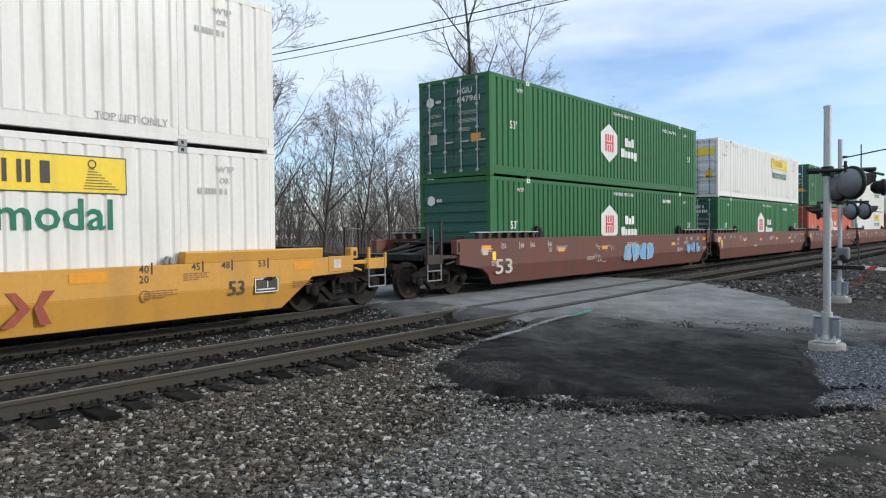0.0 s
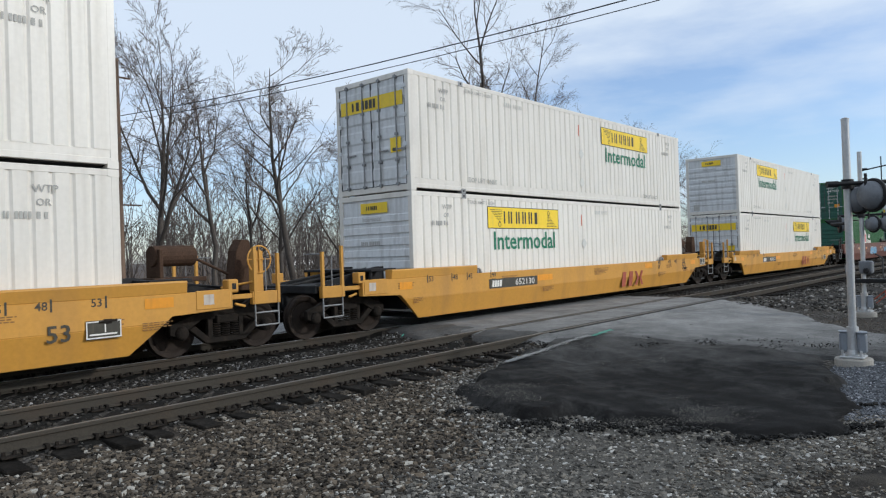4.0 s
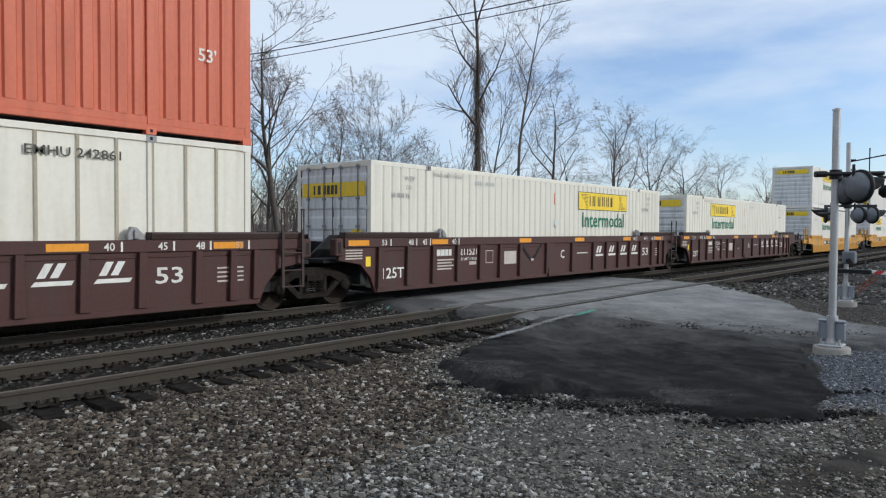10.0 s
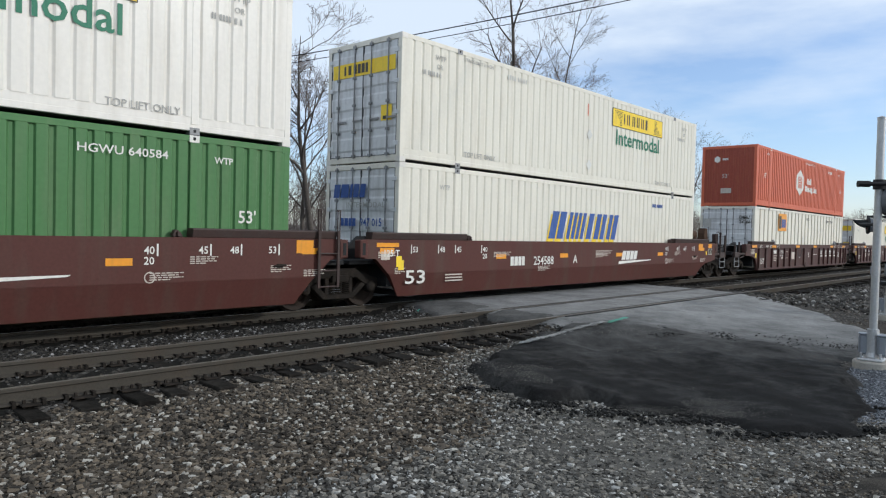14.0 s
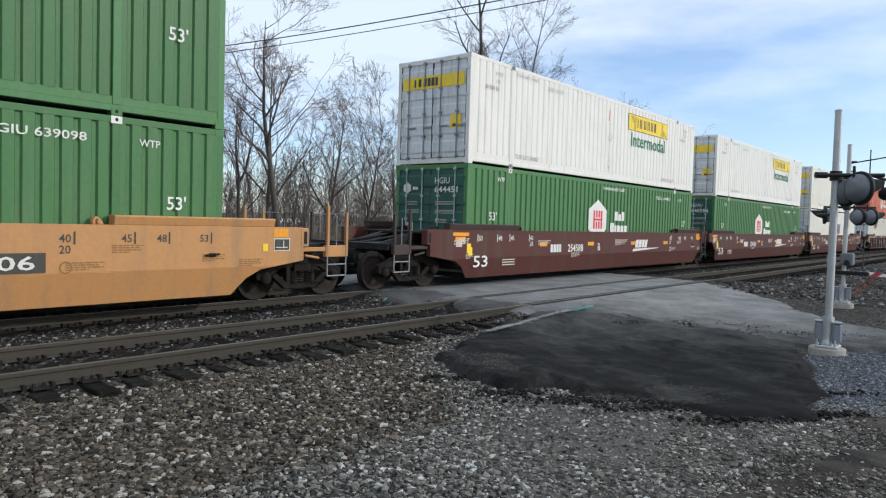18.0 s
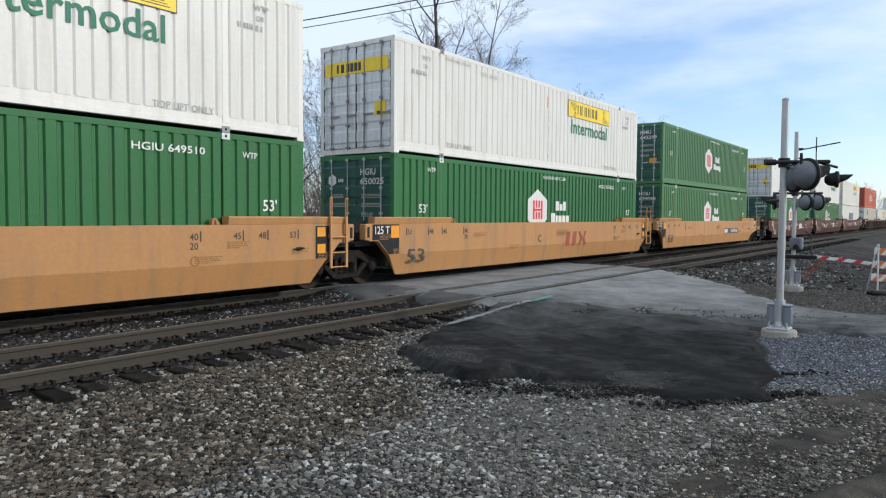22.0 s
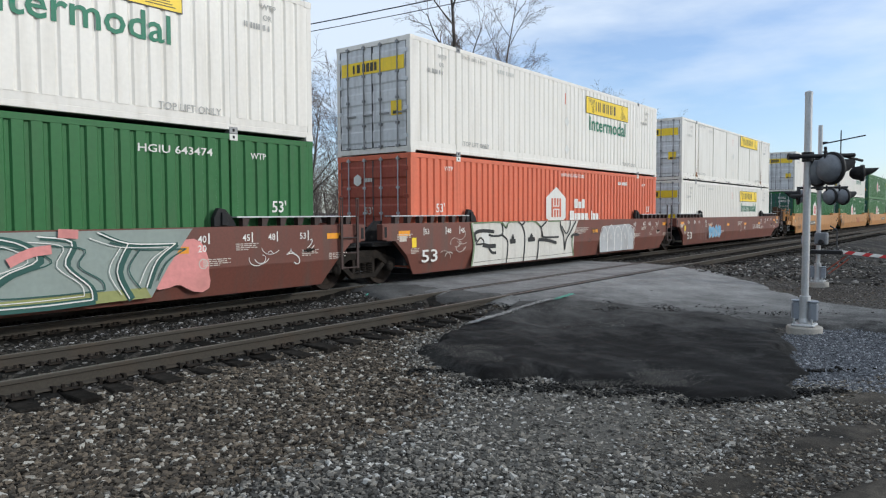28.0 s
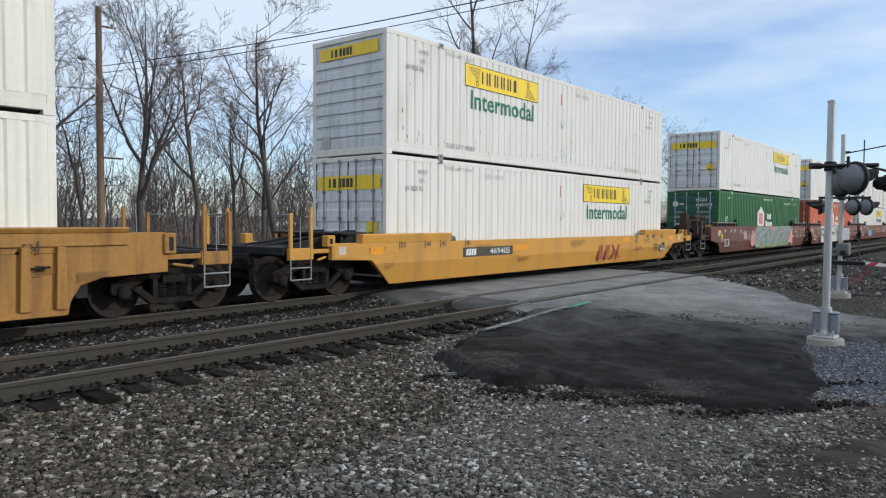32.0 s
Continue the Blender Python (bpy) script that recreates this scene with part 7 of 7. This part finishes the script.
bare_tree(58.8, 13.2, 15.0, 26, 0.20, SPREAD, 0.22, 0.6, (11, 7, 6, 4))
bare_tree(61.2, 9.0, 17.0, 27, 0.14, THIN, 0.2, 0.6, (11, 7, 5, 3))
bare_tree(64.3, 11.0, 15.5, 28, 0.22, SPREAD, 0.25, 0.58, (11, 7, 6, 4))
bare_tree(66.9, 8.6, 17.0, 29, 0.18, THIN, 0.25, 0.5, (11, 7, 5, 4))
bare_tree(69.8, 7.2, 16.0, 30, 0.2, SPREAD, 0.22, 0.6, (11, 7, 5, 4))
bare_tree(71.9, 6.0, 18.0, 31, 0.2, SPREAD, 0.2, 0.6, (11, 7, 5, 3))
bare_tree(75.0, 5.6, 18.0, 32, 0.25, SPREAD, 0.2, 0.6, (11, 7, 5, 3))
bare_tree(16.0, 17.0, 14.0, 33, 0.2, TALL, 0.3, 0.5, (10, 6, 5, 3))
bare_tree(18.6, 12.0, 17.0, 34, 0.14, THIN, 0.3, 0.5, (10, 6, 5, 3))


def woods(seed, areas, hlo, hhi, kids, twig):
    rng = random.Random(seed)
    lines = []
    for x0, x1, y0, y1, n in areas:
        for _ in range(n):
            x, y = rng.uniform(x0, x1), rng.uniform(y0, y1)
            o = Vector((x, y, float(land(x, y))))
            for pts, rad, lv in grow(rng.randrange(10 ** 6), rng.uniform(hlo, hhi), rng.uniform(0.06, 0.13), 0.15, 0.5, kids, gnarl=0.14, levels=2):
                lines.append(([p + o for p in pts], [max(r, twig) for r in rad], lv))
    return lines


far = tubes("far_woods", woods(5, ((-25, 70, 19, 45, 260), (0, 60, 24, 60, 120), (70, 230, 16, 60, 200)), 4.5, 9.0, (10, 5), 0.014), lambda l: 3, TWIG)
tagged(new("far_woods", far), "dense leafless grey-brown woods behind the tracks", "woods", "", "stuff")
far2 = tubes("distant_woods", woods(6, ((200, 420, 14, 90, 120), (170, 420, -70, -14, 120)), 9.0, 15.0, (12, 6), 0.03), lambda l: 3, TWIG)
tagged(new("distant_woods", far2), "distant leafless treeline along the railway", "woods", "", "stuff")
brush_lines = []
rb = random.Random(9)
for i in range(12000):
    x, y = rb.uniform(-22, 90), rb.uniform(11.5, 34)
    o = Vector((x, y, float(land(x, y)) - 0.1))
    hgt = rb.uniform(0.5, 1.3) + 1.5 * rb.random() ** 3
    m1 = o + Vector((rb.gauss(0, 0.2), rb.gauss(0, 0.2), hgt * 0.5))
    brush_lines.append(([o, m1, m1 + Vector((rb.gauss(0, 0.35), rb.gauss(0, 0.35), hgt * 0.5))], [0.018, 0.014, 0.006], 3))
BRUSHMAT = paint("dry_brush", (0.20, 0.155, 0.115), 0.95, 0, 0.2, (0.08, 0.06, 0.045), 0.5, 0.7, False, 0, 8)
tagged(new("brush", tubes("brush", brush_lines, lambda l: 3, BRUSHMAT)), "dry brown brush under the bare trees", "brush", "", "stuff")
ridge_x = np.linspace(-400, 1200, 160)
ridge = sheet("ridge", ridge_x, np.array([70.0, 78, 95, 140, 220]), lambda x, y: -0.9 + (y > 72) * (1.3 + 0.6 * np.sin(x * 0.05) + 0.4 * np.sin(x * 0.23 + 2) + (y - 78) * 0.012),
              paint("wooded_ridge", (0.085, 0.066, 0.055), 1.0, 0, 0.3, (0.05, 0.042, 0.038), 0.6, 0.15, False, 0.5, 2))
tagged(ridge, "low brown wooded rise far behind the trees", "ridge", "", "structure")

# ---- utility poles and wires ----
def utility_pole(x, y, h, label):
    z = float(land(x, y))
    t = thing("utility_pole", label, "utility pole", "", pose(x, y, z))
    part("shaft", mesh(f"pole_shaft{h}", POLEWOOD, lambda bm: tube(bm, (0, 0, -0.5), (0, 0, h), 0.15, 0.105, 12)), t)
    for dz, w in ((-0.72, 0.55), (-5.6, 0.85)):
        part("bracket", mesh(f"pole_peg{h}{w}", POLEWOOD, lambda bm: box(bm, 0.0, w, -0.04, 0.04, h + dz, h + dz + 0.06), 0.01), t)
    part("insulator", mesh("insulator", BOXGREY, lambda bm: lathe(bm, [(0.02, 0), (0.05, 0.03), (0.05, 0.07), (0.03, 0.13)], 10, "z")), t, (0.50, 0, h - 0.66))
    return t, z


pole, pz = utility_pole(12.4, 14.0, 10.2, "weathered brown wooden utility pole with a street lamp")
lamp_arm = part("lamp_arm", mesh("lamp_arm", GALV, lambda bm: (tube(bm, (0, 0.1, 0), (-0.32, 0, 0.95), 0.024, n=8), tube(bm, (-0.32, 0, 0.95), (-0.62, 0, 1.08), 0.024, n=8))), pole, (0, -0.15, 7.15))
part("lamp_head", mesh("lamp_head", BOXGREY, lambda bm: lathe(bm, [(0.04, 0.12), (0.11, 0.07), (0.17, 0.0), (0.15, -0.05), (0.06, -0.10)], 14, "z"), smooth=True), pole, (-0.68, -0.15, 8.18))
utility_pole(19.2, -34.2, 11.2, "wooden utility pole beside the road")
WIRE = paint("black_cable", (0.02, 0.02, 0.022), 0.6, 0, 0.1, (0.05, 0.05, 0.05), 0.2, 3, False, 0, 20)


def wire(a, b, sag, r, label):
    a, b = Vector(a), Vector(b)
    pts = [a.lerp(b, i / 24) - Vector((0, 0, sag * 4 * (i / 24) * (1 - i / 24))) for i in range(25)]
    me = tubes("wire", [(pts, [r] * 25, 0)], lambda l: 6, WIRE)
    return tagged(new("overhead_wire", me), label, "wire", "overhead wires")


wire((12.5, 13.9, 7.37), (19.2, -34, 10.2), 1.13, 0.015, "black overhead cable sagging across the tracks")
wire((12.5, 13.9, 7.12), (19.2, -34, 9.9), 1.06, 0.011, "thin black overhead cable sagging across the tracks")
wire((12.3, 14.1, 7.4), (-42, 27, 8.4), 0.5, 0.011, "thin black overhead cable behind the trees")
wire((12.3, 14.1, 6.5), (-42, 27, 6.6), 0.5, 0.011, "thin black overhead cable behind the trees")
wire((12.4, 14.1, 6.9), (44, 24, 1.2), 0.3, 0.014, "slack black guy cable behind the trees")

# ---- signal masts ----
HOUSING = paint("dark_grey_lamp_housing", (0.15, 0.16, 0.175), 0.45, 0.1, 0.08, (0.08, 0.08, 0.08), 0.4, 6, False, 0.04, 30)
LENS = paint("dark_lens", (0.10, 0.01, 0.01), 0.2, 0, 0.05, (0.05, 0.01, 0.01), 0.2, 5, False, 0, 20)


def flasher(parent, at, yaw, r=0.25, back=HOUSING):
    """A crossing lamp: grey domed back, black disc, hood and lens; it shines along its +x."""
    f = part("flasher", mesh(f"flasher_back{r}", back, lambda bm: lathe(bm, [(0.05, -0.17), (r * 0.45, -0.165), (r * 0.80, -0.12), (r * 0.93, -0.04), (r * 0.93, 0.0)], 24, "x"), smooth=True), parent, at, (0, 0, yaw))
    part("target_disc", mesh(f"target{r}", BLACK, lambda bm: lathe(bm, [(r * 0.93, -0.02), (r * 1.10, -0.02), (r * 1.12, 0.0), (r * 1.10, 0.03), (r * 0.6, 0.035)], 28, "x"), smooth=True), f, (0.0, 0, 0), label="black disc")
    part("lens", mesh(f"lens{r}", LENS, lambda bm: lathe(bm, [(r * 0.6, 0.03), (r * 0.4, 0.06), (r * 0.05, 0.07)], 20, "x"), smooth=True), f)
    def hood(bm):
        rows = []
        for x, k in ((0.03, 1.0), (0.42, 0.62)):      # wider at the top
            rows.append([bm.verts.new((x, r * 0.66 * math.cos(a), r * 0.66 * math.sin(a))) for a in [math.pi * (-0.18 + 1.36 * i / 14) for i in range(15)]])
            if k < 1:
                for i, v in enumerate(rows[-1]):
                    v.co.x = 0.07 + 1.4 * r * max(0.0, math.sin(math.pi * i / 14)) ** 0.7
        for i in range(14):
            bm.faces.new((rows[0][i], rows[0][i + 1], rows[1][i + 1], rows[1][i]))
        bmesh.ops.solidify(bm, geom=bm.faces[:], thickness=0.006)
    part("hood", mesh(f"hood{r}", BLACK, hood, smooth=True), f, label="black hood")
    part("bracket", mesh(f"bracket{r}", BLACK, lambda bm: tube(bm, (-0.12, 0, 0.0), (-0.12, 0, r + 0.10), 0.022, n=8)), f)
    return f


def junction_base(t, h=0.42):
    part("footing", mesh("footing", CONCRETE, lambda bm: lathe(bm, [(0.27, -0.4), (0.27, 0.11), (0.258, 0.13), (0.05, 0.135)], 28, "z")), t)
    part("base_flange", mesh("base_flange", GALV, lambda bm: box(bm, -0.17, 0.17, -0.17, 0.17, 0.135, 0.17), 0.01), t)
    for dx, dy in ((-0.13, -0.13), (0.13, -0.13), (-0.13, 0.13), (0.13, 0.13)):
        part("anchor_bolt", mesh("anchor_bolt", GALV, lambda bm: tube(bm, (0, 0, 0.13), (0, 0, 0.26), 0.018, n=8)), t, (dx, dy, 0))
    part("base_column", mesh("base_column", GALV, lambda bm: lathe(bm, [(0.10, 0.17), (0.10, 0.2), (0.085, 0.26), (0.085, 0.62)], 16, "z")), t)
    for s in (-1, 1):
        b = part("junction_box", mesh("junction_box", BOXGREY, lambda bm: box(bm, -0.085, 0.085, -0.07, 0.07, 0.0, 0.31), 0.03), t, (s * 0.03, s * 0.130, 0.22), (0, 0, 15))
        part("lid", mesh("junction_lid", BOXGREY, lambda bm: box(bm, -0.093, 0.093, -0.078, 0.078, 0.305, 0.330), 0.012), b)


mx, my = 12.62, -10.35
mz = float(land(mx, my))
near_mast = thing("crossing_signal", "grey galvanised crossing signal mast with black-hooded lamps", "crossing signal", "crossing signals", pose(mx, my, mz))
junction_base(near_mast)
part("mast", mesh("mast_tube", GALV, lambda bm: tube(bm, (0, 0, 0.2), (0, 0, 3.89), 0.057, n=20), smooth=False), near_mast)
part("mast_cap", mesh("mast_cap", GALV, lambda bm: lathe(bm, [(0.060, 3.86), (0.062, 3.90), (0.02, 3.92)], 20, "z")), near_mast)
part("crossarm", mesh("signal_arm", BLACK, lambda bm: (tube(bm, (-0.30, 0.16, 2.86), (0.28, -0.62, 2.88), 0.032, n=10), tube(bm, (0, 0, 2.79), (0, 0, 2.94), 0.085, n=14), tube(bm, (-0.34, 0.22, 2.86), (-0.24, 0.08, 2.86), 0.05, n=10))), near_mast)
flasher(near_mast, (0.10, -0.14, 2.62), -36, 0.215)
flasher(near_mast, (-0.12, -0.36, 2.66), -36, 0.235)
part("side_arm", mesh("side_arm", BLACK, lambda bm: tube(bm, (0.2, -0.5, 2.86), (0.50, -0.70, 2.80), 0.022, n=8)), near_mast)
flasher(near_mast, (0.47, -0.70, 2.60), -75, 0.12, BLACK)
part("side_arm", mesh("side_arm_far", BLACK, lambda bm: tube(bm, (0, 0.05, 2.25), (0.28, 0.30, 2.25), 0.025, n=8)), near_mast)

fx, fy = 20.8, -9.1
fz0 = float(land(fx, fy))
far_mast = thing("crossing_signal", "grey crossing signal mast with a lowered striped gate arm", "crossing signal", "crossing signals", pose(fx, fy, fz0))
junction_base(far_mast)
part("mast", mesh("far_mast_tube", GALV, lambda bm: tube(bm, (0, 0, 0.2), (0, 0, 4.25), 0.055, n=16)), far_mast)
part("crossarm", mesh("far_signal_arm", BLACK, lambda bm: (tube(bm, (-0.12, 0.52, 2.62), (0.25, -0.62, 2.62), 0.03, n=8), tube(bm, (0, 0, 2.55), (0, 0, 2.69), 0.09, n=12))), far_mast)
flasher(far_mast, (0.0, -0.26, 2.38), -40, 0.2)
flasher(far_mast, (0.05, -0.55, 2.38), -40, 0.2)
flasher(far_mast, (-0.1, 0.48, 2.40), 110, 0.2)
def antenna(bm):
    tube(bm, (0, 0, 3.75), (0.35, -0.98, 3.95), 0.018, n=6)
    tube(bm, (0.16, -0.45, 3.1), (0.16, -0.45, 4.1), 0.015, n=6)
    for z in (3.3, 3.55, 3.8):
        tube(bm, (0, 0.0, z), (0.05, -0.16, z), 0.022, n=6)
part("antenna", mesh("mast_antenna", BLACK, antenna), far_mast)
part("gate_mechanism", mesh("gate_mech", HOUSING, lambda bm: box(bm, -0.15, 0.15, -0.22, 0.08, 1.12, 1.44), 0.03), far_mast, label="grey gate mechanism box")
part("side_case", mesh("side_case", BOXGREY, lambda bm: box(bm, -0.10, 0.10, 0.20, 0.40, 1.14, 1.36), 0.02), far_mast)
part("gate_hub", mesh("gate_hub", BLACK, lambda bm: (box(bm, -0.14, 0.2, -0.58, 0.2, 0.88, 0.98), tube(bm, (-0.28, -0.1, 1.2), (0.28, -0.1, 1.2), 0.07, n=12)), 0.02), far_mast)
part("guard_loop", mesh("guard_loop", DARKROD, lambda bm: (tube(bm, (0.1, -0.42, 0.95), (0.1, -0.42, 1.5), 0.02, n=6), tube(bm, (0.1, -0.42, 1.5), (0.1, -0.25, 1.62), 0.02, n=6))), far_mast)
GATEWHITE = paint("white_gate_paint", (0.75, 0.74, 0.70), 0.5, 0, 0.05, (0.4, 0.38, 0.35), 0.3, 3, False, 0, 20)
GATERED = paint("red_gate_stripe", (0.55, 0.035, 0.04), 0.45, 0, 0.05, (0.3, 0.06, 0.05), 0.3, 3, False, 0, 20)
arm = part("gate_arm", mesh("gate_arm", GATEWHITE, lambda bm: box(bm, 0, 3.2, -0.02, 0.02, -0.042, 0.042), 0.005), far_mast, (0.0, -0.55, 0.94), (0, 6.5, -62))
for i in range(7):
    part("stripe", plate("gate_stripe", [(0, -0.042), (0.18, -0.042), (0.28, 0.042), (0.10, 0.042)], GATERED), arm, (0.05 + i * 0.42, -0.023, 0))
part("counter_arm", mesh("counter_arm", DKRED_INK_SHADE, lambda bm: (tube(bm, (0.12, -0.66, 0.86), (0.0, -0.22, 0.46), 0.014, n=4), tube(bm, (0.12, -0.70, 0.76), (0.0, -0.26, 0.36), 0.014, n=4), tube(bm, (0.06, -0.45, 0.66), (0.06, -0.48, 0.56), 0.012, n=4))), far_mast)

# ---- road closed barricade ----
bx, by = 20.95, -10.86
bz = float(land(bx, by))
barricade = thing("barricade", "striped folding barricade with a white road closed sign", "barricade", "", pose(bx, by, bz, 0, 5, -62))
WOODSTRIPE = paint("faded_orange_stripe", (0.62, 0.18, 0.06), 0.6, 0, 0.05, (0.4, 0.2, 0.1), 0.3, 3, False, 0, 20)
for k, z in enumerate((0.45, 0.78, 1.12)):
    b = part("board", mesh("barricade_board", GATEWHITE, lambda bm: box(bm, 0, 1.2, -0.015, 0.015, -0.09, 0.09), 0.004), barricade, (0, 0, z))
    for i in range(5):
        part("stripe", plate("board_stripe", [(0, -0.09), (0.13, -0.09), (0.25, 0.09), (0.12, 0.09)], WOODSTRIPE), b, (0.02 + i * 0.235, -0.019, 0))
for x in (0.08, 1.12):
    for dy in (-1, 1):
        part("leg", mesh(f"barricade_leg{dy}", GALV, lambda bm: tube(bm, (0, dy * 0.32, 0.0), (0, 0.03 * dy, 1.3), 0.022, n=6)), barricade, (x, 0.04, 0))
part("sandbag", mesh("sandbag", BLACK, lambda bm: box(bm, -0.25, 0.25, -0.14, 0.14, 0, 0.14), 0.05), barricade, (0.1, -0.28, 0))
sign = part("sign_board", mesh("closed_sign", GATEWHITE, lambda bm: box(bm, 0, 0.95, -0.01, 0.01, 0, 0.62), 0.003), barricade, (0.30, -0.02, 1.30), label="white rectangular sign")
part("lettering", words("ROAD", 0.19, INK, 0.62), sign, (0.16, -0.014, 0.35))
part("lettering", words("CLOSED", 0.19, INK, 0.80), sign, (0.08, -0.014, 0.08))

# ---- paint marks and small things on the ground ----
SPRAYWHITE = paint("white_spray", (0.42, 0.42, 0.41), 0.7, 0, 0.2, (0.2, 0.2, 0.2), 0.6, 11, False, 0, 60)
SPRAYGREEN = paint("green_spray", (0.10, 0.36, 0.27), 0.7, 0, 0.15, (0.1, 0.2, 0.15), 0.4, 6, False, 0, 60)


def painted_line(name, pts, w, mat, label, lift=0.062):
    vs, fs = [], []
    n = 0
    for (x0, y0), (x1, y1) in zip(pts, pts[1:]):
        d = Vector((x1 - x0, y1 - y0)).normalized()
        k = max(int(math.hypot(x1 - x0, y1 - y0) / 0.12), 1)
        for i in range(k + (1 if (x1, y1) == pts[-1] else 0)):
            u = i / k
            x, y = x0 + u * (x1 - x0), y0 + u * (y1 - y0)
            ww = w * (0.7 + 0.3 * math.sin(7 * x + 3 * y))
            for s in (-1, 1):
                px, py = x - s * d.y * ww, y + s * d.x * ww
                vs.append((px, py, float(land(px, py)) + lift))
            n += 1
    fs = [(2 * i, 2 * i + 1, 2 * i + 3, 2 * i + 2) for i in range(n - 1)]
    me = bpy.data.meshes.new(name)
    me.from_pydata(vs, [], fs)
    me.materials.append(mat)
    return tagged(new(name, me), label, "paint mark", "", "structure")


def sprayed_line(name, pts, w, count, mat, label, lift, seed):
    """A fuzzy sprayed line: many small flecks, thickest in its middle."""
    rng = random.Random(seed)
    vs, fs = [], []
    legs = list(zip(pts, pts[1:]))
    for i in range(count):
        u = rng.random() * len(legs)
        (x0, y0), (x1, y1) = legs[int(u)]
        d = Vector((x1 - x0, y1 - y0)).normalized()
        k, o = u - int(u), rng.gauss(0, w * (0.6 + 0.5 * math.sin(9 * u) ** 2))
        x, y = x0 + k * (x1 - x0) - d.y * o, y0 + k * (y1 - y0) + d.x * o
        r, z = rng.uniform(0.004, 0.011), float(land(x, y)) + lift + 0.000008 * i
        n = len(vs)
        vs += [(x + r * 2.2 * d.x * a - r * d.y * b, y + r * 2.2 * d.y * a + r * d.x * b, z) for a, b in ((-1, 0), (0, -1), (1, 0), (0, 1))]
        fs.append((n, n + 1, n + 2, n + 3))
    me = bpy.data.meshes.new(name)
    me.from_pydata(vs, [], fs)
    me.materials.append(mat)
    return tagged(new(name, me), label, "paint mark", "", "structure")


sprayed_line("painted_line", [(9.75, -5.72), (10.6, -5.60), (11.5, -5.60), (12.5, -5.78)], 0.040, 2200, SPRAYWHITE, "white sprayed line along the asphalt edge", 0.10, 3)
sprayed_line("painted_mark", [(12.5, -5.85), (13.5, -5.72)], 0.028, 1100, SPRAYGREEN, "green sprayed mark on the asphalt", 0.10, 4)
painted_line("painted_mark", [(11.2, -1.85), (11.9, -1.42), (12.55, -1.0)], 0.035, SPRAYGREEN, "green sprayed mark beside the rail", 0.05)
painted_line("painted_mark", [(12.55, -1.0), (13.6, -0.96)], 0.02, SPRAYWHITE, "pale sprayed mark beside the rail", 0.05)

# low shed far behind the trees
shed_d = 105.0
sx, sy = shed_d * math.sin(radians(38.2)), CAM[1] + shed_d * math.cos(radians(38.2))
shed = thing("shed", "low shed with a white hipped roof far behind the trees", "shed", "", pose(sx, sy, -0.7, 0, 0, -38))
part("wall", mesh("shed_wall", paint("shed_wall", (0.45, 0.45, 0.42), 0.8, 0, 0.1, (0.3, 0.28, 0.25), 0.3, 1), lambda bm: box(bm, -2.1, 2.1, -1.6, 1.6, 0, 1.5), 0.02), shed)
def hip(bm):
    a = [bm.verts.new(p) for p in ((-2.4, -1.9, 1.5), (2.4, -1.9, 1.5), (2.4, 1.9, 1.5), (-2.4, 1.9, 1.5))]
    b = [bm.verts.new(p) for p in ((-0.8, 0, 2.25), (0.8, 0, 2.25))]
    for f in ((a[0], a[1], b[1], b[0]), (a[1], a[2], b[1]), (a[2], a[3], b[0], b[1]), (a[3], a[0], b[0]), (a[3], a[2], a[1], a[0])):
        bm.faces.new(f)
part("roof", mesh("shed_roof", WHITE, hip), shed)


# ---- what moves ----
def travel(t):
    """How far the train has rolled at t seconds."""
    return 10.8015 * t - 5.223e-3 * t ** 2 - 3.0929e-4 * t ** 3 + 5.8387e-6 * t ** 4


def motions():
    times = [2.0 * i for i in range(17)]
    for ob, x, y, z in MOVERS:
        walk(ob, [(t, pose(x + travel(t), y, z)) for t in times])
    spin = [(k / FPS, travel(k / FPS) / 0.457) for k in range(0, 32 * FPS + 1)]
    first = {}
    for ob, dx in SPINNERS:
        if dx not in first:
            walk(ob, [(t, Matrix.Translation((dx, 0, 0.457)) @ Matrix.Rotation(a, 4, "Y")) for t, a in spin])
            first[dx] = ob.animation_data
        else:                                   # all wheels at this end of a truck turn alike
            ob.rotation_mode = "QUATERNION"
            keys = ob.animation_data_create()
            keys.action, keys.action_slot = first[dx].action, first[dx].action_slot



motions()
